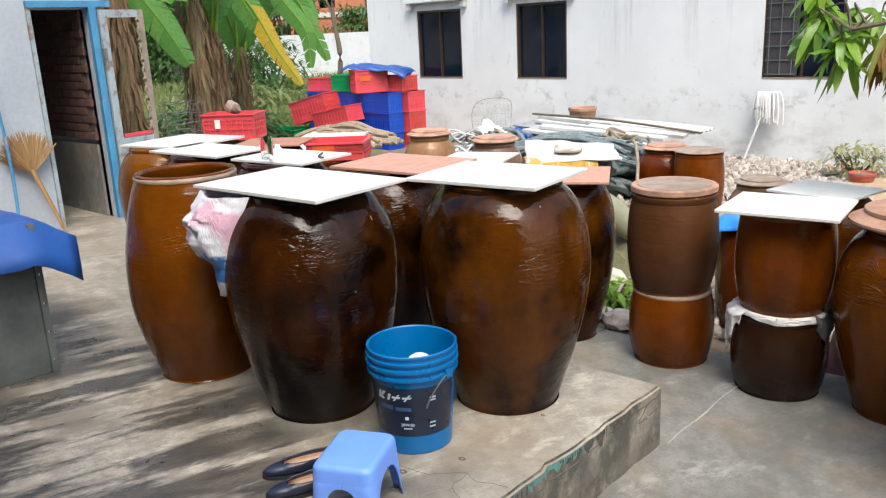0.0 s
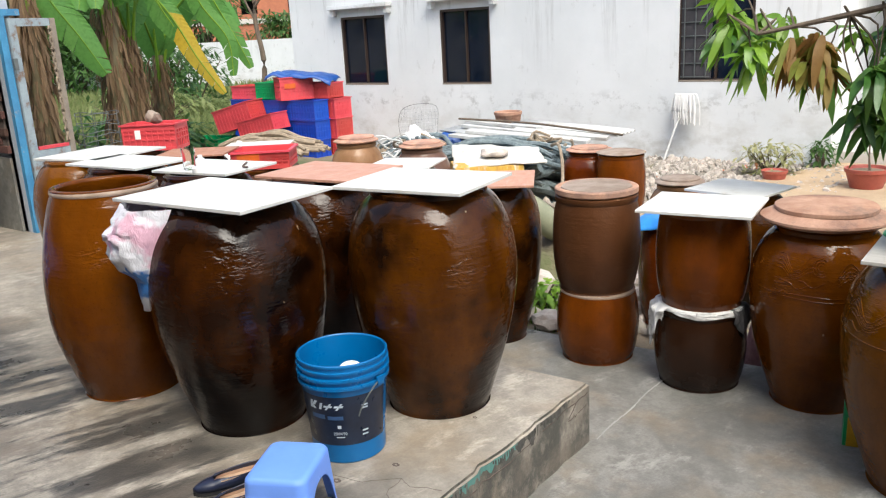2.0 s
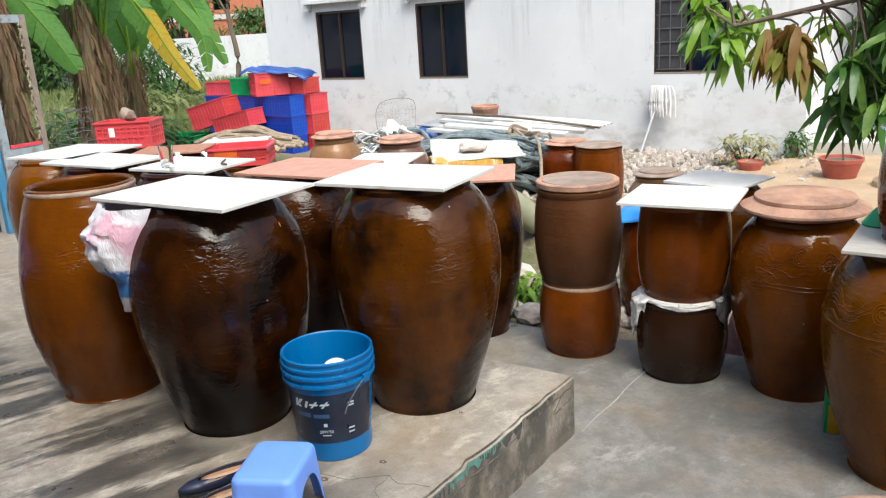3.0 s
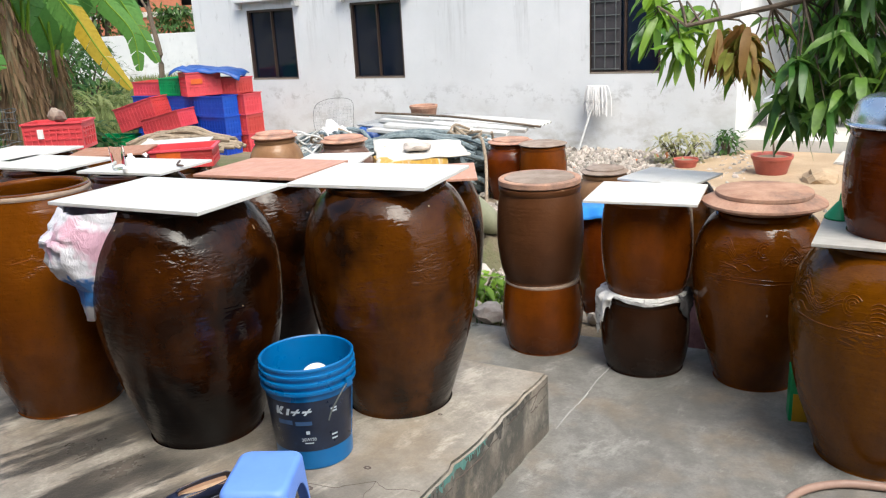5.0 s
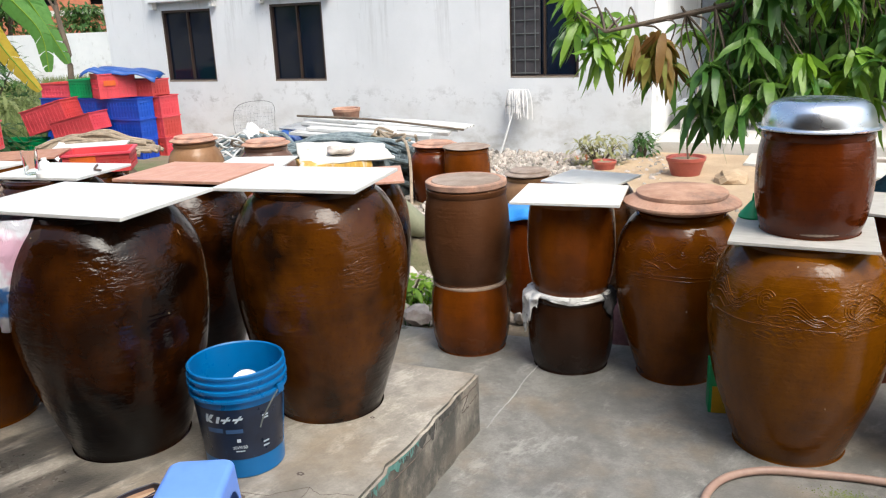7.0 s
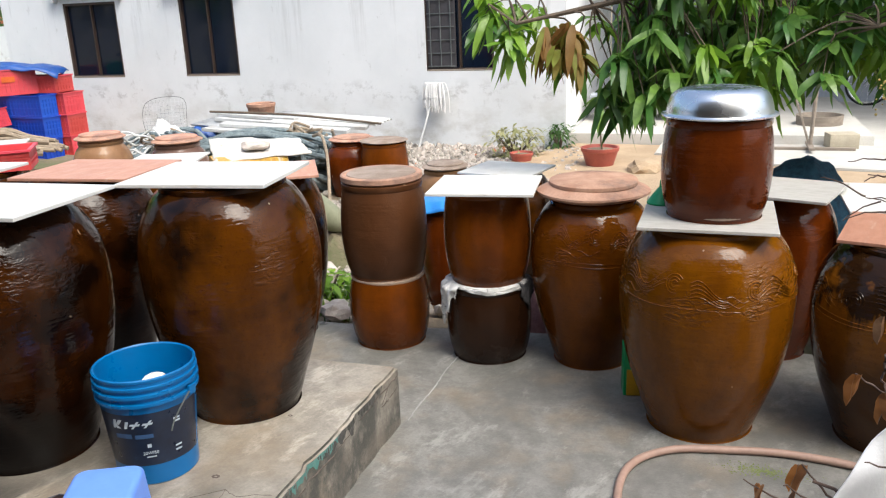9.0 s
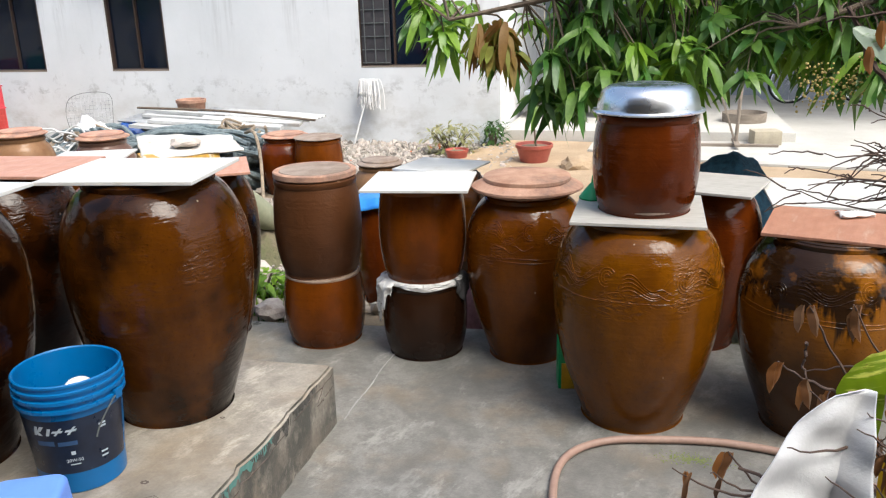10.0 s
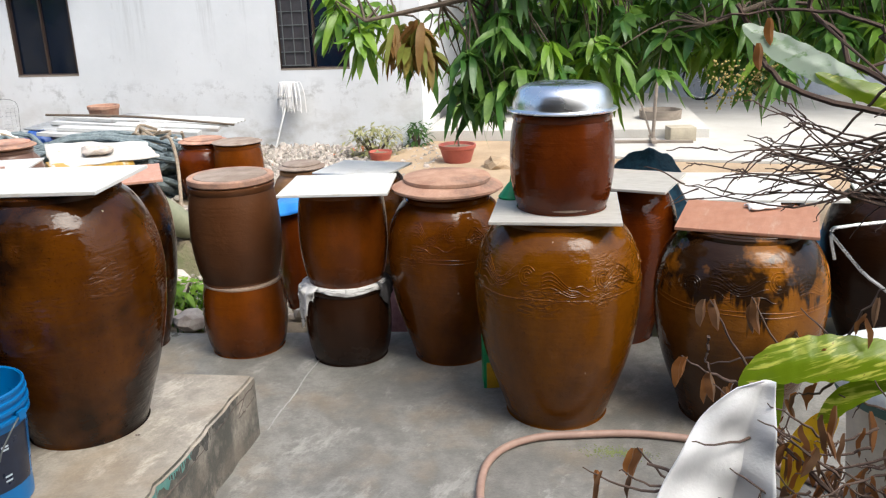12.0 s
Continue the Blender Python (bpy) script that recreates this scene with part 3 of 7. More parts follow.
# unseen house and overhang behind the viewer, added to block sky and sun
hb = wall_mesh(-6.8, 6, 0.0, 5.8, 0.2, [(-1.3, -0.2, 0.0, 2.1), (1.2, 2.6, 0.9, 2.0)])
house = setting(part("wall_south", hb, WOOD, smooth=False), "unseen dark timber front added to block front light")
house.location = (0, -2.6, 0)
setting(part("shade_eave", boxed((13.0, 1.9, 0.08), (-0.4, -1.85, 3.0)), RUST_IRON, smooth=False), "unseen sheet metal overhang added to block front sky")
hr = bmesh.new()
for s, a in (((12.8, 0.15, 5.8), (-0.4, -6.3, 2.9)), ((0.15, 3.7, 5.8), (-6.8, -4.4, 2.9)), ((0.15, 3.7, 5.8), (6, -4.4, 2.9)), ((12.8, 3.8, 0.1), (-0.4, -4.4, 5.8))):
    box(hr, s, a)
setting(part("wall_house", hr, BLUEWASH, smooth=False), "closed rear of the unseen added house")


# ---- jars ----
BIG = [(0, 0), (0.59, 0), (0.62, 0.012), (0.72, 0.12), (0.865, 0.29), (0.957, 0.45), (0.998, 0.6), (0.995, 0.71), (0.95, 0.81), (0.87, 0.885), (0.77, 0.94), (0.68, 0.968), (0.65, 0.98), (0.66, 0.99), (0.65, 1.0), (0.58, 1.0), (0.57, 0.96), (0.7, 0.9), (0.93, 0.72), (0.85, 0.46), (0.5, 0.04), (0, 0.03)]
TALL = [(0, 0), (0.66, 0), (0.7, 0.02), (0.84, 0.15), (0.965, 0.32), (1.0, 0.47), (0.985, 0.62), (0.9, 0.78), (0.79, 0.91), (0.72, 0.97), (0.715, 0.99), (0.71, 1.0), (0.645, 1.0), (0.64, 0.96), (0.84, 0.75), (0.92, 0.47), (0.8, 0.15), (0.6, 0.05), (0, 0.04)]
BARREL = [(0, 0), (0.8, 0), (0.85, 0.02), (0.93, 0.14), (0.99, 0.35), (1.0, 0.55), (0.97, 0.78), (0.91, 0.94), (0.9, 0.985), (0.89, 1.0), (0.81, 1.0), (0.81, 0.95), (0.9, 0.7), (0.9, 0.35), (0.8, 0.07), (0, 0.05)]
SQUAT = [(0, 0), (0.7, 0), (0.75, 0.03), (0.92, 0.3), (1.0, 0.55), (0.97, 0.72), (0.85, 0.86), (0.72, 0.93), (0.71, 0.99), (0.7, 1.0), (0.62, 1.0), (0.62, 0.93), (0.8, 0.8), (0.9, 0.5), (0.7, 0.06), (0, 0.05)]


def jar(label, at, r, h, shape=BIG, glazed=None, name="glazed_jar", group="large brown jars", rz=0.0, seed=0.0, steps=4, rim_mat=None):
    e = thing(name, label, "jar", at, rz, group)
    body = lathe([(x * r, z * h) for x, z in shape], 64, 0.012, seed + at[0], steps)
    part("body", body, glazed, e)
    zr = h * 0.992
    rr = [x for x, z in shape if z == 1.0]
    lip, out = (0.016, 0.005) if rim_mat else (0.035, 0.011)
    rim = lathe([(rr[0] * r + 0.003, zr - lip), (rr[0] * r + out, zr - lip * 0.7), (rr[0] * r + out, zr - 0.004), (rr[0] * r, zr + 0.004), (rr[1] * r, zr + 0.004), (rr[1] * r - 0.002, zr - 0.02)], 48)
    part("rim", rim, rim_mat or glazed, e, "rolled rim")
    return e


def plate(label, corners, z, material, thick=0.012, lift=0.0):
    """A square floor tile laid on a jar, turned and sized by its corner layout (centre, width, depth, turn)."""
    cx, cy, wx, wy, turn = corners
    ob = part("tile_lid", boxed((wx, wy, thick), (0, 0, thick / 2), 0.0025), material, smooth=False)
    ob.matrix_basis = pose(cx, cy, z, lift, 0, turn)
    return tagged(ob, label, "tile", "tile lids")


def lid(label, at, r, h=0.06, tier=True, clay=TERRACOTTA):
    e = thing("clay_cover", label, "lid", at, 20, "clay lids")
    part("flange", lathe([(0, 0), (r * 0.86, 0), (r * 1.0, h * 0.2), (r * 1.025, h * 0.25), (r * 1.02, h * 0.36), (r * 0.95, h * 0.46), (r * 0.8, h * 0.66), (0, h * 0.68)], 64, 0.035, at[0]), clay, e)
    if tier:
        part("top_disc", lathe([(0, h * 0.6), (r * 0.79, h * 0.6), (r * 0.815, h * 0.68), (r * 0.81, h * 0.84), (r * 0.79, h * 0.89), (r * 0.4, h * 0.97), (0, h * 1.0)], 64, 0.03, at[1]), clay, e)
    return e


def raised_waves(e, r, h, shape, material, seed, z0, z1, bundles, thick=0.0026, girdles=2):
    """Relief on the shoulder: bundles of thin parallel rolled lines that swell into waves and curls, over a girdle line."""
    prof = [(p.x, p.y) for p in spline([(a * r, b * h, 0) for a, b in shape[1:15]], 4)]

    def skin(z):
        for (ra, za), (rb, zb) in zip(prof, prof[1:]):
            if za <= z <= zb and zb > za:
                return ra + (rb - ra) * (z - za) / (zb - za)
        return prof[-1][0]
    rnd = random.Random(seed)
    bm = bmesh.new()

    def line(pts):
        tube([((skin(z) + thick * 0.1) * math.cos(a), (skin(z) + thick * 0.1) * math.sin(a), z) for a, z in pts], thick, 5, 2, bm, taper=thick * 0.5)
    for b in range(bundles):
        a0 = 2 * math.pi * b / bundles + rnd.uniform(-0.1, 0.1)
        zc, amp, span, ph = rnd.uniform(z0, z1), rnd.uniform(0.022, 0.04), rnd.uniform(0.55, 0.8), rnd.uniform(0, 6)
        for k in range(5):
            line([(a0 + span * q / 12, zc - 0.011 * k + amp * math.sin(ph + q * 0.62) * (1 - 0.1 * k)) for q in range(rnd.randint(8, 13))])
        for k in range(3):
            rr = 0.012 + 0.011 * k
            ac, zz = a0 + span + 0.06, zc - 0.01
            line([(ac + rr * math.cos(q * 0.55 + ph) / r, zz + rr * math.sin(q * 0.55 + ph)) for q in range(9)])
        for k in range(2):
            ac, zz = a0 + rnd.uniform(0, span), z0 - rnd.uniform(0.01, 0.05)
            line([(ac + 0.02 * q / r, zz + 0.012 * math.sin(q * 1.3 + ph)) for q in range(rnd.randint(3, 6))])
    girdle = z0 - 0.075
    for k in range(girdles):
        line([(q * 2 * math.pi / 40, girdle - 0.016 * k + 0.003 * math.sin(q * 0.9 + k)) for q in range(41)])
    tagged(part("wave_relief", bm, material, e, "raised wave ornament"), kind="stuff")


JH = 0.858
jar("big dark brown glazed jar with wavy shoulder relief under a tile", (-2.66, 1.21, P), 0.325, JH, glazed=GLAZE_BLACK, seed=1)
plate("off-white square floor tile covering a dark jar", (-2.68, 1.20, 0.66, 0.45, 4), P + JH + 0.002, TILE)
jar("big brown glazed jar with glossy wavy shoulder relief", (-2.12, 1.695, P), 0.317, JH, glazed=GLAZE_DARK, seed=2, rz=70)
plate("off-white square floor tile with brown stains covering a jar", (-2.14, 1.69, 0.53, 0.42, 8), P + JH + 0.002, TILE)
jar("tall open brown jar with a bare pale rim", (-3.35, 1.13, P), 0.285, 0.87, TALL, GLAZE_RUSSET, seed=3, rim_mat=PALE_RIM)
jar("brown glazed jar under a terracotta tile", (-2.93, 1.9, P), 0.29, 0.80, glazed=GLAZE_BLACK, seed=4)
plate("terracotta coloured floor tile covering a jar", (-2.9, 1.96, 0.52, 0.42, 6), P + 0.803, TILE_PINK)
jar("brown glazed jar in the back row under a white tile", (-3.59, 1.79, P), 0.28, 0.80, glazed=GLAZE_BLACK, seed=5)
plate("white floor tile holding a drinking glass and a bottle", (-3.57, 1.84, 0.48, 0.36, 8), P + 0.803, TILE)
jar("brown glazed jar in the back row under a white tile", (-4.22, 1.76, P), 0.28, 0.80, glazed=GLAZE_BLACK, seed=6)
plate("white floor tile covering a jar of the back row", (-4.23, 1.78, 0.58, 0.35, 5), P + 0.803, TILE)
jar("amber brown jar beside the shed under white tiles", (-4.78, 1.82, P), 0.285, 0.80, glazed=GLAZE_AMBER, seed=7)
plate("white floor tile covering the jar near the shed", (-4.74, 1.93, 0.5, 0.52, 12), P + 0.803, TILE)
jar("dark brown glazed jar standing behind the platform", (-2.68, 2.94, 0), 0.26, 0.88, glazed=GLAZE_DARK, seed=8)
plate("pinkish floor tile covering a jar", (-2.66, 2.9, 0.46, 0.46, 30), 0.882, TILE_PINK)

# two stacks of barrel pots
jar("orange brown barrel pot at the bottom of a stack", (-2.075, 2.97, 0), 0.207, 0.37, BARREL, GLAZE_ORANGE, "barrel_pot", "stacked barrel pots", seed=9, rim_mat=PALE_RIM)
jar("matt dark brown barrel pot stacked on another pot", (-2.08, 2.97, 0.372), 0.216, 0.48, BARREL, GLAZE_MATT, "barrel_pot", "stacked barrel pots", seed=10)
e = thing("pot_ring", "terracotta ring lid on the stacked pot", "lid", (-2.08, 2.97, 0.853), 0)
part("ring", lathe([(0.155, 0.0), (0.196, 0.0), (0.204, 0.006), (0.204, 0.028), (0.198, 0.033), (0.18, 0.033), (0.172, 0.026), (0, 0.024)], 48, 0.02, 3), TERRACOTTA, e)
part("cement_cap", lathe([(0.176, 0.026), (0.17, 0.034), (0.05, 0.036), (0, 0.036)], 40, 0.02, 5), CLAY_GREY, e, "grey cement cap")
jar("burnt dark brown barrel pot on the yard", (-1.525, 2.93, 0), 0.208, 0.38, BARREL, GLAZE_PLAIN, "barrel_pot", "stacked barrel pots", seed=11)
jar("orange brown barrel pot stacked on a rag", (-1.525, 2.93, 0.388), 0.208, 0.46, BARREL, GLAZE_ORANGE, "barrel_pot", "stacked barrel pots", seed=12)
plate("white square floor tile on a stacked pot", (-1.51, 2.87, 0.485, 0.43, 7), 0.851, TILE)

# right-hand group
e = jar("big brown jar under a two-stepped clay lid", (-1.03, 2.99, 0), 0.287, 0.80, glazed=GLAZE_RUSSET, seed=13)
raised_waves(e, 0.287, 0.80, BIG, GLAZE_RUSSET, 6, 0.63, 0.69, 6, 0.0024)
lid("reddish two-stepped clay lid", (-1.03, 2.99, 0.803), 0.25, 0.085)
e = jar("amber glazed jar with raised wave ornament", (-0.51, 2.47, 0), 0.33, 0.845, glazed=GLAZE_AMBER, seed=14)
raised_waves(e, 0.33, 0.845, BIG, GLAZE_AMBER, 3, 0.665, 0.73, 7, 0.0032, 1)
plate("grey wood-look floor tile carrying a small jar", (-0.515, 2.49, 0.485, 0.51, 0), 0.849, TILE_GREY)
e = jar("small red brown barrel jar standing on a tile", (-0.497, 2.49, 0.862), 0.2, 0.375, BARREL, GLAZE_RED, "barrel_pot", "stacked barrel pots", seed=15)
part("foot", lathe([(0.158, 0.0), (0.163, 0.002), (0.1745, 0.018), (0.1765, 0.03), (0.172, 0.032)], 56, 0.02, 4), CLAY_GREY, e, "bare grey foot ring")
e = jar("amber and black burnt jar under a red tile", (0.2, 2.52, 0), 0.325, 0.79, glazed=GLAZE_BURNT, seed=16, rz=120)
raised_waves(e, 0.325, 0.79, BIG, GLAZE_BURNT, 7, 0.62, 0.68, 6, 0.0022)
plate("reddish brown floor tile with a white rag on it", (0.22, 2.55, 0.5, 0.42, -14), 0.797, TILE_RED, lift=1.5)
jar("brown jar between others under a tile", (-0.22, 3.3, 0), 0.27, 0.80, glazed=GLAZE_RED, seed=17)
plate("beige floor tile covering a jar", (-0.2, 3.22, 0.45, 0.45, -18), 0.803, TILE_GREY)
jar("dark jar under a large white tile", (0.38, 3.3, 0), 0.29, 0.76, glazed=GLAZE_DARK, seed=18)
plate("large white floor tile covering a jar", (0.38, 3.27, 0.68, 0.6, 0), 0.763, TILE)
jar("black brown glazed jar at the yard edge", (1.05, 3.3, 0), 0.33, 0.76, glazed=GLAZE_PLAIN, seed=19)
plate("white floor tile on a dark jar", (1.12, 3.4, 0.55, 0.5, -10), 0.763, TILE)
jar("brown barrel pot behind the stacks", (-1.98, 3.75, -0.05), 0.2, 0.62, BARREL, GLAZE_RED, "barrel_pot", "stacked barrel pots", seed=20)

# farther jars on the soil
jar("brown jar under a white tile on the rubble", (-1.72, 4.15, -0.05), 0.27, 0.73, glazed=GLAZE_DARK, seed=21)
plate("white floor tile on a jar amid rubble", (-1.73, 4.1, 0.47, 0.42, -12), 0.685, TILE)
jar("squat grey brown jar with a clay lid", (-2.55, 5.3, -0.05), 0.23, 0.5, SQUAT, GLAZE_TAN, seed=22)
lid("flat grey clay lid", (-2.55, 5.3, 0.452), 0.18, 0.05, True, CLAY_GREY)
jar("shiny red brown jar by the net heap", (-3.88, 6.4, -0.05), 0.27, 0.53, SQUAT, GLAZE_RED, seed=23)
lid("flat clay lid on a shiny jar", (-3.88, 6.4, 0.482), 0.22, 0.045)
jar("brown barrel jar with a flat lid", (-3.48, 6.25, -0.05), 0.225, 0.545, BARREL, GLAZE_ORANGE, "barrel_pot", "stacked barrel pots", seed=24)
lid("flat grey clay lid on a barrel jar", (-3.48, 6.25, 0.497), 0.22, 0.04, False, CLAY_GREY)
jar("squat brown jar with shoulder ornament", (-5.9, 5.3, -0.05), 0.27, 0.68, SQUAT, GLAZE_TAN, seed=25)
lid("pale terracotta lid on an ornamented jar", (-5.9, 5.3, 0.632), 0.22, 0.07)
jar("squat dark jar with a clay lid beside the nets", (-5.1, 5.35, -0.05), 0.27, 0.66, SQUAT, GLAZE_UMBER, seed=26)
lid("pale terracotta lid on a dark jar", (-5.1, 5.35, 0.612), 0.22, 0.06)

jar("brown jar behind the row under a brown tile", (-5.21, 2.92, P), 0.25, 0.64, glazed=GLAZE_DARK, seed=27)
plate("brown floor tile covering a far jar", (-5.21, 2.92, 0.5, 0.42, 35), P + 0.643, TILE_RED)
jar("brown jar beside the crates under a white tile", (-5.42, 3.65, P), 0.25, 0.58, glazed=GLAZE_DARK, seed=28)
plate("white floor tile covering a far jar", (-5.42, 3.65, 0.52, 0.42, 38), P + 0.583, TILE)
jar("brown jar carrying an open red crate", (-4.97, 3.26, P), 0.25, 0.5, SQUAT, GLAZE_DARK, seed=29)
jar("brown jar carrying a red crate", (-7.09, 3.66, P), 0.28, 0.475, SQUAT, GLAZE_DARK, seed=30)
for k, (x, y, rz) in enumerate(((-6.2, 3.2, 30), (-6.05, 2.95, 24))):
    plate("white floor tile on a low stand near the shed", (x, y, 0.5, 0.4, rz), P + 0.4 + 0.02 * k, TILE)
    jar("low brown jar near the shed door", (x, y, P), 0.2, 0.398 + 0.02 * k, SQUAT, GLAZE_DARK, seed=31 + k)

TEAL = mat("teal_paint", (0.07, 0.23, 0.2), (0.12, 0.24, 0.21), scale=14, rough=0.7, stain=(0.1, 0.095, 0.085), stain_scale=9, stain_at=(0.55, 0.62))
GRIME = mat("black_mould", (0.05, 0.048, 0.042), (0.1, 0.095, 0.085), scale=20, rough=0.95, bump=0.4, stain=(0.2, 0.185, 0.16), stain_scale=14, stain_at=(0.58, 0.66))


def edge_strip(y0, y1, top, low, seed):
    """A ragged film clinging to the side of the slab just under its edge."""
    bm, last, n = bmesh.new(), None, int(abs(y1 - y0) / 0.008)
    for i in range(n + 1):
        u = i / n
        y = y0 + (y1 - y0) * u
        k = math.sin(math.pi * u) ** 0.35
        a = top * (0.5 + 0.5 * abs(noise.noise((u * 6, seed, 1))))
        b = a + (low - top) * k * (0.6 + 0.9 * noise.noise((u * 14, seed, 5)) + 0.3 * noise.noise((u * 40, seed, 2)))
        x = edge_x(y) + 0.0015
        cur = [bm.verts.new((x, y, P - a)), bm.verts.new((x, y, P - max(b, a + 0.002)))]
        if last:
            bm.faces.new((last[0], last[1], cur[1], cur[0]))
        last = cur
    return bm


setting(part("paint_patch", edge_strip(1.56, 1.14, 0.016, 0.06, 3), TEAL, smooth=False), "worn teal paint patch on the slab edge")
setting(part("mould_streak", edge_strip(1.95, 1.4, 0.02, 0.075, 8), GRIME, smooth=False), "black mould under the slab edge")
setting(part("mould_streak", edge_strip(1.25, 0.7, 0.03, 0.15, 12), GRIME, smooth=False), "black mould down the slab side")
side = bmesh.new()
for y0, y1, d0, d1, sd in ((2.09, 1.5, 0.035, 0.06, 1), (2.0, 1.93, 0.04, 0.1, 4), (1.93, 2.09, 0.1, 0.085, 6), (1.5, 0.8, 0.062, 0.075, 9)):
    tube([(edge_x(y) + 0.0008, y, P - (d0 + (d1 - d0) * q / 24) - 0.008 * noise.noise((q * 0.6, sd, 0))) for q in range(25) for y in (y0 + (y1 - y0) * q / 24,)], 0.0022, 5, 1, side, taper=0.001)
setting(part("crack", side, MORTAR), "dark jagged crack along the slab side")
crk = bmesh.new()
for pts in ([(-1.7, 1.16), (-1.8, 1.12), (-1.86, 1.14), (-1.95, 1.06), (-2.1, 1.03)], [(-1.86, 1.14), (-1.84, 1.05), (-1.75, 1.0)]):
    tube([(x + 0.012 * noise.noise((x * 40, y * 40, q)), y + 0.012 * noise.noise((y * 40, x * 40, q)), P + 0.0004) for (x0, y0), (x1, y1) in zip(pts, pts[1:]) for q in (0.0, 0.25, 0.5, 0.75) for x, y in ((x0 + (x1 - x0) * q, y0 + (y1 - y0) * q),)], 0.0009, 4, 1, crk)
setting(part("crack", crk, MORTAR), "fine dark crack in the slab")

jar("brown jar under a white tile behind the platform", (-4.17, 4.0, -0.05), 0.29, 0.76, glazed=GLAZE_DARK, seed=33)
plate("white floor tile on a jar behind the platform", (-4.17, 4.0, 0.5, 0.45, 20), 0.713, TILE)


pits = bmesh.new()
for x, y, r in ((-1.93, 1.2, 0.012), (-2.03, 1.02, 0.014), (-1.9, 1.62, 0.008)):
    for q in range(7):
        a = q * 0.9
        bmesh.ops.create_icosphere(pits, subdivisions=1, radius=r * 0.5, matrix=Matrix.Translation((x + r * math.cos(a) * 0.8, y + r * 0.6 * math.sin(a), P)) @ Matrix.Diagonal((1, 0.8, 0.12, 1)))
setting(part("chipped_spot", pits, MORTAR), "small dark chipped spots in the slab")


# ---- platform things ----
def pail():
    e = thing("plastic_pail", "blue plastic oil pail with a dark worn label", "bucket", (-2.155, 1.215, P), 0)
    part("body", lathe([(0, 0), (0.122, 0), (0.126, 0.004), (0.1275, 0.03), (0.1275, 0.05), (0.146, 0.27), (0.147, 0.275), (0.157, 0.277), (0.157, 0.287), (0.149, 0.289), (0.150, 0.305), (0.159, 0.306), (0.159, 0.316), (0.1505, 0.318), (0.151, 0.33), (0.1575, 0.332), (0.158, 0.34), (0.1515, 0.342), (0.152, 0.353), (0.1555, 0.356), (0.1555, 0.363), (0.151, 0.366), (0.1465, 0.362), (0.122, 0.02), (0, 0.012)], 64), PAIL_BLUE, e)
    lab = bmesh.new()
    ring = []
    for i in range(49):
        a = radians(-200 + 220 * i / 48)
        ring.append([lab.verts.new(((0.1288 + 0.0865 * (z - 0.06)) * math.cos(a), (0.1288 + 0.0865 * (z - 0.06)) * math.sin(a), z)) for z in (0.07, 0.13, 0.19, 0.252)])
    for p0, p1 in zip(ring, ring[1:]):
        for k in range(3):
            lab.faces.new((p0[k], p1[k], p1[k + 1], p0[k + 1]))
    label = part("label", lab, LABEL_NAVY, e, "dark navy printed label, scuffed blue")

    def mark(a0, a1, z0, z1, material, skew=0.0):
        bm = bmesh.new()
        vs = []
        for k in range(5):
            a = a0 + (a1 - a0) * k / 4
            for z, sk in ((z0, 0), (z1, skew)):
                rr = 0.1302 + 0.0865 * (z - 0.06)
                vs.append(bm.verts.new((rr * math.cos(radians(a + sk)), rr * math.sin(radians(a + sk)), z)))
        for k in range(4):
            bm.faces.new((vs[2 * k], vs[2 * k + 2], vs[2 * k + 3], vs[2 * k + 1]))
        part("print_mark", bm, material, label)
    c = -72
    for a0, a1, z0, z1, sk in ((-28, -24, 0.205, 0.235, 3), (-23, -18, 0.218, 0.235, 5), (-22, -16, 0.205, 0.218, -5), (-12, -8, 0.205, 0.229, 3), (-5, 7, 0.214, 0.221, 2), (-3, 0, 0.205, 0.229, 8), (10, 22, 0.214, 0.221, 2), (12, 15, 0.205, 0.229, 8)):
        mark(c + a0, c + a1, z0, z1, LABEL_INK, sk)
    for a0, a1, z0, z1 in ((-26, -4, 0.17, 0.186), (0, 22, 0.168, 0.182)):
        mark(c + a0, c + a1, z0, z1, LABEL_DIM)
    for a0, a1, z0, z1 in ((13, 18, 0.135, 0.147), (10, 22, 0.1, 0.104)):
        mark(c + a0, c + a1, z0, z1, LABEL_INK)
    grade = bpy.data.curves.new("grade", 'FONT')
    grade.body, grade.size, grade.align_x = "20W/50", 0.014, 'CENTER'
    grade.materials.append(LABEL_INK)
    word = new("print_text", grade)
    word.parent = label
    turn = radians(c + 16)
    word.matrix_basis = pose(0.1362 * math.cos(turn), 0.1362 * math.sin(turn), 0.112, 85, 0, c + 16 + 90)
    for a0, z0 in ((48, 0.1), (48, 0.115), (48, 0.2), (48, 0.21)):
        mark(c + a0, c + a0 + 9, z0, z0 + 0.006, LABEL_INK)
    part("bail", tube([(0.157, 0.01, 0.285), (0.166, -0.04, 0.27), (0.15, -0.075, 0.22), (0.146, -0.09, 0.19)], 0.0025, 6), RUST_IRON, e, "hanging wire handle")
    part("lug", boxed((0.012, 0.03, 0.03), (0.158, 0.01, 0.285), 0.004), PAIL_BLUE, e)


pail()
cup = thing("plastic_scoop", "white plastic scoop lying inside the pail", "scoop", (-2.14, 1.24, P + 0.24), 30, rx=25)
part("bowl", lathe([(0.0, 0.0), (0.03, 0.0), (0.034, 0.005), (0.042, 0.06), (0.04, 0.06), (0.032, 0.012), (0, 0.012)], 24), WHITE_CLOTH, cup)
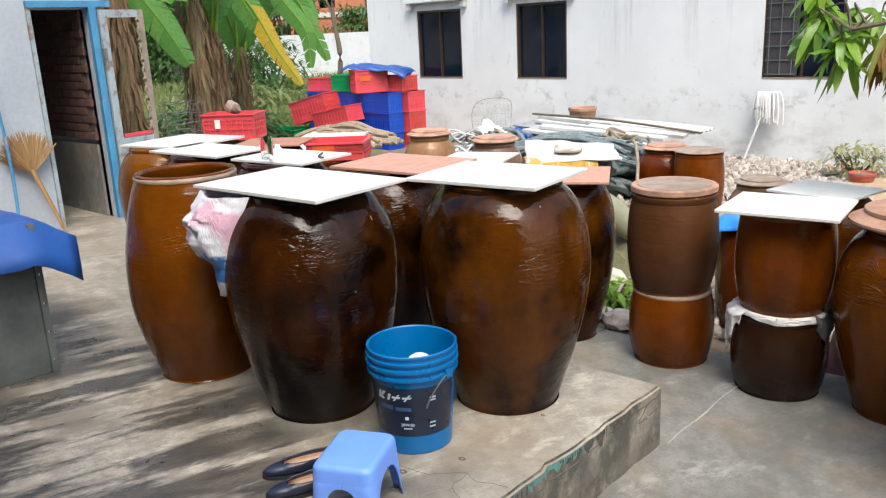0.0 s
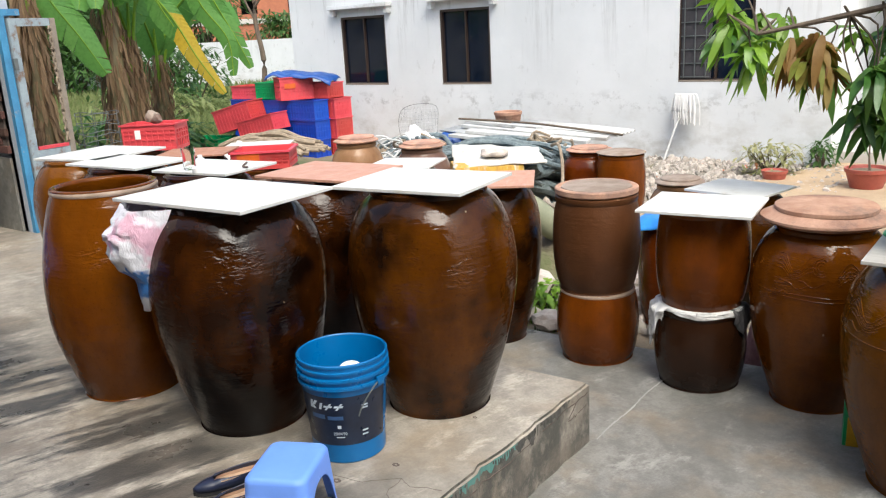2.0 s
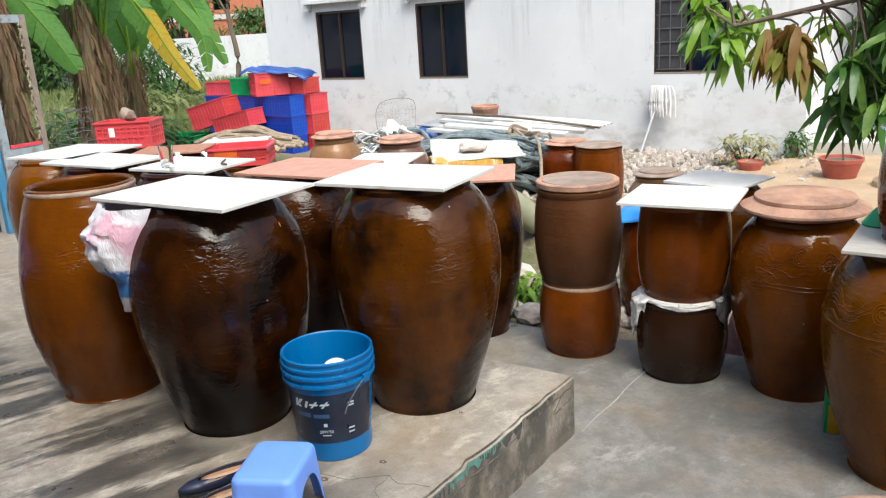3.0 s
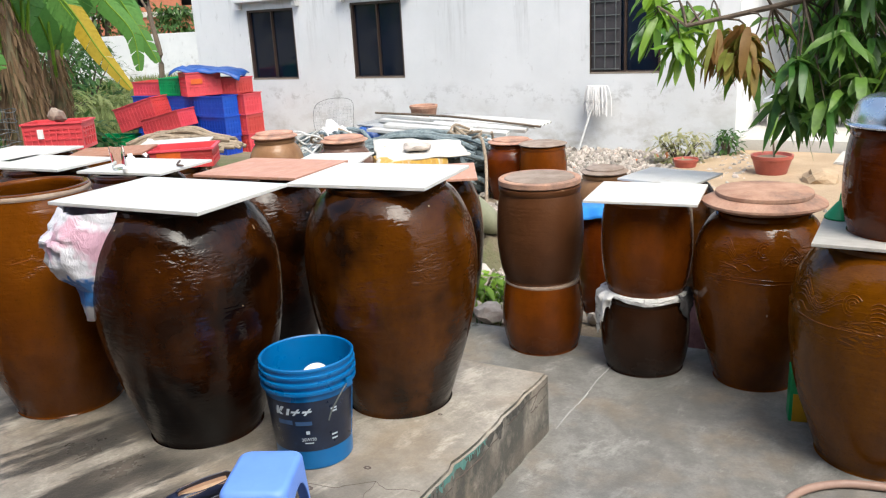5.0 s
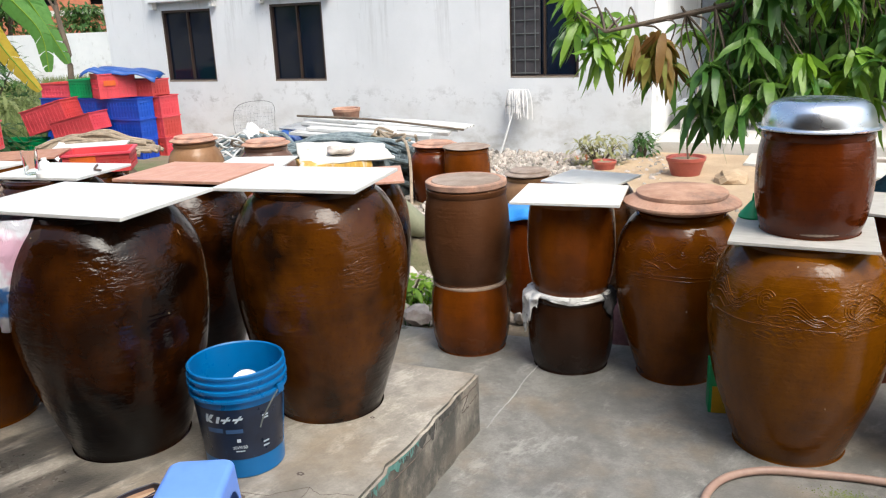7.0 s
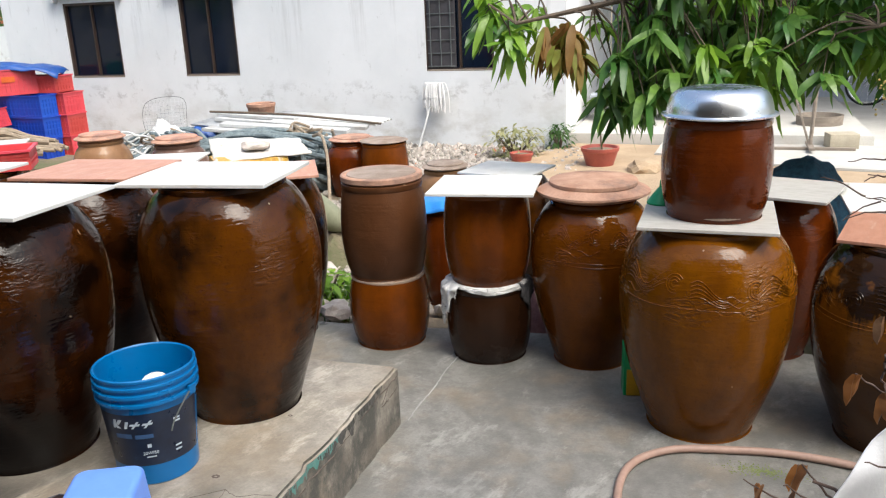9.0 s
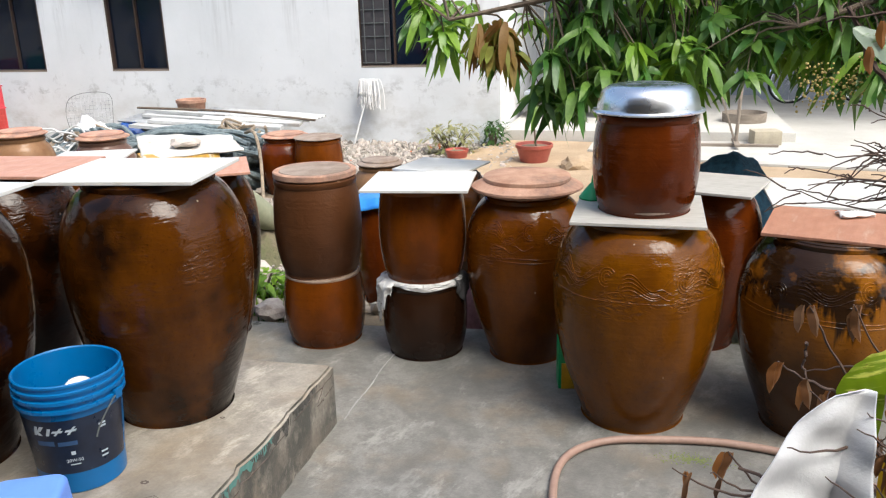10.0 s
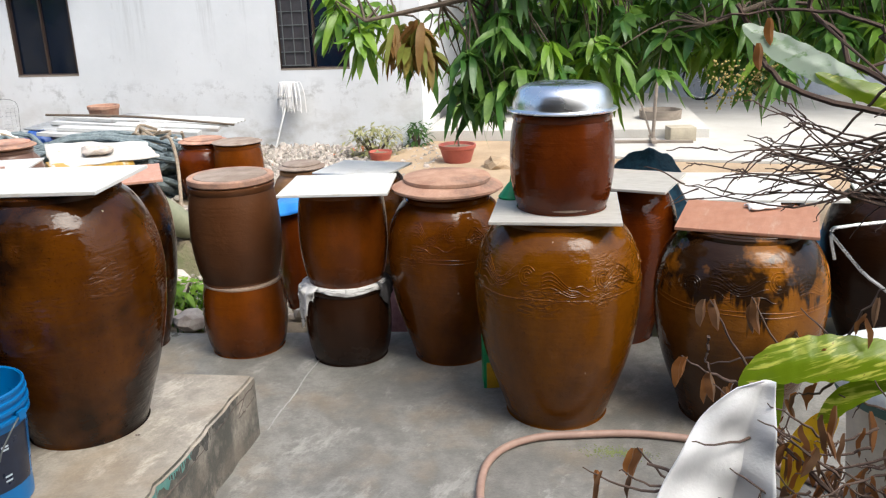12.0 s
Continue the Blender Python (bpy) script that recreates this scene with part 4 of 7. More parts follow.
part("contents", lathe([(0, 0.068), (0.014, 0.066), (0.038, 0.055), (0.034, 0.045)], 24, 0.2, 2), WHITE_CLOTH, cup)


def stool():
    """Low moulded stool: rounded seat, four splayed legs and arched openings."""
    e = thing("plastic_stool", "small bright blue plastic stool with arched legs", "stool", (-1.985, 0.79, P), 27)
    sx, sy, h, rad, soft_edge = 0.092, 0.116, 0.2, 0.03, 0.016

    def quarter(qx, qy):
        """Rounded corner from the middle of one side to the middle of the next: x, y, height of the arch there."""
        pts = []
        for i in range(13):
            t = i / 12
            y = t * (sy - rad)
            au = y / (0.74 * sy)
            pts.append((sx, y, 0.142 * max(0.0, 1 - au ** 2.6) ** 0.4 if au < 1 else 0.0))
        for i in range(1, 8):
            a = math.pi / 2 * i / 8
            pts.append((sx - rad + rad * math.cos(a), sy - rad + rad * math.sin(a), 0.0))
        for i in range(13):
            x = (1 - i / 12) * (sx - rad)
            au = x / (0.6 * sx)
            pts.append((x, sy, 0.136 * max(0.0, 1 - au ** 2.6) ** 0.4 if au < 1 else 0.0))
        pts = [(x * qx, y * qy, z) for x, y, z in pts]
        return pts if qx * qy > 0 else pts[::-1]
    quarters = [quarter(1, 1), quarter(-1, 1), quarter(-1, -1), quarter(1, -1)]
    seat, last = bmesh.new(), None
    loop = [p for q in quarters for p in q[:-1]]
    for k in range(9):
        if k < 7:
            a = math.pi / 2 * k / 6
            inset, z = soft_edge * (1 - math.sin(a)), h - soft_edge * (1 - math.cos(a))
        else:
            inset, z = 0.0, h - soft_edge - 0.017 * (k - 6)
        fl = 1 + 0.13 * (h - z) / h
        cur = [seat.verts.new((x * fl * (1 - inset / sx), y * fl * (1 - inset / sy), z)) for x, y, _ in loop]
        if last:
            for i in range(len(cur)):
                j = (i + 1) % len(cur)
                seat.faces.new((last[i], cur[i], cur[j], last[j]))
        else:
            seat.faces.new(cur)
        last = cur
    seat_ob = part("seat", seat, STOOL_BLUE, e)
    shell = seat_ob.modifiers.new("thickness", "SOLIDIFY")
    shell.thickness, shell.offset, shell.use_rim = 0.003, 0.0, False
    for q in quarters:
        bm, last = bmesh.new(), None
        for x, y, arch in q:
            col = []
            for k in range(7):
                z = arch + (h - soft_edge - 0.034 - arch) * k / 6
                fl = 1 + 0.13 * (h - z) / h + (0.012 if k == 0 and arch == 0 else 0)
                col.append(bm.verts.new((x * fl, y * fl, z)))
            col.append(bm.verts.new((x * 0.99, y * 0.99, h - soft_edge - 0.026)))
            if last:
                for k in range(7):
                    bm.faces.new((last[k], col[k], col[k + 1], last[k + 1]))
            last = col
        leg = part("leg", bm, STOOL_BLUE, e, "moulded corner leg with arched edges")
        shell = leg.modifiers.new("thickness", "SOLIDIFY")
        shell.thickness, shell.offset = 0.003, 0.0


stool()


def shoe(at, rz):
    """A flat slip-on shoe: sole, upper shell with an open mouth, insole."""
    e = thing("slip_on_shoe", "navy leather slip-on shoe with tan insole", "shoe", at, rz, "pair of shoes")

    def outline(u):
        w = 0.036 * (0.55 + 0.55 * math.sin(math.pi * min(1.0, u * 0.62 + 0.25)))
        if u > 0.72:
            w *= math.sqrt(max(0.004, 1 - ((u - 0.72) / 0.28) ** 2))
        if u < 0.1:
            w *= math.sqrt(max(0.05, 1 - ((0.1 - u) / 0.1) ** 2))
        return w
    n = 26
    sole, upper, ins = bmesh.new(), bmesh.new(), bmesh.new()
    rows = {"s": [], "u": [], "i": []}
    for i in range(n + 1):
        u = i / n
        x, w_ = 0.25 * u, outline(u)
        rows["s"].append([sole.verts.new((x, s * w_ * 1.04, z)) for s, z in ((-1, 0), (-1, 0.012), (1, 0.012), (1, 0))])
        hh = 0.040 - 0.012 * u if u < 0.7 else 0.0316 * (1 - 0.55 * ((u - 0.7) / 0.3) ** 2)
        if u < 0.08:
            hh *= 0.8 + 2.5 * u
        mouth = max(0.0, 1 - ((u - 0.34) / 0.37) ** 2) ** 0.5 if u < 0.71 else 0.0
        ring = []
        for k in range(9):
            a = math.pi * k / 8
            c, s = math.cos(a), math.sin(a)
            z = 0.012 + hh * s ** 0.6 if mouth == 0 else 0.012 + hh * min(1.0, s * 1.6) ** 0.6
            y = w_ * (c if mouth == 0 else (1 if c >= 0 else -1) * max(abs(c), mouth * 0.86))
            ring.append(upper.verts.new((x, y, z)))
        rows["u"].append((ring, mouth))
        top = 0.012 + hh * 0.93 if u < 0.68 else 0.02
        rows["i"].append([ins.verts.new((x, s * w_ * 0.87, z)) for s, z in ((-1, top), (-1, 0.019), (1, 0.019), (1, top))])
    for a, b in zip(rows["s"], rows["s"][1:]):
        for k in range(4):
            sole.faces.new((a[k], a[(k + 1) % 4], b[(k + 1) % 4], b[k]))
    for (a, ma), (b, mb) in zip(rows["u"], rows["u"][1:]):
        for k in range(8):
            if k in (3, 4) and (ma > 0 or mb > 0):
                continue
            upper.faces.new((a[k], a[k + 1], b[k + 1], b[k]))
    for a, b in zip(rows["i"], rows["i"][1:]):
        for k in range(3):
            ins.faces.new((a[k], a[k + 1], b[k + 1], b[k]))
    for bm in (sole, upper, ins):
        bmesh.ops.recalc_face_normals(bm, faces=bm.faces)
    part("sole", sole, BLACK, e)
    up = part("upper", upper, NAVY, e)
    mod = up.modifiers.new("thickness", "SOLIDIFY")
    mod.thickness = 0.003
    part("insole", ins, INSOLE, e)


shoe((-2.25, 0.93, P), -116)
shoe((-2.145, 0.865, P), -113)


def dome_bowl():
    e = thing("metal_basin", "upturned shiny aluminium basin covering a jar", "basin", (-0.497, 2.49, 1.238), 0)
    part("bowl", lathe([(0.2, 0.0), (0.2, 0.006), (0.193, 0.008), (0.19, 0.014), (0.185, 0.04), (0.172, 0.074), (0.15, 0.092), (0.122, 0.099), (0.06, 0.1), (0, 0.1)], 64, 0, 0, 3), STEEL, e)
    part("rim", lathe([(0.196, -0.002), (0.206, 0.0), (0.208, 0.005), (0.202, 0.009), (0.194, 0.006)], 64), STEEL, e, "rolled rim")


dome_bowl()


# ---- crates ----
def crate(material, at, rz=0.0, size=(0.6, 0.4, 0.3), group="plastic crates", label="", rx=0.0, ry=0.0, tag=None):
    """Vented crate: floor, four ribbed walls with grid slots, top band and a label plate."""
    lx, ly, lz = size
    e = thing("plastic_crate", label, "crate", at, rz, group, rx, ry)
    t = 0.012
    part("base", boxed((lx - 0.02, ly - 0.02, t), (0, 0, t / 2 + 0.002)), material, e, smooth=False)
    for ax in (0, 1):
        for sg in (-1, 1):
            bm = bmesh.new()
            length = lx if ax == 0 else ly - 2 * t
            half = (ly if ax == 0 else lx) / 2 - t / 2
            m = pose(0, sg * half, 0) if ax == 0 else pose(sg * half, 0, 0, 0, 0, 90)
            k = int(length / 0.052)
            rib = 0.013
            us = [-length / 2]
            for q in range(k):
                us += [-length / 2 + rib + q * (length - rib) / k, -length / 2 + (q + 1) * (length - rib) / k]
            us.append(length / 2)
            zs = [0, 0.03, lz * 0.38, lz * 0.38 + 0.012, lz * 0.6, lz * 0.6 + 0.012, lz - 0.06, lz]
            for c in range(len(us) - 1):
                for q in range(len(zs) - 1):
                    full = c % 2 == 0 or q % 2 == 0
                    d = t if full else t * 0.35
                    box(bm, (us[c + 1] - us[c], d, zs[q + 1] - zs[q]), ((us[c] + us[c + 1]) / 2, sg * (d - t) / 2 * (1 if ax == 0 else -1), (zs[q] + zs[q + 1]) / 2), 0.0, m)
            bmesh.ops.remove_doubles(bm, verts=bm.verts, dist=1e-4)
            part("side", bm, material, e, smooth=False)
    rim = bmesh.new()
    for ax in (0, 1):
        for sg in (-1, 1):
            m = pose(0, sg * (ly / 2 + 0.004), 0) if ax == 0 else pose(sg * (lx / 2 + 0.004), 0, 0, 0, 0, 90)
            box(rim, ((lx if ax == 0 else ly) + 0.02, 0.018, 0.014), (0, 0, lz - 0.006), 0.0, m)
    part("rim", rim, material, e, smooth=False)
    if tag:
        part("plate", boxed((0.16, 0.006, 0.07) if tag is ORANGE_PLASTIC else (0.05, 0.006, 0.08), (-lx * 0.2, -ly / 2 - 0.003, lz * 0.62)), tag, e, "small coloured name plate", smooth=False)
    return e


BL, RL, GL = "blue vented plastic crate in a stack", "red vented plastic crate in a stack", "green vented plastic crate"
S = (0.6, 0.3, 0.283)
for c in range(3):
    for k in range(3 if c < 2 else 2):
        crate(BLUE_PLASTIC, (-9.2 - 0.62 * c, 7.76 + 0.015 * (k % 2), -0.06 + 0.286 * k), 2 * ((k % 3) - 1), S, label=BL)
for k in range(3):
    crate(RED_PLASTIC, (-9.12, 8.14, -0.06 + 0.286 * k), 2 - k, (0.6, 0.36, 0.283), label=RL, tag=WHITE_CLOTH)
crate(RED_PLASTIC, (-9.45, 7.78, 0.802), 62, (0.5, 0.36, 0.33), label="red vented crate with an orange plate", tag=ORANGE_PLASTIC)
crate(RED_PLASTIC, (-9.2, 8.1, 0.802), 4, (0.55, 0.36, 0.22), label=RL, tag=ORANGE_PLASTIC)
crate(GREEN_PLASTIC, (-9.98, 7.85, 0.802), 0, (0.42, 0.36, 0.25), label=GL)
crate(RED_PLASTIC, (-10.5, 7.9, 0.802), 10, (0.55, 0.42, 0.2), label=RL)
crate(BLUE_PLASTIC, (-10.44, 7.77, 0.516), 2, S, label=BL)
crate(RED_PLASTIC, (-10.12, 7.32, 0.42), 18, (0.62, 0.45, 0.34), label="red crate tipped against the stack", ry=-15)
crate(RED_PLASTIC, (-9.62, 7.3, 0.36), 14, (0.62, 0.42, 0.24), label="red crate leaning on the stack", ry=-12)
crate(GREEN_PLASTIC, (-10.5, 7.0, -0.06), 10, (0.6, 0.42, 0.36), label=GL)
crate(BLUE_PLASTIC, (-9.7, 7.25, -0.06), 6, (0.6, 0.42, 0.36), label=BL)
crate(RED_PLASTIC, (-6.98, 3.76, 0.742), 34, (0.5, 0.32, 0.24), label="red crate upside down carrying a stone", tag=WHITE_CLOTH)
crate(RED_PLASTIC, (-4.93, 3.3, 0.768), 38, (0.42, 0.34, 0.13), label="open red crate with an orange plate", tag=ORANGE_PLASTIC)
tb = bmesh.new()
tg = [[tb.verts.new((-0.5 + i / 16, -0.32 + 0.64 * j / 10, 0.05 * noise.noise((i * 0.3, j * 0.3, 0)) - 0.10 * max(0, abs(i / 16 - 0.5) - 0.36) * 5 - 0.05 * (j < 1))) for j in range(11)] for i in range(17)]
for i in range(16):
    for j in range(10):
        tb.faces.new((tg[i][j], tg[i + 1][j], tg[i + 1][j + 1], tg[i][j + 1]))
cover = part("tarpaulin", tb, TARP)
cover.matrix_basis = pose(-9.4, 7.95, 1.17, 0, 6, 30)
cover.modifiers.new("thickness", "SOLIDIFY").thickness = 0.012
tagged(cover, "crumpled blue tarpaulin on top of the crates", "tarpaulin")

# metal tank with tarpaulin
tank = thing("metal_tank", "dark sheet metal tank with riveted corner", "tank", (-4.488, 0.136, P), 0)
part("shell", boxed((1.26, 1.08, 0.67), (0, 0, 0.335), 0.006), RUST_IRON, tank)
part("corner_strip", boxed((0.02, 0.03, 0.67), (0.635, 0.53, 0.335), 0.003), RUST_IRON, tank)
for i in range(5):
    part("rivet", lathe([(0.006, 0), (0.005, 0.003), (0, 0.004)], 8), STEEL, tank).matrix_basis = pose(0.645, 0.53, 0.06 + 0.13 * i, 0, 90, 0)
tp = bmesh.new()
grid = []
for i in range(25):
    row = []
    for j in range(25):
        x, y = -0.8 + 1.62 * i / 24, -0.75 + 1.52 * j / 24
        over = max(0.0, x - 0.62) + max(0.0, y - 0.54) * 0.6
        z = 0.688 + 0.02 * noise.noise((x * 4, y * 4, 0)) + 0.012 * noise.noise((x * 9, y * 9, 3)) - over * 0.85
        k = 1 - 0.35 * over
        row.append(tp.verts.new((x * k, y * k, z)))
    grid.append(row)
for i in range(24):
    for j in range(24):
        tp.faces.new((grid[i][j], grid[i + 1][j], grid[i + 1][j + 1], grid[i][j + 1]))
tarp = part("tarpaulin", tp, TARP)
tarp.matrix_basis = pose(-4.488, 0.136, P)
tarp.modifiers.new("thickness", "SOLIDIFY").thickness = 0.003
tagged(tarp, "blue tarpaulin draped over a metal tank", "tarpaulin")


# ---- shed door and broom ----
def shed_door():
    e = setting(thing("door_1", "open shed door with blue frame and screened upper half", "door", (-6.78, 0, 0)))
    lint = part("lintel", boxed((0.05, 0.64, 0.05), (0.02, 2.26, 1.965), 0.004), BLUE_PAINT, e, smooth=False)
    part("jamb", boxed((0.06, 0.055, 1.68), (0.02, 2.428, 1.1), 0.004), BLUE_PAINT, e, "worn blue jamb", smooth=False)
    part("jamb", boxed((0.03, 0.03, 1.72), (0.012, 1.955, 1.09), 0.004), GREY_PAINT, e, "bare grey jamb", smooth=False)
    leaf = new("leaf")
    leaf.parent = e
    leaf.matrix_basis = pose(0.05, 2.47, 0.28, 0, 0, 8)
    w_, h_ = 0.40, 1.64
    part("stile", boxed((0.03, 0.06, h_), (0, 0.03, h_ / 2), 0.004), GREY_PAINT, leaf, smooth=False)
    part("stile", boxed((0.03, 0.05, h_), (0, w_ - 0.025, h_ / 2), 0.004), WOOD, leaf, smooth=False)
    for z, t in ((h_ - 0.03, 0.06), (0.60, 0.06), (0.03, 0.06)):
        part("rail", boxed((0.028, w_ - 0.112, t), (0, w_ / 2 + 0.005, z), 0.004), GREY_PAINT, leaf, smooth=False)
    part("panel", boxed((0.012, w_ - 0.112, 0.5), (-0.004, w_ / 2 + 0.005, 0.315)), GREY_PAINT, leaf, "grey lower panel", smooth=False)
    part("strip", boxed((0.034, w_ - 0.13, 0.025), (0, w_ / 2 + 0.005, 0.645)), RED_PLASTIC, leaf, "red painted strip", smooth=False)
    part("patch", boxed((0.006, 0.06, 0.05), (0.006, 0.11, 0.47)), BLUE_PAINT, leaf, "small blue patch", smooth=False)
    tw = bmesh.new()
    for k in range(2):
        tube([(0.02, w_ - 0.065 + 0.012 * math.cos(i * 0.9 + k * math.pi), 0.68 + 0.9 * i / 40 + 0.0) for i in range(41)], 0.009, 5, 1, tw)
    part("cord", tw, ROPE, leaf, "twisted grey cord")
    for z in (0.25, 1.3):
        part("hinge", boxed((0.02, 0.03, 0.09), (0.02, 0.0, z), 0.003), RUST_IRON, leaf, smooth=False)


shed_door()


def broom():
    e = thing("straw_broom", "straw fan broom leaning upside down on the shed wall", "broom", (-6.62, 1.9, P), 0)
    part("handle", tube([(0, 0, 0.02), (-0.05, -0.06, 0.25), (-0.1, -0.125, 0.5)], 0.013, 8, 4, taper=0.02), STRAW, e, "bound straw handle")
    bm = bmesh.new()
    rnd = random.Random(4)
    for i in range(230):
        a = radians(-56 + 112 * i / 229 + rnd.uniform(-2, 2))
        ln = rnd.uniform(0.25, 0.34) * (1 - 0.12 * abs(a))
        b0 = Vector((-0.1, -0.125, 0.47))
        d = Vector((0.04 * rnd.uniform(-1, 1), math.sin(a) - 0.25, math.cos(a)))
        d.normalize()
        tip = b0 + d * ln
        mid = b0 + d * ln * 0.5 + Vector((rnd.uniform(-0.012, 0.012), 0, 0))
        s = Vector((0.002, 0.006, 0))
        vs = [bm.verts.new(b0 - s * 0.6), bm.verts.new(b0 + s * 0.6), bm.verts.new(mid + s), bm.verts.new(tip + s * 0.3), bm.verts.new(tip - s * 0.3), bm.verts.new(mid - s)]
        bm.faces.new((vs[0], vs[1], vs[2], vs[5]))
        bm.faces.new((vs[5], vs[2], vs[3], vs[4]))
    part("bristles", bm, STRAW, e, "spread straw fan")


broom()
cable = part("hanging_cable", tube([(-6.72, 1.55, 2.4), (-6.71, 1.6, 1.4), (-6.7, 1.62, 0.9), (-6.66, 1.6, 0.5), (-6.6, 1.55, P + 0.01)], 0.012, 6), BLUE_PAINT)
tagged(cable, "blue hose hanging down the shed wall", "hose")


# ---- vegetation ----
def leaf_blade(bm, base, d, length, width, droop, side=None, rows=5, fold=0.18):
    """One pointed leaf, folded along its rib, bending down with droop."""
    d = d.normalized()
    side = (side or d.cross(Vector((0, 0, 1))))
    if side.length < 0.1:
        side = Vector((1, 0, 0))
    side.normalize()
    up = side.cross(d)
    last = None
    for k in range(rows + 1):
        u = k / rows
        p = base + d * length * u + Vector((0, 0, -1)) * droop * length * u * u + up * 0.04 * length * math.sin(u * 9 + base.x * 50)
        w_ = width * math.sin(math.pi * min(1.0, 0.06 + u * 0.94)) ** 0.6 * 0.5
        if k == rows:
            cur = [bm.verts.new(p)]
        else:
            cur = [bm.verts.new(p - side * w_ + up * w_ * fold), bm.verts.new(p), bm.verts.new(p + side * w_ + up * w_ * fold)]
        if last:
            if len(cur) == 3:
                bm.faces.new((last[0], last[1], cur[1], cur[0]))
                bm.faces.new((last[1], last[2], cur[2], cur[1]))
            else:
                bm.faces.new((last[0], last[1], cur[0]))
                bm.faces.new((last[1], last[2], cur[0]))
        last = cur


def whorl(bm, at, n, length, width, rnd, droop=(0.35, 0.9), lean=None):
    a0 = rnd.uniform(0, 6.3)
    for i in range(n):
        a = a0 + i * 2.4 + rnd.uniform(-0.5, 0.5)
        el = rnd.uniform(-0.95, 0.5)
        d = Vector((math.cos(a) * math.cos(el), math.sin(a) * math.cos(el), math.sin(el)))
        if lean:
            d += lean
        side = d.normalized().cross(Vector((0, 0, 1)))
        side = Matrix.Rotation(rnd.uniform(-0.9, 0.9), 3, d.normalized()) @ (side if side.length > 0.1 else Vector((1, 0, 0)))
        leaf_blade(bm, Vector(at) + Vector((rnd.uniform(-1, 1), rnd.uniform(-1, 1), rnd.uniform(-1.5, 1))) * 0.02, d, length * rnd.uniform(0.55, 1.2), width * rnd.uniform(0.75, 1.2), rnd.uniform(*droop), side)


def mango():
    rnd = random.Random(11)
    e = thing("mango_tree", "mango tree with drooping dark green leaf clusters and some withered leaves", "tree", (2.3, 5.2, -0.06))
    o = Vector((2.3, 5.2, -0.06))
    part("trunk", tube([(0, 0, 0), (0.05, 0.02, 0.6), (-0.05, 0.0, 1.2), (-0.15, -0.05, 1.75)], 0.13, 12, 5, taper=0.09), BARK, e)
    low = [(-2.0, 1.40), (-1.7, 1.3), (-1.5, 1.22), (-1.3, 1.08), (-1.05, 0.96), (-0.8, 0.95), (-0.3, 1.0), (0.1, 1.0), (0.6, 1.05), (1.2, 1.25), (2.5, 1.5)]

    def floor_z(x):
        for (x0, z0), (x1, z1) in zip(low, low[1:]):
            if x0 <= x <= x1:
                return z0 + (z1 - z0) * (x - x0) / (x1 - x0)
        return 1.5
    limbs = [((-0.15, -0.05, 1.7), (-1.2, -0.5, 2.05), (-2.2, -0.9, 1.95), (-3.2, -1.2, 1.75), (-3.9, -1.35, 1.62)),
             ((-0.1, -0.05, 1.6), (-0.8, -0.6, 1.95), (-1.7, -1.0, 2.15), (-2.6, -1.2, 2.05), (-3.3, -1.3, 1.9)),
             ((-0.15, -0.05, 1.75), (-0.6, 0.0, 2.4), (-1.5, -0.2, 2.8), (-2.4, -0.4, 2.7)),
             ((-0.1, 0.0, 1.7), (0.3, -0.5, 2.2), (0.3, -1.0, 2.5)), ((-0.1, 0.0, 1.7), (0.2, 0.5, 2.4), (0.5, 1.2, 2.7)),
             ((-0.1, -0.05, 1.55), (-0.7, -0.8, 1.75), (-1.4, -1.2, 1.75), (-2.1, -1.35, 1.55))]
    for ln in limbs:
        part("limb", tube(ln, 0.045, 8, 6, taper=0.009), BARK, e, "grey brown limb")
    joints = [Vector(p) for ln in limbs for p in spline(ln, 6)]
    green, young, dry, twigs = bmesh.new(), bmesh.new(), bmesh.new(), bmesh.new()
    made = 0
    spots = []
    while made < 560:
        x, y = rnd.uniform(-1.85, 2.2), rnd.uniform(3.75, 5.3)
        z = floor_z(x) + 0.17 + abs(rnd.gauss(0, 0.5)) + (0.1 if y > 4.6 else 0)
        if z > 2.9 or (x < -1.1 and (rnd.random() < 0.78 or y > 4.3)):
            continue
        spots.append((x, y, z))
        made += 1
    for x, z, y in ((-1.83, 1.58, 4.0), (-1.76, 1.62, 3.95), (-1.8, 1.66, 4.05), (-1.63, 1.55, 4.0), (-1.52, 1.62, 4.05), (-1.3, 1.4, 3.95), (-1.1, 1.18, 3.9), (-1.02, 1.12, 3.9), (-0.96, 1.1, 3.92)):
        spots.append((x, y, z))
    for i, (x, y, z) in enumerate(spots):
        p = Vector((x, y, z)) - o
        near = min(joints, key=lambda q: (q - p).length + max(0, p.z - q.z))
        mid = (p + near) / 2 + Vector((rnd.uniform(-0.08, 0.08), rnd.uniform(-0.08, 0.08), 0.08))
        tube([near, mid, p], 0.007, 5, 3, twigs, taper=0.003)
        r = rnd.random()
        bm = young if r < (0.62 if x < -1.1 else 0.22) else green
        whorl(bm, p, rnd.randint(10, 16), 0.17, 0.047, rnd, (0.2, 0.9), Vector((0, 0, -0.12)))
    for x, y, z in ((-1.42, 3.9, 1.5), (-1.36, 3.88, 1.47), (-1.33, 3.95, 1.52), (-1.27, 3.9, 1.46), (-1.38, 3.96, 1.5), (-1.3, 3.86, 1.5)):
        for q in range(2):
            whorl(dry, Vector((x + rnd.uniform(-0.05, 0.05), y, z + rnd.uniform(-0.09, 0.05))) - o, 9, 0.14, 0.045, rnd, (0.2, 1.2), Vector((0, 0, -0.5)))
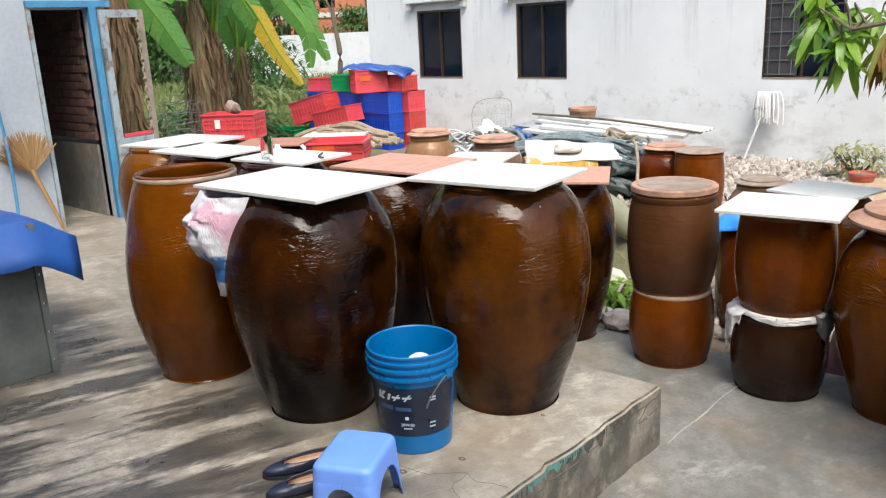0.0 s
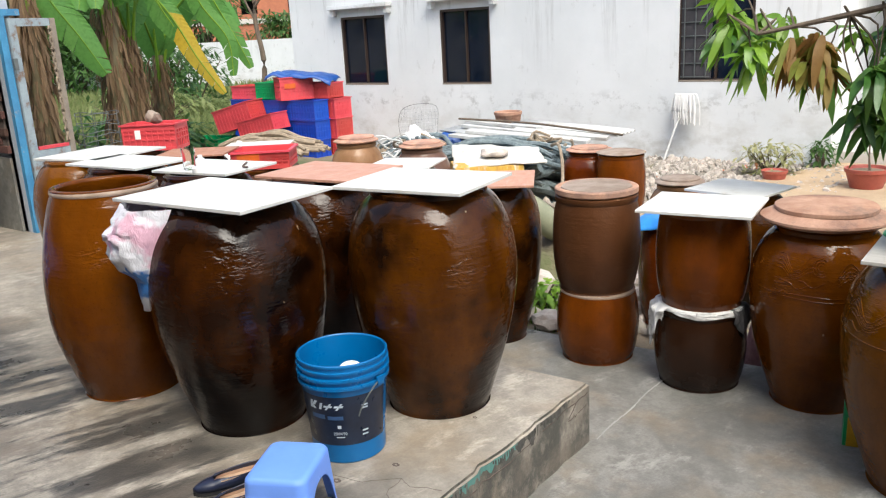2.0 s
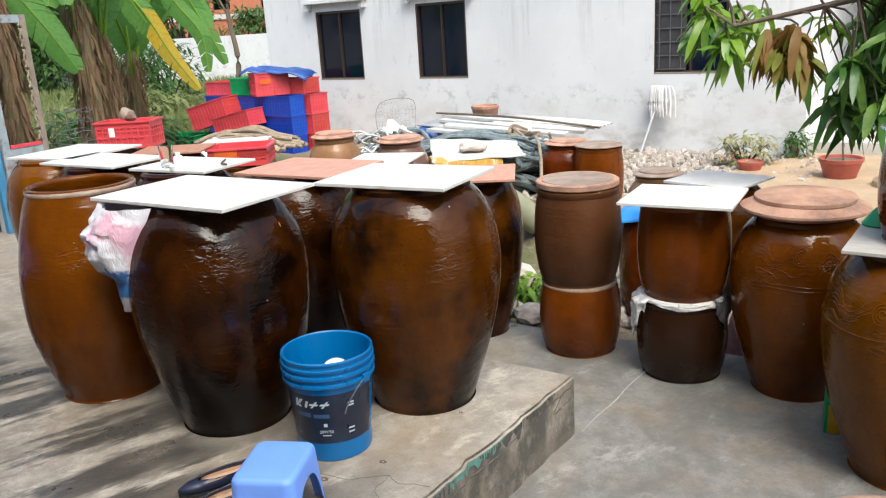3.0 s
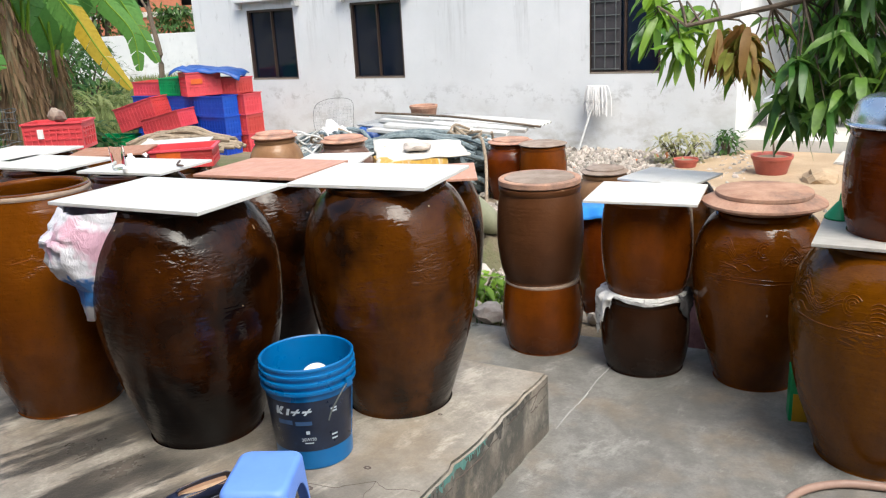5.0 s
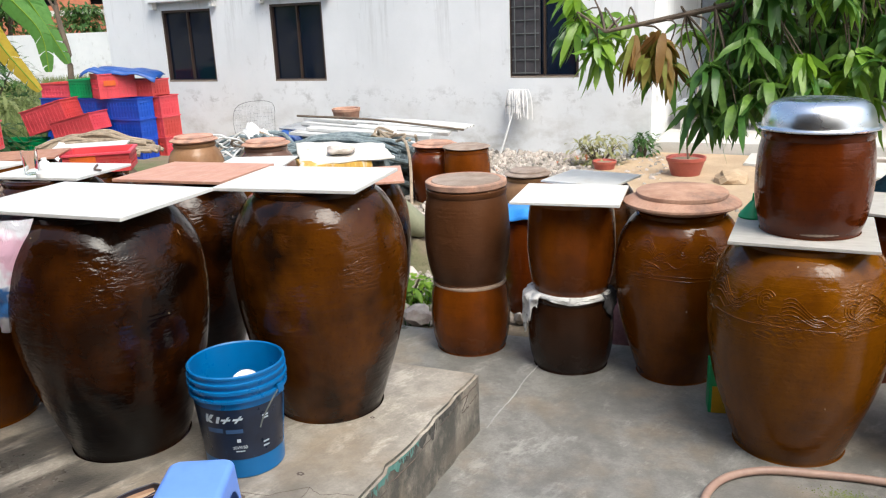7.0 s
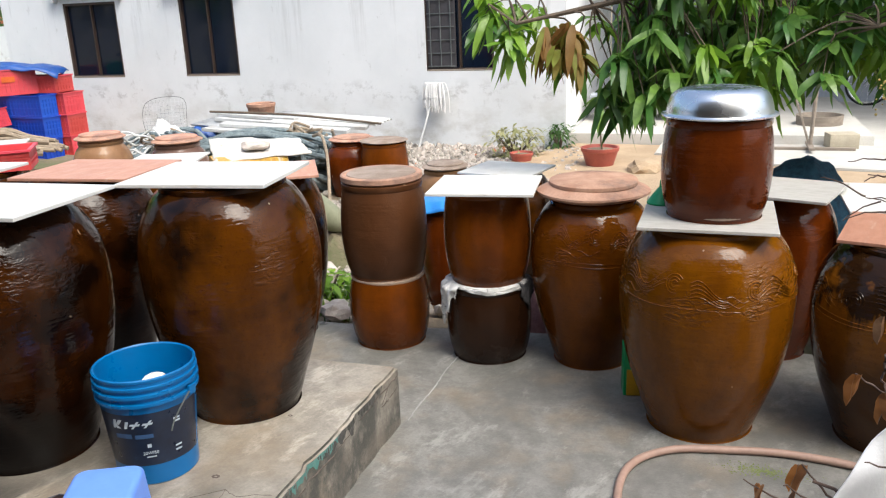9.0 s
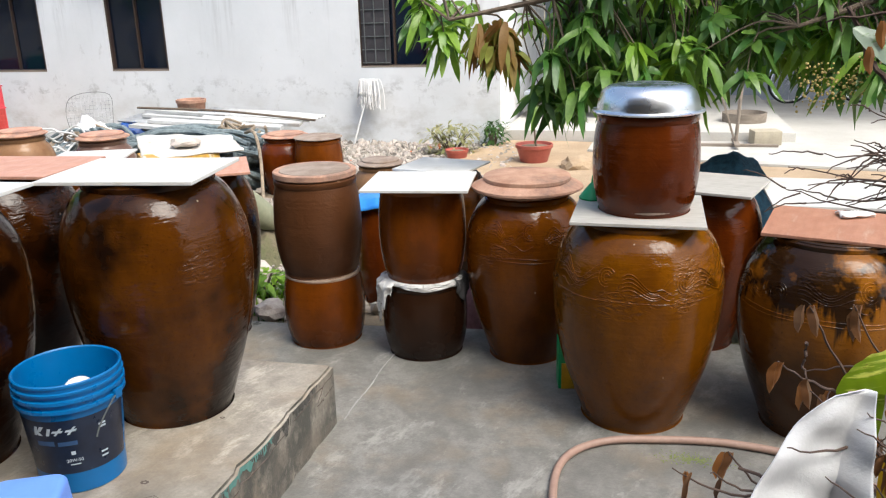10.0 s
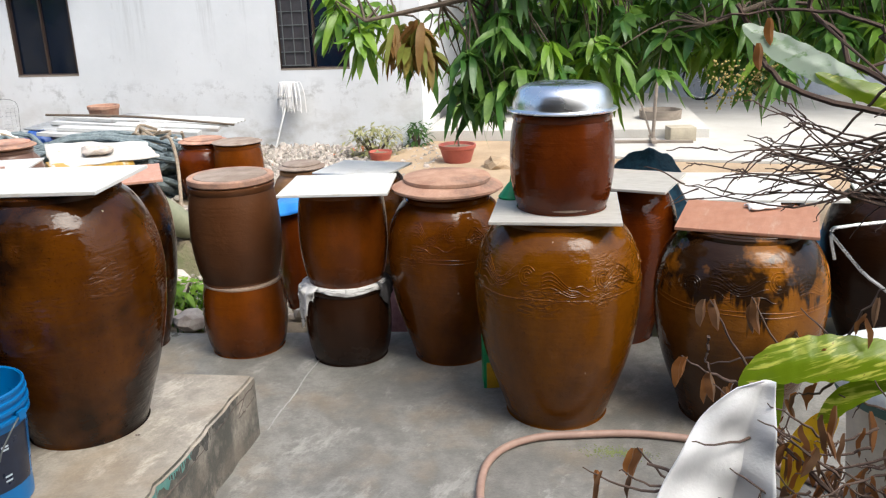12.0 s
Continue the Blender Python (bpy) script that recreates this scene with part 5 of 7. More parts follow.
    part("twig", twigs, BARK, e)
    tagged(part("crown", green, MANGO, e, "glossy dark green drooping leaves"), kind="stuff")
    tagged(part("young_leaves", young, MANGO_YOUNG, e, "light green young leaves"), kind="stuff")
    tagged(part("withered_leaves", dry, MANGO_DRY, e, "brown withered leaf clump"), kind="stuff")
    fl = bmesh.new()
    for k in range(12):
        b = Vector((0.42 + rnd.uniform(-0.15, 0.2), 3.85, 1.2 + rnd.uniform(-0.05, 0.1))) - o
        for j in range(26):
            c = b + Vector((rnd.uniform(-0.07, 0.07), rnd.uniform(-0.05, 0.05), rnd.uniform(-0.12, 0.06)))
            bmesh.ops.create_icosphere(fl, subdivisions=1, radius=rnd.uniform(0.004, 0.008), matrix=Matrix.Translation(c))
    tagged(part("blossom", fl, mat("mango_blossom", (0.5, 0.4, 0.14), (0.4, 0.3, 0.1), rough=0.8, bump=0.0), e, "yellowish flower panicle"), kind="stuff")


mango()


def banana_leaf(bm, pts, width, rnd, torn=0.22, tip_from=2.0):
    """A long blade either side of an arching rib, pleated across, torn here and there; past tip_from it takes the second material."""
    line = spline(pts, 12)
    n = len(line) - 1
    facing = Vector((0.82, -0.5, 0.25))
    for sgn in (-1, 1):
        last = None
        for i in range(n + 1):
            u = i / n
            d = (line[min(i + 1, n)] - line[max(i - 1, 0)]).normalized()
            s = d.cross(facing).normalized()
            w_ = width * math.sin(math.pi * min(1, 0.1 + u * 0.9)) ** 0.5
            out = (s * sgn - facing * 0.3 + Vector((0, 0, -0.3))).normalized()
            pleat = facing * (0.009 * (i % 2))
            cur = [line[i], line[i] + out * w_ * 0.5 + d * w_ * 0.2 + pleat, line[i] + out * w_ + d * w_ * 0.45 + pleat * 1.3 - facing * 0.1 * w_]
            if last is not None:
                tear = rnd.uniform(0.25, 0.7) if rnd.random() < torn else 0.0
                e2, m2 = cur[2].lerp(last[2], tear), cur[1].lerp(last[1], tear * 0.4)
                q = [bm.verts.new(p) for p in (last[0], cur[0], m2, last[1], e2, last[2])]
                for f in ((q[0], q[1], q[2], q[3]), (q[3], q[2], q[4], q[5])):
                    bm.faces.new(f).material_index = 1 if u > tip_from + 0.06 * sgn else 0
            last = cur
    bmesh.ops.remove_doubles(bm, verts=bm.verts, dist=1e-4)


def banana(at, trunk_h, leaves, seed, dead=26, label="banana plant with torn green leaves and dead hanging sheaths", girth=0.1, shoots=3):
    """Leaves are given as the way of their ribs from the stem's crown, half width and material."""
    rnd = random.Random(seed)
    e = thing("banana_plant", label, "banana plant", at, 0, "banana plants")
    part("trunk", tube([(0, 0, 0), (0.03, 0.02, trunk_h * 0.5), (0.0, 0.05, trunk_h)], girth, 12, 5, taper=girth * 0.7), BANANA_STEM, e)
    top = Vector((0, 0.05, trunk_h))
    for pts, wdt, m in leaves:
        bm = bmesh.new()
        tipped = m is BANANA_YELLOW
        banana_leaf(bm, [top] + [top + Vector(p) for p in pts], wdt, rnd, 0.14, 0.55 if tipped else 2.0)
        lf = part("leaf", bm, BANANA if tipped else m, e, "green leaf with a yellow tip" if tipped else "")
        if tipped:
            lf.data.materials.append(BANANA_YELLOW)
        part("rib", tube([top] + [top + Vector(p) for p in pts], 0.018, 6, 6, taper=0.005), MANGO_YOUNG, lf)
    for k in range(shoots):
        a = rnd.uniform(-1.2, 1.2)
        part("petiole", tube([(0.04 * math.cos(a), 0.06 * math.sin(a), trunk_h * 0.7), (0.09 * math.cos(a), 0.13 * math.sin(a), trunk_h * 0.95), (0.16 * math.cos(a), 0.3 * math.sin(a), trunk_h * 1.25)], 0.028, 7, 4, taper=0.014), MANGO_YOUNG, e, "pale green leaf stalk")
    bm = bmesh.new()
    for i in range(dead * 9):
        a = rnd.uniform(0, 6.28)
        z = rnd.uniform(0.28, 1.0) * trunk_h
        b = Vector((girth * 0.9 * math.cos(a), girth * 0.9 * math.sin(a) + 0.03, z))
        leaf_blade(bm, b, Vector((math.cos(a) * rnd.uniform(0.0, 0.4), math.sin(a) * rnd.uniform(0.0, 0.4), -1)), rnd.uniform(0.12, 0.42), rnd.uniform(0.012, 0.045), 0.05, rows=4, fold=rnd.uniform(0.2, 1.2))
    tagged(part("dead_sheath", bm, BANANA_DRY, e, "brown shredded hanging dead leaves"), kind="stuff")


banana((-8.42, 4.28, -0.05), 2.2, [
    (((0.42, 0.17, 0.12), (0.54, 0.33, -0.18), (0.6, 0.45, -0.42)), 0.15, BANANA),
    (((0.4, 0.16, 0.12), (0.52, 0.3, -0.06), (0.6, 0.42, -0.3), (0.7, 0.55, -0.64), (0.84, 0.74, -1.02)), 0.13, BANANA_YELLOW),
    (((0.2, 0.45, 0.35), (0.44, 0.7, 0.2), (0.52, 0.82, -0.1), (0.66, 1.0, -0.45), (0.68, 1.01, -0.85)), 0.13, BANANA),
    (((0.15, 0.6, 0.42), (0.4, 0.95, 0.25), (0.45, 1.04, -0.04), (0.55, 1.18, -0.4), (0.65, 1.3, -0.78)), 0.14, BANANA),
    (((0.2, -0.15, 0.3), (0.38, -0.3, 0.25), (0.5, -0.42, -0.1)), 0.14, BANANA),
    (((-0.3, 0.1, 0.8), (-0.8, 0.2, 1.0), (-1.3, 0.2, 0.6)), 0.25, BANANA),
    (((0.1, 0.1, 0.6), (0.25, 0.35, 0.75), (0.5, 0.7, 0.4)), 0.2, BANANA)], 5, 34, girth=0.12)
banana((-8.62, 4.6, -0.05), 1.9, [
    (((-0.1, 0.4, 0.5), (0.0, 0.8, 0.6), (0.2, 1.2, 0.2)), 0.2, BANANA),
    (((0.2, -0.3, 0.5), (0.35, -0.6, 0.55), (0.5, -0.8, 0.2)), 0.18, BANANA)], 9, 40, "old banana stem hung with dead leaves", 0.1)
banana((-8.38, 3.42, -0.05), 2.35, [
    (((0.1, 0.05, 0.1), (0.2, 0.16, -0.2), (0.29, 0.32, -0.5), (0.38, 0.5, -0.88)), 0.19, BANANA),
    (((0.0, -0.25, 0.25), (0.1, -0.5, 0.1), (0.2, -0.7, -0.3)), 0.17, BANANA),
    (((0.1, 0.25, 0.4), (0.2, 0.5, 0.4), (0.3, 0.75, 0.1)), 0.16, BANANA),
    (((-0.3, 0.1, 0.8), (-0.8, 0.2, 1.0), (-1.3, 0.2, 0.6)), 0.25, BANANA)], 6, 60, "banana stem wrapped in dead brown leaves")
banana((-9.6, 5.6, -0.05), 1.6, [
    (((0.3, 0.2, 0.6), (0.7, 0.3, 0.7), (1.1, 0.4, 0.3)), 0.24, BANANA),
    (((-0.2, 0.4, 0.7), (-0.5, 0.8, 0.8), (-0.8, 1.2, 0.4)), 0.24, BANANA),
    (((0.3, -0.4, 0.6), (0.6, -0.8, 0.5), (0.9, -1.2, 0.0)), 0.24, BANANA)], 7, 20)


def wire_coil():
    """Upright cylinder of rusty wire fencing among the shrubs."""
    e = thing("wire_coil", "rusty upright roll of wire fencing among shrubs", "wire roll", (-8.05, 3.82, -0.06))
    for k in range(11):
        r = 0.2 + 0.012 * math.sin(k * 2.1)
        part("hoop", tube([(r * math.cos(a * math.pi / 10), r * math.sin(a * math.pi / 10), 0.1 + 0.1 * k + 0.012 * math.sin(a * 0.9 + k)) for a in range(21)], 0.004, 4, 1), RUST_IRON, e)
    for k in range(9):
        a = k * 0.7
        part("upright", tube([(0.2 * math.cos(a), 0.2 * math.sin(a), 0), (0.2 * math.cos(a + 0.05), 0.2 * math.sin(a + 0.05), 1.12)], 0.003, 4, 0), RUST_IRON, e)


wire_coil()


def bush(label, at, size, n, leaf_len, material, seed, name="bush", width=0.35, category="bush"):
    rnd = random.Random(seed)
    e = thing(name, label, category, at)
    bm, st = bmesh.new(), bmesh.new()
    for i in range(n):
        a, r, h = rnd.uniform(0, 6.28), rnd.random() ** 0.5, rnd.random() ** 0.8
        k = math.sqrt(max(0.05, 1 - (h - 0.35) ** 2 * 1.6)) * (0.75 + 0.5 * noise.noise((math.cos(a) * 2 + seed, math.sin(a) * 2, h * 3)))
        p = Vector((math.cos(a) * r * size[0] * k, math.sin(a) * r * size[1] * k, h * size[2]))
        leaf_blade(bm, p, Vector((math.cos(a) + rnd.uniform(-1, 1), math.sin(a) + rnd.uniform(-1, 1), rnd.uniform(-0.6, 0.8))), leaf_len * rnd.uniform(0.6, 1.3), leaf_len * width, rnd.uniform(0.1, 0.7), rows=2)
    for i in range(9):
        a = rnd.uniform(0, 6.28)
        tube([(0, 0, 0), (math.cos(a) * size[0] * 0.3, math.sin(a) * size[1] * 0.3, size[2] * 0.45), (math.cos(a) * size[0] * 0.6, math.sin(a) * size[1] * 0.6, size[2] * 0.8)], 0.01 + size[2] * 0.012, 5, 3, st, taper=0.003)
    part("stem", st, BARK, e)
    tagged(part("foliage", bm, material, e), kind="stuff")
    return e


bush("large-leaved green shrubs behind the crates", (-10.6, 6.3, -0.1), (1.0, 0.7, 0.75), 420, 0.24, BUSH, 21, "shrub")
bush("dark green shrubs under the banana plants", (-10.8, 5.6, -0.1), (1.4, 0.9, 0.8), 420, 0.24, BUSH, 22, "shrub")
bush("dark green undergrowth beside the shed", (-9.6, 3.9, -0.1), (1.0, 0.9, 0.75), 400, 0.2, BUSH, 23, "shrub")
bush("weedy shrubs in the field", (-14.5, 8.5, -0.1), (2.0, 1.4, 0.9), 600, 0.22, GRASS, 24, "shrub")
bush("tall green bushes by the far wall", (-34.5, 20.5, -0.1), (3.6, 2.6, 4.6), 1700, 0.5, BUSH, 25, "tree", category="tree")
bush("green tree behind the banana plants", (-29, 15.2, -0.1), (2.2, 2.0, 2.6), 1500, 0.32, BUSH, 26, "tree", category="tree")
bush("green tree beyond the shed", (-23, 8.5, -0.1), (2.6, 2.4, 4.2), 1500, 0.3, BUSH, 27, "tree", category="tree")
bush("tall tree beyond the far wall", (-37, 27.5, 0), (2.4, 2.4, 6.5), 1500, 0.5, BUSH, 28, "tree", category="tree")
bush("dense tree beyond the far wall", (-41.5, 36.5, 0), (2.5, 2.5, 3.4), 1300, 0.5, BUSH, 29, "tree", category="tree")
bush("dense tree row in the distance", (-40, 20, 0), (7, 7, 8), 2500, 0.8, BUSH, 30, "tree", category="tree")
bush("dense tree row far away", (-32, 14, 0), (6, 5, 7), 2500, 0.7, BUSH, 33, "tree", category="tree")
bush("tree crown over the far shed", (6.5, 14.2, 1.6), (3.0, 1.0, 2.2), 1200, 0.3, BUSH, 34, "tree", category="tree")

bush("dark green bushes before the far wall", (-17.2, 10.5, -0.1), (2.0, 1.5, 2.1), 1100, 0.25, BUSH, 51, "shrub")
bush("green bushes before the far wall", (-19.0, 12.9, -0.1), (1.5, 1.3, 1.7), 900, 0.25, BUSH, 52, "shrub")
bush("low olive scrub in the field", (-14.2, 9.6, -0.1), (1.3, 1.0, 0.7), 500, 0.2, GRASS, 53, "shrub")
bush("broad-leaved green weeds behind the slab", (-2.72, 3.5, -0.06), (0.22, 0.18, 0.2), 160, 0.07, MANGO_YOUNG, 54, "weed_tuft", 0.6)
thin = thing("thin_tree", "slender bare tree before the white wall", "tree", (-20.5, 16.6, -0.1))
part("trunk", tube([(0, 0, 0), (0.1, 0.05, 1.2), (-0.05, 0, 2.6), (0.2, 0.1, 4.2)], 0.1, 8, 5, taper=0.05), BARK, thin)
part("limb", tube([(-0.05, 0, 2.4), (-0.4, -0.1, 3.2), (-0.5, 0, 4.0)], 0.04, 6, 4, taper=0.02), BARK, thin)
part("limb", tube([(0, 0, 2.8), (0.5, 0.1, 3.4), (0.8, 0.2, 4.4)], 0.04, 6, 4, taper=0.02), BARK, thin)


def grass_patch(name, label, x0, x1, y0, y1, n, h, seed, material=GRASS, inside=None):
    rnd = random.Random(seed)
    verts, faces = [], []
    for i in range(n):
        x, y = rnd.uniform(x0, x1), rnd.uniform(y0, y1)
        if inside and not inside(x, y):
            continue
        z = -0.1 + 0.25 * noise.noise((x * 0.2, y * 0.2, 3)) * (1 if x < -12 else 0)
        a, hh, w_ = rnd.uniform(0, 6.3), h * rnd.uniform(0.5, 1.4), h * rnd.uniform(0.05, 0.1)
        lx, ly = rnd.uniform(-0.4, 0.4) * hh, rnd.uniform(-0.4, 0.4) * hh
        k = len(verts)
        verts += [(x - w_ * math.cos(a), y - w_ * math.sin(a), z), (x + w_ * math.cos(a), y + w_ * math.sin(a), z),
                  (x + w_ * 0.7 * math.cos(a) + lx * 0.4, y + w_ * 0.7 * math.sin(a) + ly * 0.4, z + hh * 0.6), (x + lx, y + ly, z + hh)]
        faces += [(k, k + 1, k + 2), (k, k + 2, k + 3)]
    me = bpy.data.meshes.new(name)
    me.from_pydata(verts, [], faces)
    me.materials.append(material)
    return tagged(new(name, me), label, "grass", "", "stuff")


grass_patch("grass", "tall pale green field grass", -30, -10.5, 5, 19, 26000, 0.4, 1)
grass_patch("grass", "rough grass beside the building corner", -13, -10.6, 7.5, 13, 2500, 0.45, 2)
grass_patch("weeds", "green weeds beside the slab", -3.1, -2.45, 3.2, 4.0, 500, 0.1, 3, BUSH)
def moss_patch(name, label, x, y, n, seed):
    """Tiny moss tufts in a thin film on the concrete."""
    rnd = random.Random(seed)
    verts, faces = [], []
    for i in range(n):
        a, r = rnd.uniform(0, 6.3), abs(rnd.gauss(0, 0.5))
        cx, cy, s_ = x + 0.16 * r * math.cos(a), y + 0.05 * r * math.sin(a), rnd.uniform(0.0015, 0.004)
        k = len(verts)
        verts += [(cx - s_, cy - s_, 0.001), (cx + s_, cy - s_, 0.001), (cx, cy + s_, 0.001), (cx, cy, 0.001 + s_)]
        faces += [(k, k + 1, k + 3), (k + 1, k + 2, k + 3), (k + 2, k, k + 3)]
    me = bpy.data.meshes.new(name)
    me.from_pydata(verts, [], faces)
    me.materials.append(GRASS)
    return tagged(new(name, me), label, "moss", "", "stuff")


moss_patch("moss", "thin green moss film on the yard", -0.28, 2.12, 420, 8)
grass_patch("weeds", "green weeds beside the slab", -2.9, -2.3, 3.25, 3.7, 260, 0.13, 5, MANGO_YOUNG)

# far wall and brick house
fw = part("far_wall", boxed((26, 0.2, 1.75), (0, 0, 0.85), m=pose(-27, 19.6, 0, 0, 0, 8)), PLASTER, smooth=False)
setting(fw, "white compound wall across the field")
bh = thing("brick_house", "unfinished red brick house beyond the wall", "house", (-47.5, 39, 0), 38)
part("wall", wall_mesh(-6, 6, 0, 7.5, 0.3, [(-4, -2.8, 1.2, 2.4), (-0.6, 0.6, 3.6, 4.9), (2.8, 4.0, 3.6, 4.9), (-4, -2.8, 3.6, 4.9)]), mat("far_brick", (0.45, 0.17, 0.09), (0.36, 0.13, 0.075), scale=3, rough=0.9, bump=0.2), bh, smooth=False)
part("side_wall", boxed((0.3, 8, 7.5), (6.15, 4, 3.75)), BRICK, bh, smooth=False)
part("band", boxed((12.2, 0.1, 0.35), (0, -0.06, 3.1)), PALE, bh, "pale concrete band", smooth=False)
part("roof", boxed((13, 9, 0.3), (0, 4, 7.7)), PALE, bh, smooth=False)
# Black sheet behind the openings stands in for the shade of the rooms.
part("unlit_backing", boxed((11, 0.1, 7), (0, 2, 3.5)), BLACK, bh, smooth=False)


# ---- debris heap by the white wall ----
def mound(name, label, at, size, h, material, seed, rough=0.4, category="heap", seg=34):
    bm = bmesh.new()
    g = []
    for i in range(seg):
        row = []
        for j in range(seg):
            u, v = -1 + 2 * i / (seg - 1), -1 + 2 * j / (seg - 1)
            r = min(1.0, math.hypot(u, v))
            k = (1 - r ** 2.2)
            n1 = noise.noise((u * 2.5 + seed, v * 2.5, seed)) * rough + noise.noise((u * 8 + seed, v * 8, seed)) * rough * 0.45
            row.append(bm.verts.new((u * size[0] * (1 + 0.1 * n1), v * size[1] * (1 + 0.1 * n1), max(-0.05, h * k * (1 + n1)) - 0.03)))
        g.append(row)
    for i in range(seg - 1):
        for j in range(seg - 1):
            bm.faces.new((g[i][j], g[i + 1][j], g[i + 1][j + 1], g[i][j + 1]))
    ob = part(name, bm, material)
    ob.matrix_basis = pose(*at)
    return tagged(ob, label, category)


def rope_coils(label, at, size, n, r, material, seed, name="rope_coil"):
    """Loose thick turns of rope thrown over one another."""
    rnd = random.Random(seed)
    e = thing(name, label, "rope", at)
    for k in range(n):
        a0, z = rnd.uniform(0, 6.3), rnd.uniform(0.0, size[2])
        sx, sy = size[0] * rnd.uniform(0.5, 1), size[1] * rnd.uniform(0.5, 1)
        ox, oy = rnd.uniform(-0.2, 0.2) * size[0], rnd.uniform(-0.2, 0.2) * size[1]
        pts = [(ox + sx * math.cos(a0 + q * 0.7), oy + sy * math.sin(a0 + q * 0.7), z + r + 0.06 * math.sin(q * 1.7 + k)) for q in range(rnd.randint(5, 8))]
        part("turn", tube(pts, r * rnd.uniform(0.7, 1.2), 7, 4), material, e)
    return e


mound("fishing_net", "heap of teal grey fishing nets", (-5.4, 7.0, 0), (1.25, 0.75), 0.42, NET, 3, 0.5)
mound("fishing_net", "grey blue fishing net heap behind a jar", (-6.2, 7.2, 0), (0.8, 0.7), 0.42, NET, 5, 0.5)
rope_coils("thick teal grey rope coils spilling from the net heap", (-4.45, 6.45, -0.05), (0.4, 0.3, 0.36), 9, 0.05, NET, 4)
rope_coils("tangle of pale grey rope", (-6.1, 6.6, 0.1), (0.45, 0.3, 0.35), 9, 0.018, ROPE, 8)


def rope_strands(label, at, length, n, r, material, seed, spread=(0.3, 0.2), rz=0.0, hump=0.12):
    """Loose lengths of rope lying side by side over a hump."""
    rnd = random.Random(seed)
    e = thing("rope_bundle", label, "rope", at, rz)
    for k in range(n):
        y0, z0 = rnd.uniform(-spread[0], spread[0]), rnd.uniform(0, spread[1])
        ph, ln = rnd.uniform(0, 6), length * rnd.uniform(0.6, 1.1)
        pts = [(ln * (q / 6 - 0.5), y0 + 0.06 * math.sin(q * 1.1 + ph), z0 + r + hump * math.sin(math.pi * q / 6) + 0.02 * math.sin(q * 2 + ph)) for q in range(7)]
        part("strand", tube(pts, r * rnd.uniform(0.7, 1.25), 7, 4), material, e)
    return e


rope_strands("thick beige ropes heaped beside the crates", (-7.2, 5.25, 0.42), 1.2, 18, 0.028, ROPE, 9, (0.3, 0.12), 30)
rope_strands("thick teal grey ropes on the net heap", (-5.0, 6.55, 0.05), 1.7, 46, 0.024, NET, 12, (0.38, 0.34), 8)
rope_strands("grey blue rope bundle behind a jar", (-6.2, 6.75, 0.12), 1.0, 24, 0.02, NET, 13, (0.3, 0.28), -20)
mound("rope_heap", "pile of old beige ropes", (-7.2, 5.3, 0), (0.7, 0.5), 0.42, ROPE, 7, 0.3)
mound("plastic_bag", "crumpled white plastic bag on the net heap", (-6.35, 6.75, 0.35), (0.2, 0.18), 0.2, WHITE_CLOTH, 9, 0.6, "bag", 18)
mound("plastic_bag", "crumpled white sheet beside the rope heap", (-6.9, 4.7, 0.55), (0.3, 0.2), 0.12, WHITE_CLOTH, 10, 0.6, "bag", 18)
mound("soil_heap", "low mound of soil under the rope heap", (-6.9, 4.75, 0), (0.55, 0.45), 0.62, DIRT, 12, 0.2)


def corrugated(label, at, size, rz, tilt, material):
    bm = bmesh.new()
    n, g = 30, []
    for i in range(n * 4 + 1):
        y = -size[1] / 2 + size[1] * i / (n * 4)
        g.append([bm.verts.new((x, y, 0.012 * math.sin(y / 0.075 * 2 * math.pi) + 0.01 * math.sin(x * 3))) for x in (-size[0] / 2, -size[0] / 6, size[0] / 6, size[0] / 2)])
    for a, b in zip(g, g[1:]):
        for k in range(3):
            bm.faces.new((a[k], a[k + 1], b[k + 1], b[k]))
    ob = part("corrugated_sheet", bm, material)
    ob.matrix_basis = pose(*at, tilt, 3, rz)
    ob.modifiers.new("thickness", "SOLIDIFY").thickness = 0.006
    return tagged(ob, label, "roof sheet", "roof sheets")


corrugated("white corrugated roofing sheet on the net heap", (-5.3, 7.35, 0.5), (1.75, 0.7), -3, 3, SHEET)
corrugated("white corrugated roofing sheet lying askew", (-4.85, 7.8, 0.51), (1.5, 0.4), -6, 2, SHEET)
for k, (x, y, z, ln, w_, rz, ry) in enumerate(((-5.05, 6.9, 0.455, 1.7, 0.16, -1, 3), (-5.0, 7.06, 0.5, 1.5, 0.12, 4, 3), (-5.35, 7.2, 0.535, 1.3, 0.1, -7, 2), (-4.7, 7.3, 0.5, 1.1, 0.14, 9, 4), (-5.6, 7.5, 0.555, 1.2, 0.1, -12, 1))):
    plank = part("plank", boxed((ln, w_, 0.035), (0, 0, 0), 0.004), SHEET, smooth=False)
    plank.matrix_basis = pose(x, y, z, 6 * (k % 2), ry, rz)
    tagged(plank, "whitewashed old plank on the net heap", "plank", "heap planks")
pole = part("pole", tube([(-6.3, 7.6, 0.6), (-5.2, 7.55, 0.575), (-4.0, 7.4, 0.5)], 0.013, 8, 4), BARK)
tagged(pole, "dark wooden pole lying across the sheets", "pole")


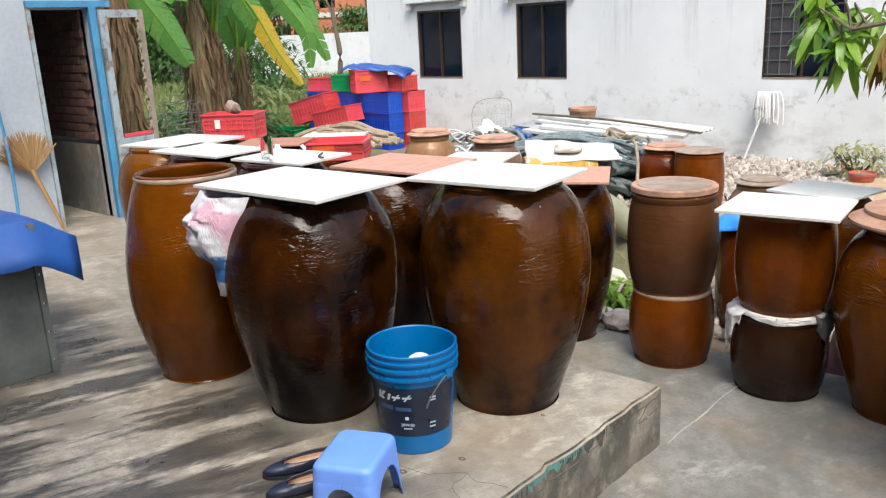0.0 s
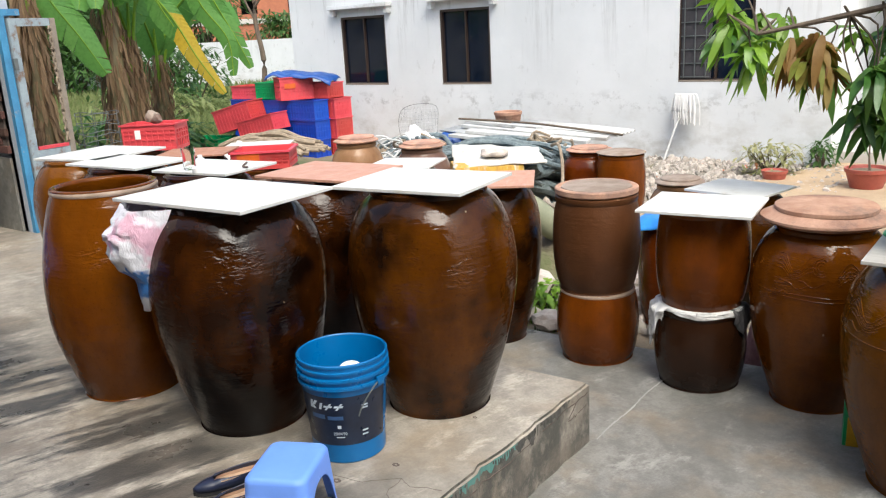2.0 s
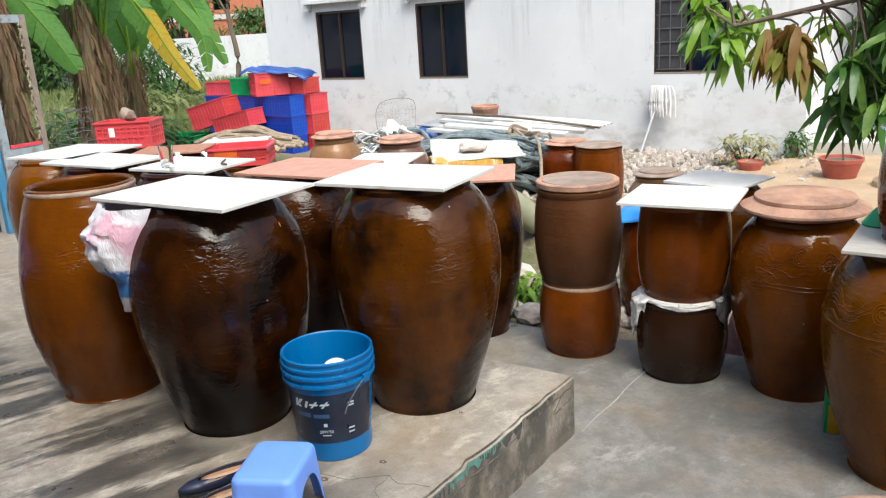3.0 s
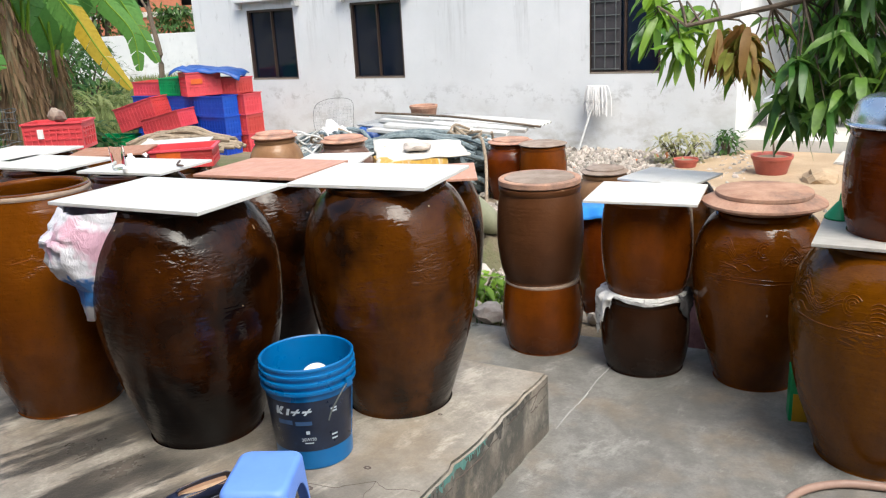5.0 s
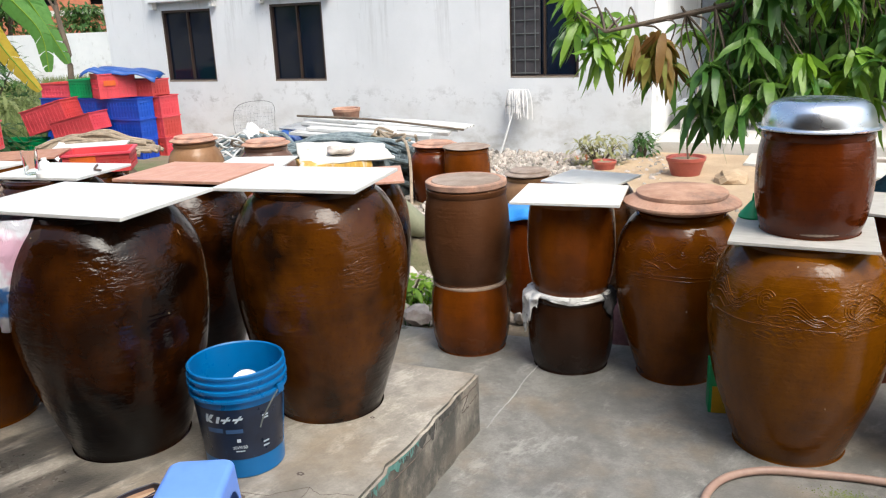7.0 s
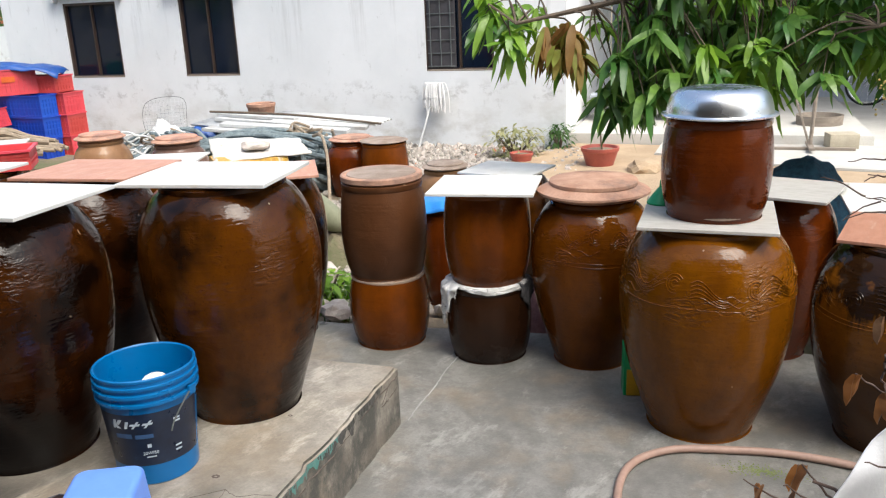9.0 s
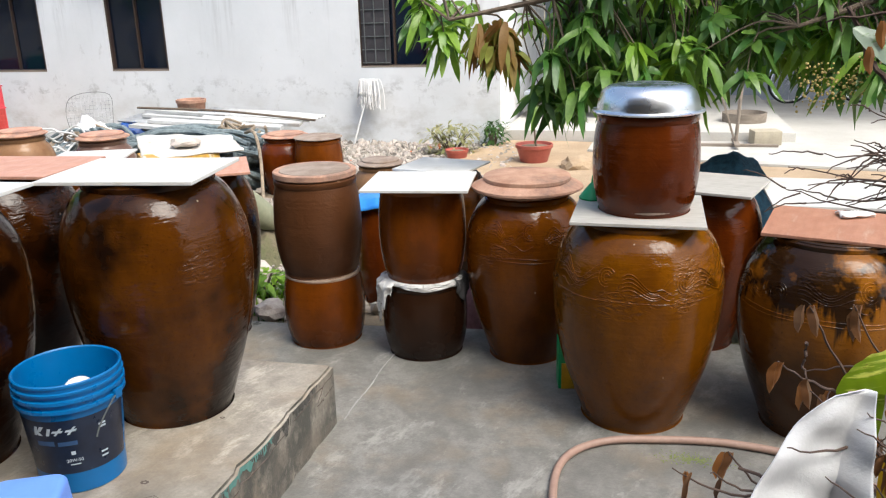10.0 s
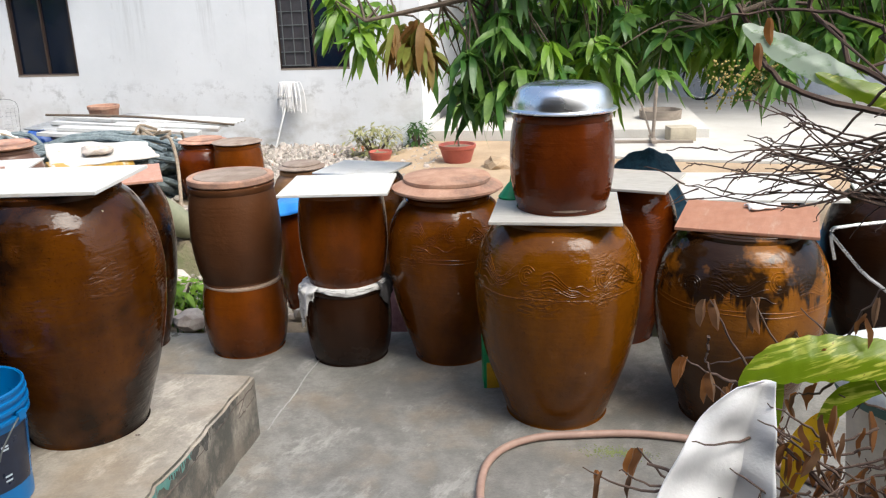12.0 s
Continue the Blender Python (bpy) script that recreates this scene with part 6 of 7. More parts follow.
def cage():
    e = thing("wire_cage", "bent thin wire cage panel standing on the heap", "cage", (-6.94, 7.58, 0.36), 35, rx=-12)
    rim = [(-0.24, 0, 0), (-0.26, 0, 0.2), (-0.2, 0, 0.36), (0.0, 0.01, 0.42), (0.24, 0, 0.38), (0.25, 0, 0.15), (0.24, 0, 0)]
    part("rim", tube(rim, 0.0035, 6, 4), RUST_IRON, e)
    for i in range(11):
        part("wire", tube([(-0.22 + 0.044 * i, 0, 0), (-0.22 + 0.044 * i, 0, 0.385)], 0.0015, 4, 0), STEEL, e)
    for i in range(8):
        part("wire", tube([(-0.25, 0.003, 0.04 + 0.045 * i), (0.245, 0.003, 0.04 + 0.045 * i)], 0.0015, 4, 0), STEEL, e)


cage()
mound("plastic_sheet", "crumpled pale plastic sheet on the net heap", (-6.45, 6.95, 0.36), (0.32, 0.22), 0.2, WHITE_CLOTH, 33, 0.7, "sheet", 26)
mound("plastic_sheet", "crumpled blue plastic sheet on the net heap", (-6.05, 7.05, 0.36), (0.22, 0.18), 0.16, TARP, 34, 0.6, "sheet", 20)
rope_coils("loose pale ropes thrown over the planks", (-4.55, 6.85, 0.42), (0.3, 0.16, 0.08), 5, 0.014, ROPE, 36)
rope_coils("loose pale ropes hanging beside a jar", (-6.35, 6.3, 0.08), (0.28, 0.2, 0.4), 10, 0.012, SHEET, 37)
mound("old_netting", "grey netting under a wire cage", (-7.0, 7.6, 0), (0.55, 0.5), 0.42, NET, 15, 0.3)

sack = thing("checked_bundle", "yellow checked plastic bundle under a board", "bundle", (-4.62, 5.72, -0.06), 42)
YCHECK = mat("yellow_checked_plastic", (0.62, 0.4, 0.06), (0.5, 0.26, 0.05), scale=14, stretch=(3, 3, 0.4), rough=0.5, bump=0.3, stain=(0.7, 0.62, 0.5), stain_scale=6)
part("wrap", boxed((0.66, 0.5, 0.5), (0, 0, 0.25), 0.05), YCHECK, sack)
part("fold", boxed((0.6, 0.03, 0.3), (0.02, -0.26, 0.22), 0.012), YCHECK, sack)
def warped_board():
    bm, n, m = bmesh.new(), 22, 16
    g = []
    for i in range(n + 1):
        u = i / n
        row = []
        for j in range(m + 1):
            v = j / m
            edge = 0.03 * noise.noise((u * 6, v * 6, 2)) * (1 if i in (0, n) or j in (0, m) else 0.2)
            z = 0.09 * max(0.0, v - 0.55) * (1.3 - u) * 2 - 0.05 * max(0.0, 0.3 - u) + 0.012 * noise.noise((u * 4, v * 4, 7))
            row.append(bm.verts.new((-0.43 + 0.86 * u + edge, -0.32 + 0.64 * v + edge, z)))
        g.append(row)
    for a, b in zip(g, g[1:]):
        for j in range(m):
            bm.faces.new((a[j], b[j], b[j + 1], a[j + 1]))
    ob = part("warped_board", bm, mat("peeling_white_board", (0.68, 0.67, 0.63), (0.58, 0.55, 0.5), scale=4, rough=0.7, bump=0.3, stain=(0.42, 0.2, 0.1), stain_scale=3, stain_at=(0.6, 0.68)))
    ob.matrix_basis = pose(-4.58, 5.86, 0.46, 2, 0, 38)
    ob.modifiers.new("thickness", "SOLIDIFY").thickness = 0.014
    return tagged(ob, "white peeling warped board laid on a bundle", "board")


warped_board()


def rock(label, at, r, seed, material=STONE, squash=0.6, name="stone", group="loose stones"):
    bm = bmesh.new()
    bmesh.ops.create_icosphere(bm, subdivisions=2, radius=r)
    for v in bm.verts:
        v.co *= 1 + 0.45 * noise.noise(v.co / r * 1.3 + Vector((seed, seed * 2, 0)))
        v.co.z *= squash
    ob = part(name, bm, material, smooth=False)
    ob.matrix_basis = pose(at[0], at[1], at[2] + r * squash * 0.75, 0, 0, seed * 40)
    return tagged(ob, label, "stone", group)


rock("flat stone weighing down a board", (-4.62, 5.86, 0.465), 0.14, 2, squash=0.35)
rock("grey stone resting on a red crate", (-6.98, 3.76, 0.98), 0.075, 3, CLAY_GREY, squash=0.9)
rock("broken pale stone beside the slab", (-2.52, 3.22, -0.02), 0.09, 5)
rock("grey stone beside the slab", (-2.72, 3.35, -0.05), 0.07, 6)
rock("yellowish stone on the sandy soil", (-1.22, 7.6, 0.0), 0.17, 7, SAND, 0.45)
rock("mossy round stone behind the slab", (-2.9, 3.75, -0.05), 0.14, 8, squash=0.7)

# rubble: the nearest pieces singly, the rest joined
rnd = random.Random(31)
for i in range(70):
    x, y = rnd.uniform(-2.95, -2.25), rnd.uniform(3.15, 4.6)
    rock("small broken rubble piece behind the slab", (x, y, -0.07), rnd.uniform(0.02, 0.055), i * 0.7, name="rubble")


def rubble(name, label, x0, x1, y0, y1, n, r0, r1, seed, material=STONE):
    rnd = random.Random(seed)
    verts, faces = [], []
    base = bmesh.new()
    bmesh.ops.create_icosphere(base, subdivisions=1, radius=1)
    bv, bf = [v.co.copy() for v in base.verts], [[v.index for v in f.verts] for f in base.faces]
    base.free()
    for i in range(n):
        r, k = rnd.uniform(r0, r1), len(verts)
        c = Vector((rnd.uniform(x0, x1), rnd.uniform(y0, y1), -0.05 + rnd.uniform(0, 0.04)))
        rot = Euler((rnd.uniform(0, 6), rnd.uniform(0, 6), rnd.uniform(0, 6))).to_matrix()
        s = Vector((rnd.uniform(0.6, 1.3), rnd.uniform(0.5, 1.1), rnd.uniform(0.3, 0.7)))
        for v in bv:
            verts.append(c + rot @ Vector((v.x * s.x, v.y * s.y, v.z * s.z)) * r * rnd.uniform(0.75, 1.2))
        faces += [[a + k for a in f] for f in bf]
    me = bpy.data.meshes.new(name)
    me.from_pydata(verts, [], faces)
    me.materials.append(material)
    return tagged(new(name, me), label, "rubble", "", "stuff")


rubble("rubble", "broken brick and stone rubble along the wall", -4.9, -1.9, 6.9, 9.1, 4200, 0.012, 0.06, 1)
rubble("rubble", "pale rubble and shells behind the jars", -3.3, -0.6, 3.4, 6.5, 1500, 0.015, 0.05, 2)
rubble("rubble", "stones along the heap foot", -7.5, -3.2, 5.4, 7.0, 700, 0.02, 0.07, 3)
BRICKBIT = mat("orange_brick_bit", (0.5, 0.16, 0.07), (0.4, 0.13, 0.06), scale=10, rough=0.9, bump=0.4, island=0.2)
rubble("brick_bits", "orange broken brick bits", -1.95, -1.4, 4.7, 5.6, 60, 0.04, 0.09, 4, BRICKBIT)
rubble("brick_bits", "scattered orange brick bits in the rubble", -4.6, -2.0, 7.2, 8.9, 55, 0.02, 0.05, 6, BRICKBIT)

fl = thing("net_float", "grey green torpedo shaped net float", "float", (-3.12, 4.2, 0.36), 40, rx=0, ry=-48)
part("body", lathe([(0, -0.26), (0.03, -0.25), (0.085, -0.16), (0.1, 0.0), (0.085, 0.16), (0.03, 0.25), (0, 0.26)], 24, 0, 0, 3), mat("faded_green_plastic", (0.3, 0.3, 0.2), (0.22, 0.23, 0.15), scale=6, rough=0.5), fl)
mound("soil_heap", "low mound of stony soil under a float", (-3.2, 4.35, 0), (0.4, 0.4), 0.24, DIRT, 18, 0.4)
part_rope = part("rope", tube([(-4.35, 6.5, 0.5), (-4.1, 6.2, 0.55), (-3.95, 6.0, 0.35), (-3.75, 5.6, 0.0), (-3.4, 5.0, -0.03)], 0.016, 7), ROPE)
tagged(part_rope, "pale rope trailing from the heap", "rope")


# pot at the wall, mop, plants
wp = thing("clay_pot", "upturned terracotta pot beside the wall", "pot", (-6.15, 8.5, 0.4), 0)
part("body", lathe([(0, 0), (0.15, 0), (0.155, 0.01), (0.175, 0.15), (0.185, 0.16), (0.188, 0.195), (0.178, 0.2), (0.165, 0.195), (0.14, 0.02), (0, 0.02)], 32), TERRACOTTA, wp)
blk = part("concrete_block", boxed((0.5, 0.45, 0.47), (0, 0, 0.235), 0.015), YARD)
blk.matrix_basis = pose(-6.15, 8.5, -0.07, 0, 0, 10)
tagged(blk, "grey concrete block under a clay pot", "block")


def mop():
    e = thing("string_mop", "white string mop leaning head up on the wall", "mop", (-4.12, 8.78, -0.05))
    part("handle", tube([(0, 0, 0.0), (0.16, 0.28, 0.76)], 0.013, 8, 0), SHEET, e, "white handle")
    part("clamp", boxed((0.12, 0.04, 0.05), (0.165, 0.285, 0.77), 0.008), SHEET, e)
    rnd = random.Random(3)
    for i in range(130):
        a = rnd.uniform(0, 6.28)
        o = Vector((0.165 + rnd.uniform(-0.07, 0.07), 0.27, 0.8))
        r = rnd.uniform(0.06, 0.13)
        part("strand", tube([o, o + Vector((math.cos(a) * r * 0.6, -abs(math.sin(a)) * r * 0.5, 0.035)), o + Vector((math.cos(a) * r, -abs(math.sin(a)) * r * 0.7, -0.12)), o + Vector((math.cos(a) * r * 1.05, -abs(math.sin(a)) * r * 0.7, -rnd.uniform(0.15, 0.34)))], 0.007, 5, 3), WHITE_CLOTH, e)


mop()
bush("low bush with yellowish variegated leaves by the wall", (-2.75, 8.4, -0.06), (0.46, 0.28, 0.38), 360, 0.085, leafy("variegated_leaf", (0.3, 0.32, 0.13), (0.5, 0.47, 0.26)), 41, "potted_bush", 0.45)
bush("small green weed tuft at the wall corner", (-2.35, 8.95, -0.06), (0.2, 0.15, 0.35), 150, 0.1, BUSH, 42, "weed_tuft")


def flower_pot(at, r, h, label):
    e = thing("flower_pot", label, "flower pot", at)
    part("pot", lathe([(0, 0), (r * 0.7, 0), (r * 0.72, 0.01), (r * 0.95, h * 0.8), (r, h * 0.82), (r * 1.02, h), (r * 0.93, h), (r * 0.88, h * 0.86), (0, h * 0.84)], 32), mat("red_clay_glaze", (0.42, 0.1, 0.07), (0.33, 0.08, 0.06), scale=8, rough=0.5), e)
    part("soil", lathe([(0, h * 0.87), (r * 0.5, h * 0.88), (r * 0.9, h * 0.85)], 20, 0.05, 1), DIRT, e)
    return e


fp = flower_pot((-1.71, 7.9, 0.0), 0.2, 0.2, "red glazed flower pot with a thin stem")
part("stem", tube([(0.02, 0, 0.17), (0.0, 0.02, 0.4), (0.05, 0.0, 0.75)], 0.012, 6, 4, taper=0.006), BARK, fp)
bm = bmesh.new()
whorl(bm, (0.05, 0, 0.72), 9, 0.22, 0.06, random.Random(2))
tagged(part("leaves", bm, MANGO, fp), kind="stuff")
flower_pot((-2.6, 8.05, -0.05), 0.13, 0.15, "red clay flower pot beside the bush")

# porch: table with grey laundry, far courtyard things
tb_ = thing("porch_bench", "pale blue tiled porch bench", "bench", (-1.55, 10.6, 0.14))
part("top", boxed((1.3, 0.6, 0.06), (0, 0, 0.33), 0.01), BLUEWASH, tb_)
for sx in (-0.55, 0.55):
    part("support", boxed((0.1, 0.5, 0.3), (sx, 0, 0.15), 0.005), PALE, tb_)
ch = thing("plastic_chair", "grey plastic chair on the porch", "chair", (-1.75, 11.2, 0.14), 160)
CHGREY = mat("grey_chair_plastic", (0.2, 0.22, 0.25), rough=0.5)
part("seat", boxed((0.44, 0.42, 0.03), (0, 0, 0.42), 0.01), CHGREY, ch)
part("backrest", boxed((0.44, 0.03, 0.42), (0, 0.2, 0.65), 0.012), CHGREY, ch)
for sx in (-1, 1):
    for sy in (-1, 1):
        part("leg", tube([(sx * 0.19, sy * 0.18, 0.41), (sx * 0.22, sy * 0.21, 0)], 0.018, 6, 0), CHGREY, ch)

st = thing("drying_stand", "thin wooden stand on the pale courtyard", "stand", (0.42, 8.9, 0.035))
part("foot", boxed((0.9, 0.06, 0.03), (0, 0, 0.015), 0.004), WOOD, st)
part("foot", boxed((0.06, 0.5, 0.028), (0, 0, 0.046), 0.004), WOOD, st)
part("post", tube([(0, 0, 0.05), (0.02, 0, 0.7), (0.05, 0, 1.4)], 0.02, 8, 4), WOOD, st)
part("brace", tube([(-0.02, 0, 0.08), (-0.18, 0.1, 0.55), (-0.32, 0.1, 0.8)], 0.012, 6, 4), WOOD, st)
bs = thing("wicker_basket", "round wicker basket on the courtyard", "basket", (0.62, 10.2, 0.035))
part("body", lathe([(0, 0), (0.3, 0), (0.32, 0.02), (0.33, 0.05), (0.26, 0.06), (0.27, 0.22), (0.25, 0.22), (0.24, 0.08), (0, 0.07)], 28), WOOD, bs)
bc = thing("wooden_box", "small pale wooden box on the courtyard", "box", (0.75, 9.1, 0.035), 10)
part("body", boxed((0.3, 0.24, 0.16), (0, 0, 0.08), 0.008), mat("pale_box_wood", (0.5, 0.44, 0.33), rough=0.8), bc)


def bicycle():
    e = thing("bicycle", "dark bicycle parked before the far shed", "bicycle", (2.05, 13.1, 0.035), 8)
    for x in (-0.52, 0.52):
        ring = [(x + 0.32 * math.cos(a * math.pi / 12), 0, 0.33 + 0.32 * math.sin(a * math.pi / 12)) for a in range(25)]
        wh = part("tyre", tube(ring, 0.018, 6, 2), BLACK, e)
        ring2 = [(x + 0.29 * math.cos(a * math.pi / 12), 0, 0.33 + 0.29 * math.sin(a * math.pi / 12)) for a in range(25)]
        part("rim", tube(ring2, 0.01, 6, 2), STEEL, wh)
        for a in range(12):
            part("spoke", tube([(x, 0, 0.33), (x + 0.28 * math.cos(a * math.pi / 6), 0, 0.33 + 0.28 * math.sin(a * math.pi / 6))], 0.0025, 4, 0), STEEL, wh)
    for p0, p1 in (((-0.52, 0, 0.33), (-0.15, 0, 0.75)), ((-0.15, 0, 0.75), (0.4, 0, 0.72)), ((0.0, 0, 0.3), (0.4, 0, 0.7)), ((-0.17, 0, 0.85), (0.0, 0, 0.3)), ((-0.52, 0, 0.33), (0.0, 0, 0.3)), ((0.52, 0, 0.33), (0.38, 0, 0.95))):
        part("tube", tube([p0, p1], 0.016, 6, 0), RUST_IRON, e)
    part("saddle", boxed((0.24, 0.14, 0.05), (-0.18, 0, 0.88), 0.02), BLACK, e)
    part("mudguard", tube([(-0.52 + 0.36 * math.cos(a), 0, 0.33 + 0.36 * math.sin(a)) for a in (0.4, 1.0, 1.6, 2.2, 2.8)], 0.016, 6, 4), STEEL, e)


bicycle()
fs = wall_mesh(2.2, 12, 0, 3.0, 0.15, [(2.6, 7.5, 0.0, 2.3)])
f1 = part("far_shed_wall", fs, BLUEWASH, smooth=False)
f1.location = (0, 14.4, 0)
setting(f1, "front of a far open shed")
f2 = bmesh.new()
for s_, a_ in (((10, 0.15, 3), (7, 18, 1.5)), ((0.15, 3.5, 3), (2.2, 16.3, 1.5)), ((10, 4, 0.1), (7, 16.3, 3.05))):
    box(f2, s_, a_)
setting(part("far_shed_back", f2, RUST_IRON, smooth=False), "dark inside of the far shed")

# blue net heap on the right, between the far jars
mound("fishing_net", "heap of dark blue teal fishing net behind jars", (-0.02, 4.5, -0.05), (0.5, 0.6), 0.8, mat("blue_net", (0.035, 0.12, 0.19), (0.018, 0.06, 0.1), scale=30, rough=0.9, bump=1.0, fine=140, bump_distance=0.02), 21, 0.12)
mound("fishing_net", "low blue net spread between jars", (0.6, 4.1, -0.05), (0.75, 0.5), 0.45, mat("blue_net_light", (0.03, 0.14, 0.28), (0.02, 0.08, 0.16), scale=30, rough=0.9, bump=1.0, fine=140, bump_distance=0.02), 22, 0.2)


# ---- small things on and between the jars ----
def drape(name, label, category, at, f, nx, ny, material, thick=0.004, rz=0.0):
    bm = bmesh.new()
    g = [[bm.verts.new(f(-1 + 2 * i / nx, -1 + 2 * j / ny)) for j in range(ny + 1)] for i in range(nx + 1)]
    for i in range(nx):
        for j in range(ny):
            bm.faces.new((g[i][j], g[i + 1][j], g[i + 1][j + 1], g[i][j + 1]))
    ob = part(name, bm, material)
    ob.matrix_basis = pose(*at, 0, 0, rz)
    ob.modifiers.new("thickness", "SOLIDIFY").thickness = thick
    return tagged(ob, label, category)


def rag():
    """A rag pinched between two pots: a thin pale edge, a tattered end and a dark wrung end."""
    e = thing("rag", "white rag with a tattered end and a sooty end between pots", "rag", (-1.525, 2.93, 0.386))
    r0 = 0.19

    def hang(name, a0, a1, drop, out, material, label, seed):
        bm, n, m = bmesh.new(), 44, 9
        g = []
        for i in range(n + 1):
            u = i / n
            a = radians(a0 + (a1 - a0) * u)
            col = [bm.verts.new((0.12 * math.cos(a), 0.12 * math.sin(a), 0.003))]
            for k in range(m + 1):
                v = k / m
                fold = noise.noise((u * 9 + seed, v * 1.5, seed))
                r = r0 + 0.004 + min(1, v * 4) * (out * (0.8 + 0.9 * fold)) + 0.006 * noise.noise((u * 25, v * 5, seed))
                aw = a + 0.05 * noise.noise((u * 5, v * 3, seed + 4)) * v
                col.append(bm.verts.new((r * math.cos(aw), r * math.sin(aw), 0.004 - drop(u) * v)))
            g.append(col)
        for p, q in zip(g, g[1:]):
            for k in range(m + 1):
                bm.faces.new((p[k], q[k], q[k + 1], p[k + 1]))
        ob = part(name, bm, material, e, label)
        ob.modifiers.new("thickness", "SOLIDIFY").thickness = 0.003
    pale = mat("rag_cloth", (0.72, 0.71, 0.7), (0.6, 0.59, 0.57), scale=7, rough=0.95, bump=0.4, fine=180, stain=(0.16, 0.15, 0.145), stain_scale=13, stain_at=(0.55, 0.63))
    soot = mat("sooty_cloth", (0.09, 0.085, 0.088), (0.05, 0.048, 0.05), scale=14, rough=0.95, bump=0.6, fine=120, stain=(0.3, 0.29, 0.29), stain_scale=18, stain_at=(0.62, 0.7))
    hang("edge", -172, 0, lambda u: 0.012 + 0.022 * u + 0.006 * math.sin(u * 14), 0.003, pale, "", 1)
    hang("tattered_end", -182, -118, lambda u: 0.055 + 0.13 * max(0.0, noise.noise((u * 9, 2.3, 0)) * 1.9 + 0.3) * (1.15 - 0.4 * u), 0.036, pale, "tattered dirty white end", 5)
    hang("sooty_end", -26, 22, lambda u: 0.04 + 0.105 * (1 - abs(2 * u - 0.9) ** 1.2), 0.018, soot, "dark sooty end", 9)


rag()


def bag_blob(at):
    """A thin bag stuffed under the tile: it bellies out of the jar's shoulder and runs to a point below."""
    bm, n, m, g = bmesh.new(), 40, 44, []
    for j in range(m + 1):
        v = j / m
        z = 1.118 - 0.39 * v
        wide = radians(33 * (1 - v) ** 0.55 + 3)
        hz = (z - P) / 0.858
        wall = 0.325 * (0.995 - 0.9 * max(0.0, hz - 0.72) ** 1.6 * 2.2)
        row = []
        for i in range(n + 1):
            u = -1 + 2 * i / n
            a = radians(-131) + wide * u + 0.05 * v
            q = Vector((math.cos(a) * 3, math.sin(a) * 3, z * 9))
            crumple = 1 + 0.22 * noise.noise(q * 1.3) + 0.16 * noise.noise(q * 3.1) + 0.08 * noise.noise(q * 7)
            belly = (0.04 + 0.12 * math.sin(math.pi * min(1, v * 1.1 + 0.25)) ** 0.8 * (1 - v) ** 0.25) * crumple
            r = wall + belly * max(0.0, 1 - u * u) ** 0.5 - 0.012
            row.append(bm.verts.new(Vector((-2.66 + r * math.cos(a), 1.21 + r * math.sin(a), z + 0.012 * noise.noise(q * 2))) - Vector(at)))
        g.append(row)
    for p, q in zip(g, g[1:]):
        for i in range(n):
            bm.faces.new((p[i], p[i + 1], q[i + 1], q[i]))
    return bm


def bag_material():
    m, n, l, p = nodes_of("striped_plastic_bag")
    co = n.new("ShaderNodeTexCoord").outputs["Object"]
    sep = n.new("ShaderNodeSeparateXYZ")
    l.new(co, sep.inputs[0])
    wob = tex_noise(n, l, co, 9, 3)
    zz = arith(n, l, "ADD", sep.outputs[2], arith(n, l, "MULTIPLY", wob, 0.12))
    col = blend(n, l, ranged(n, l, tex_noise(n, l, co, 7, 3), 0.5, 0.6), (0.74, 0.73, 0.78), (0.66, 0.4, 0.5))
    blue = arith(n, l, "MULTIPLY", ranged(n, l, zz, -0.02, -0.03), ranged(n, l, zz, -0.135, -0.12))
    blue = arith(n, l, "MULTIPLY", blue, ranged(n, l, tex_noise(n, l, co, 12, 3), 0.38, 0.45))
    col = blend(n, l, blue, col, (0.05, 0.2, 0.55))
    l.new(col, p.inputs["Base Color"])
    p.inputs["Roughness"].default_value = 0.35
    bp = n.new("ShaderNodeBump")
    bp.inputs["Strength"].default_value, bp.inputs["Distance"].default_value = 0.7, 0.01
    l.new(tex_noise(n, l, co, 28, 4, (1, 1, 0.6), 0.6, 1.5), bp.inputs["Height"])
    l.new(bp.outputs[0], p.inputs["Normal"])
    return m


BAG_AT = (-2.9, 0.99, 0.985)
bag = part("plastic_bag", bag_blob(BAG_AT), bag_material())
bag.matrix_basis = pose(*BAG_AT)
tagged(bag, "white pink and blue plastic bag stuffed under a tile", "bag")

gl = thing("drinking_glass", "empty clear drinking glass on a tile", "glass", (-3.6, 1.72, P + 0.8155))
part("body", lathe([(0, 0), (0.026, 0), (0.028, 0.003), (0.034, 0.105), (0.032, 0.105), (0.026, 0.008), (0, 0.008)], 28), CLEAR, gl)
bt = thing("small_bottle", "small white plastic bottle on a tile", "bottle", (-3.54, 1.74, P + 0.8155))
part("body", lathe([(0, 0), (0.022, 0), (0.023, 0.004), (0.023, 0.045), (0.018, 0.055), (0, 0.056)], 24), WHITE_CLOTH, bt)
part("cap", lathe([(0, 0.055), (0.012, 0.055), (0.012, 0.07), (0, 0.072)], 16), WHITE_CLOTH, bt)
b2_ = thing("small_bottle", "small white jar lid beside a glass", "lid", (-3.5, 1.69, P + 0.8155))
part("body", lathe([(0, 0), (0.026, 0), (0.026, 0.018), (0.02, 0.022), (0, 0.022)], 20), WHITE_CLOTH, b2_)
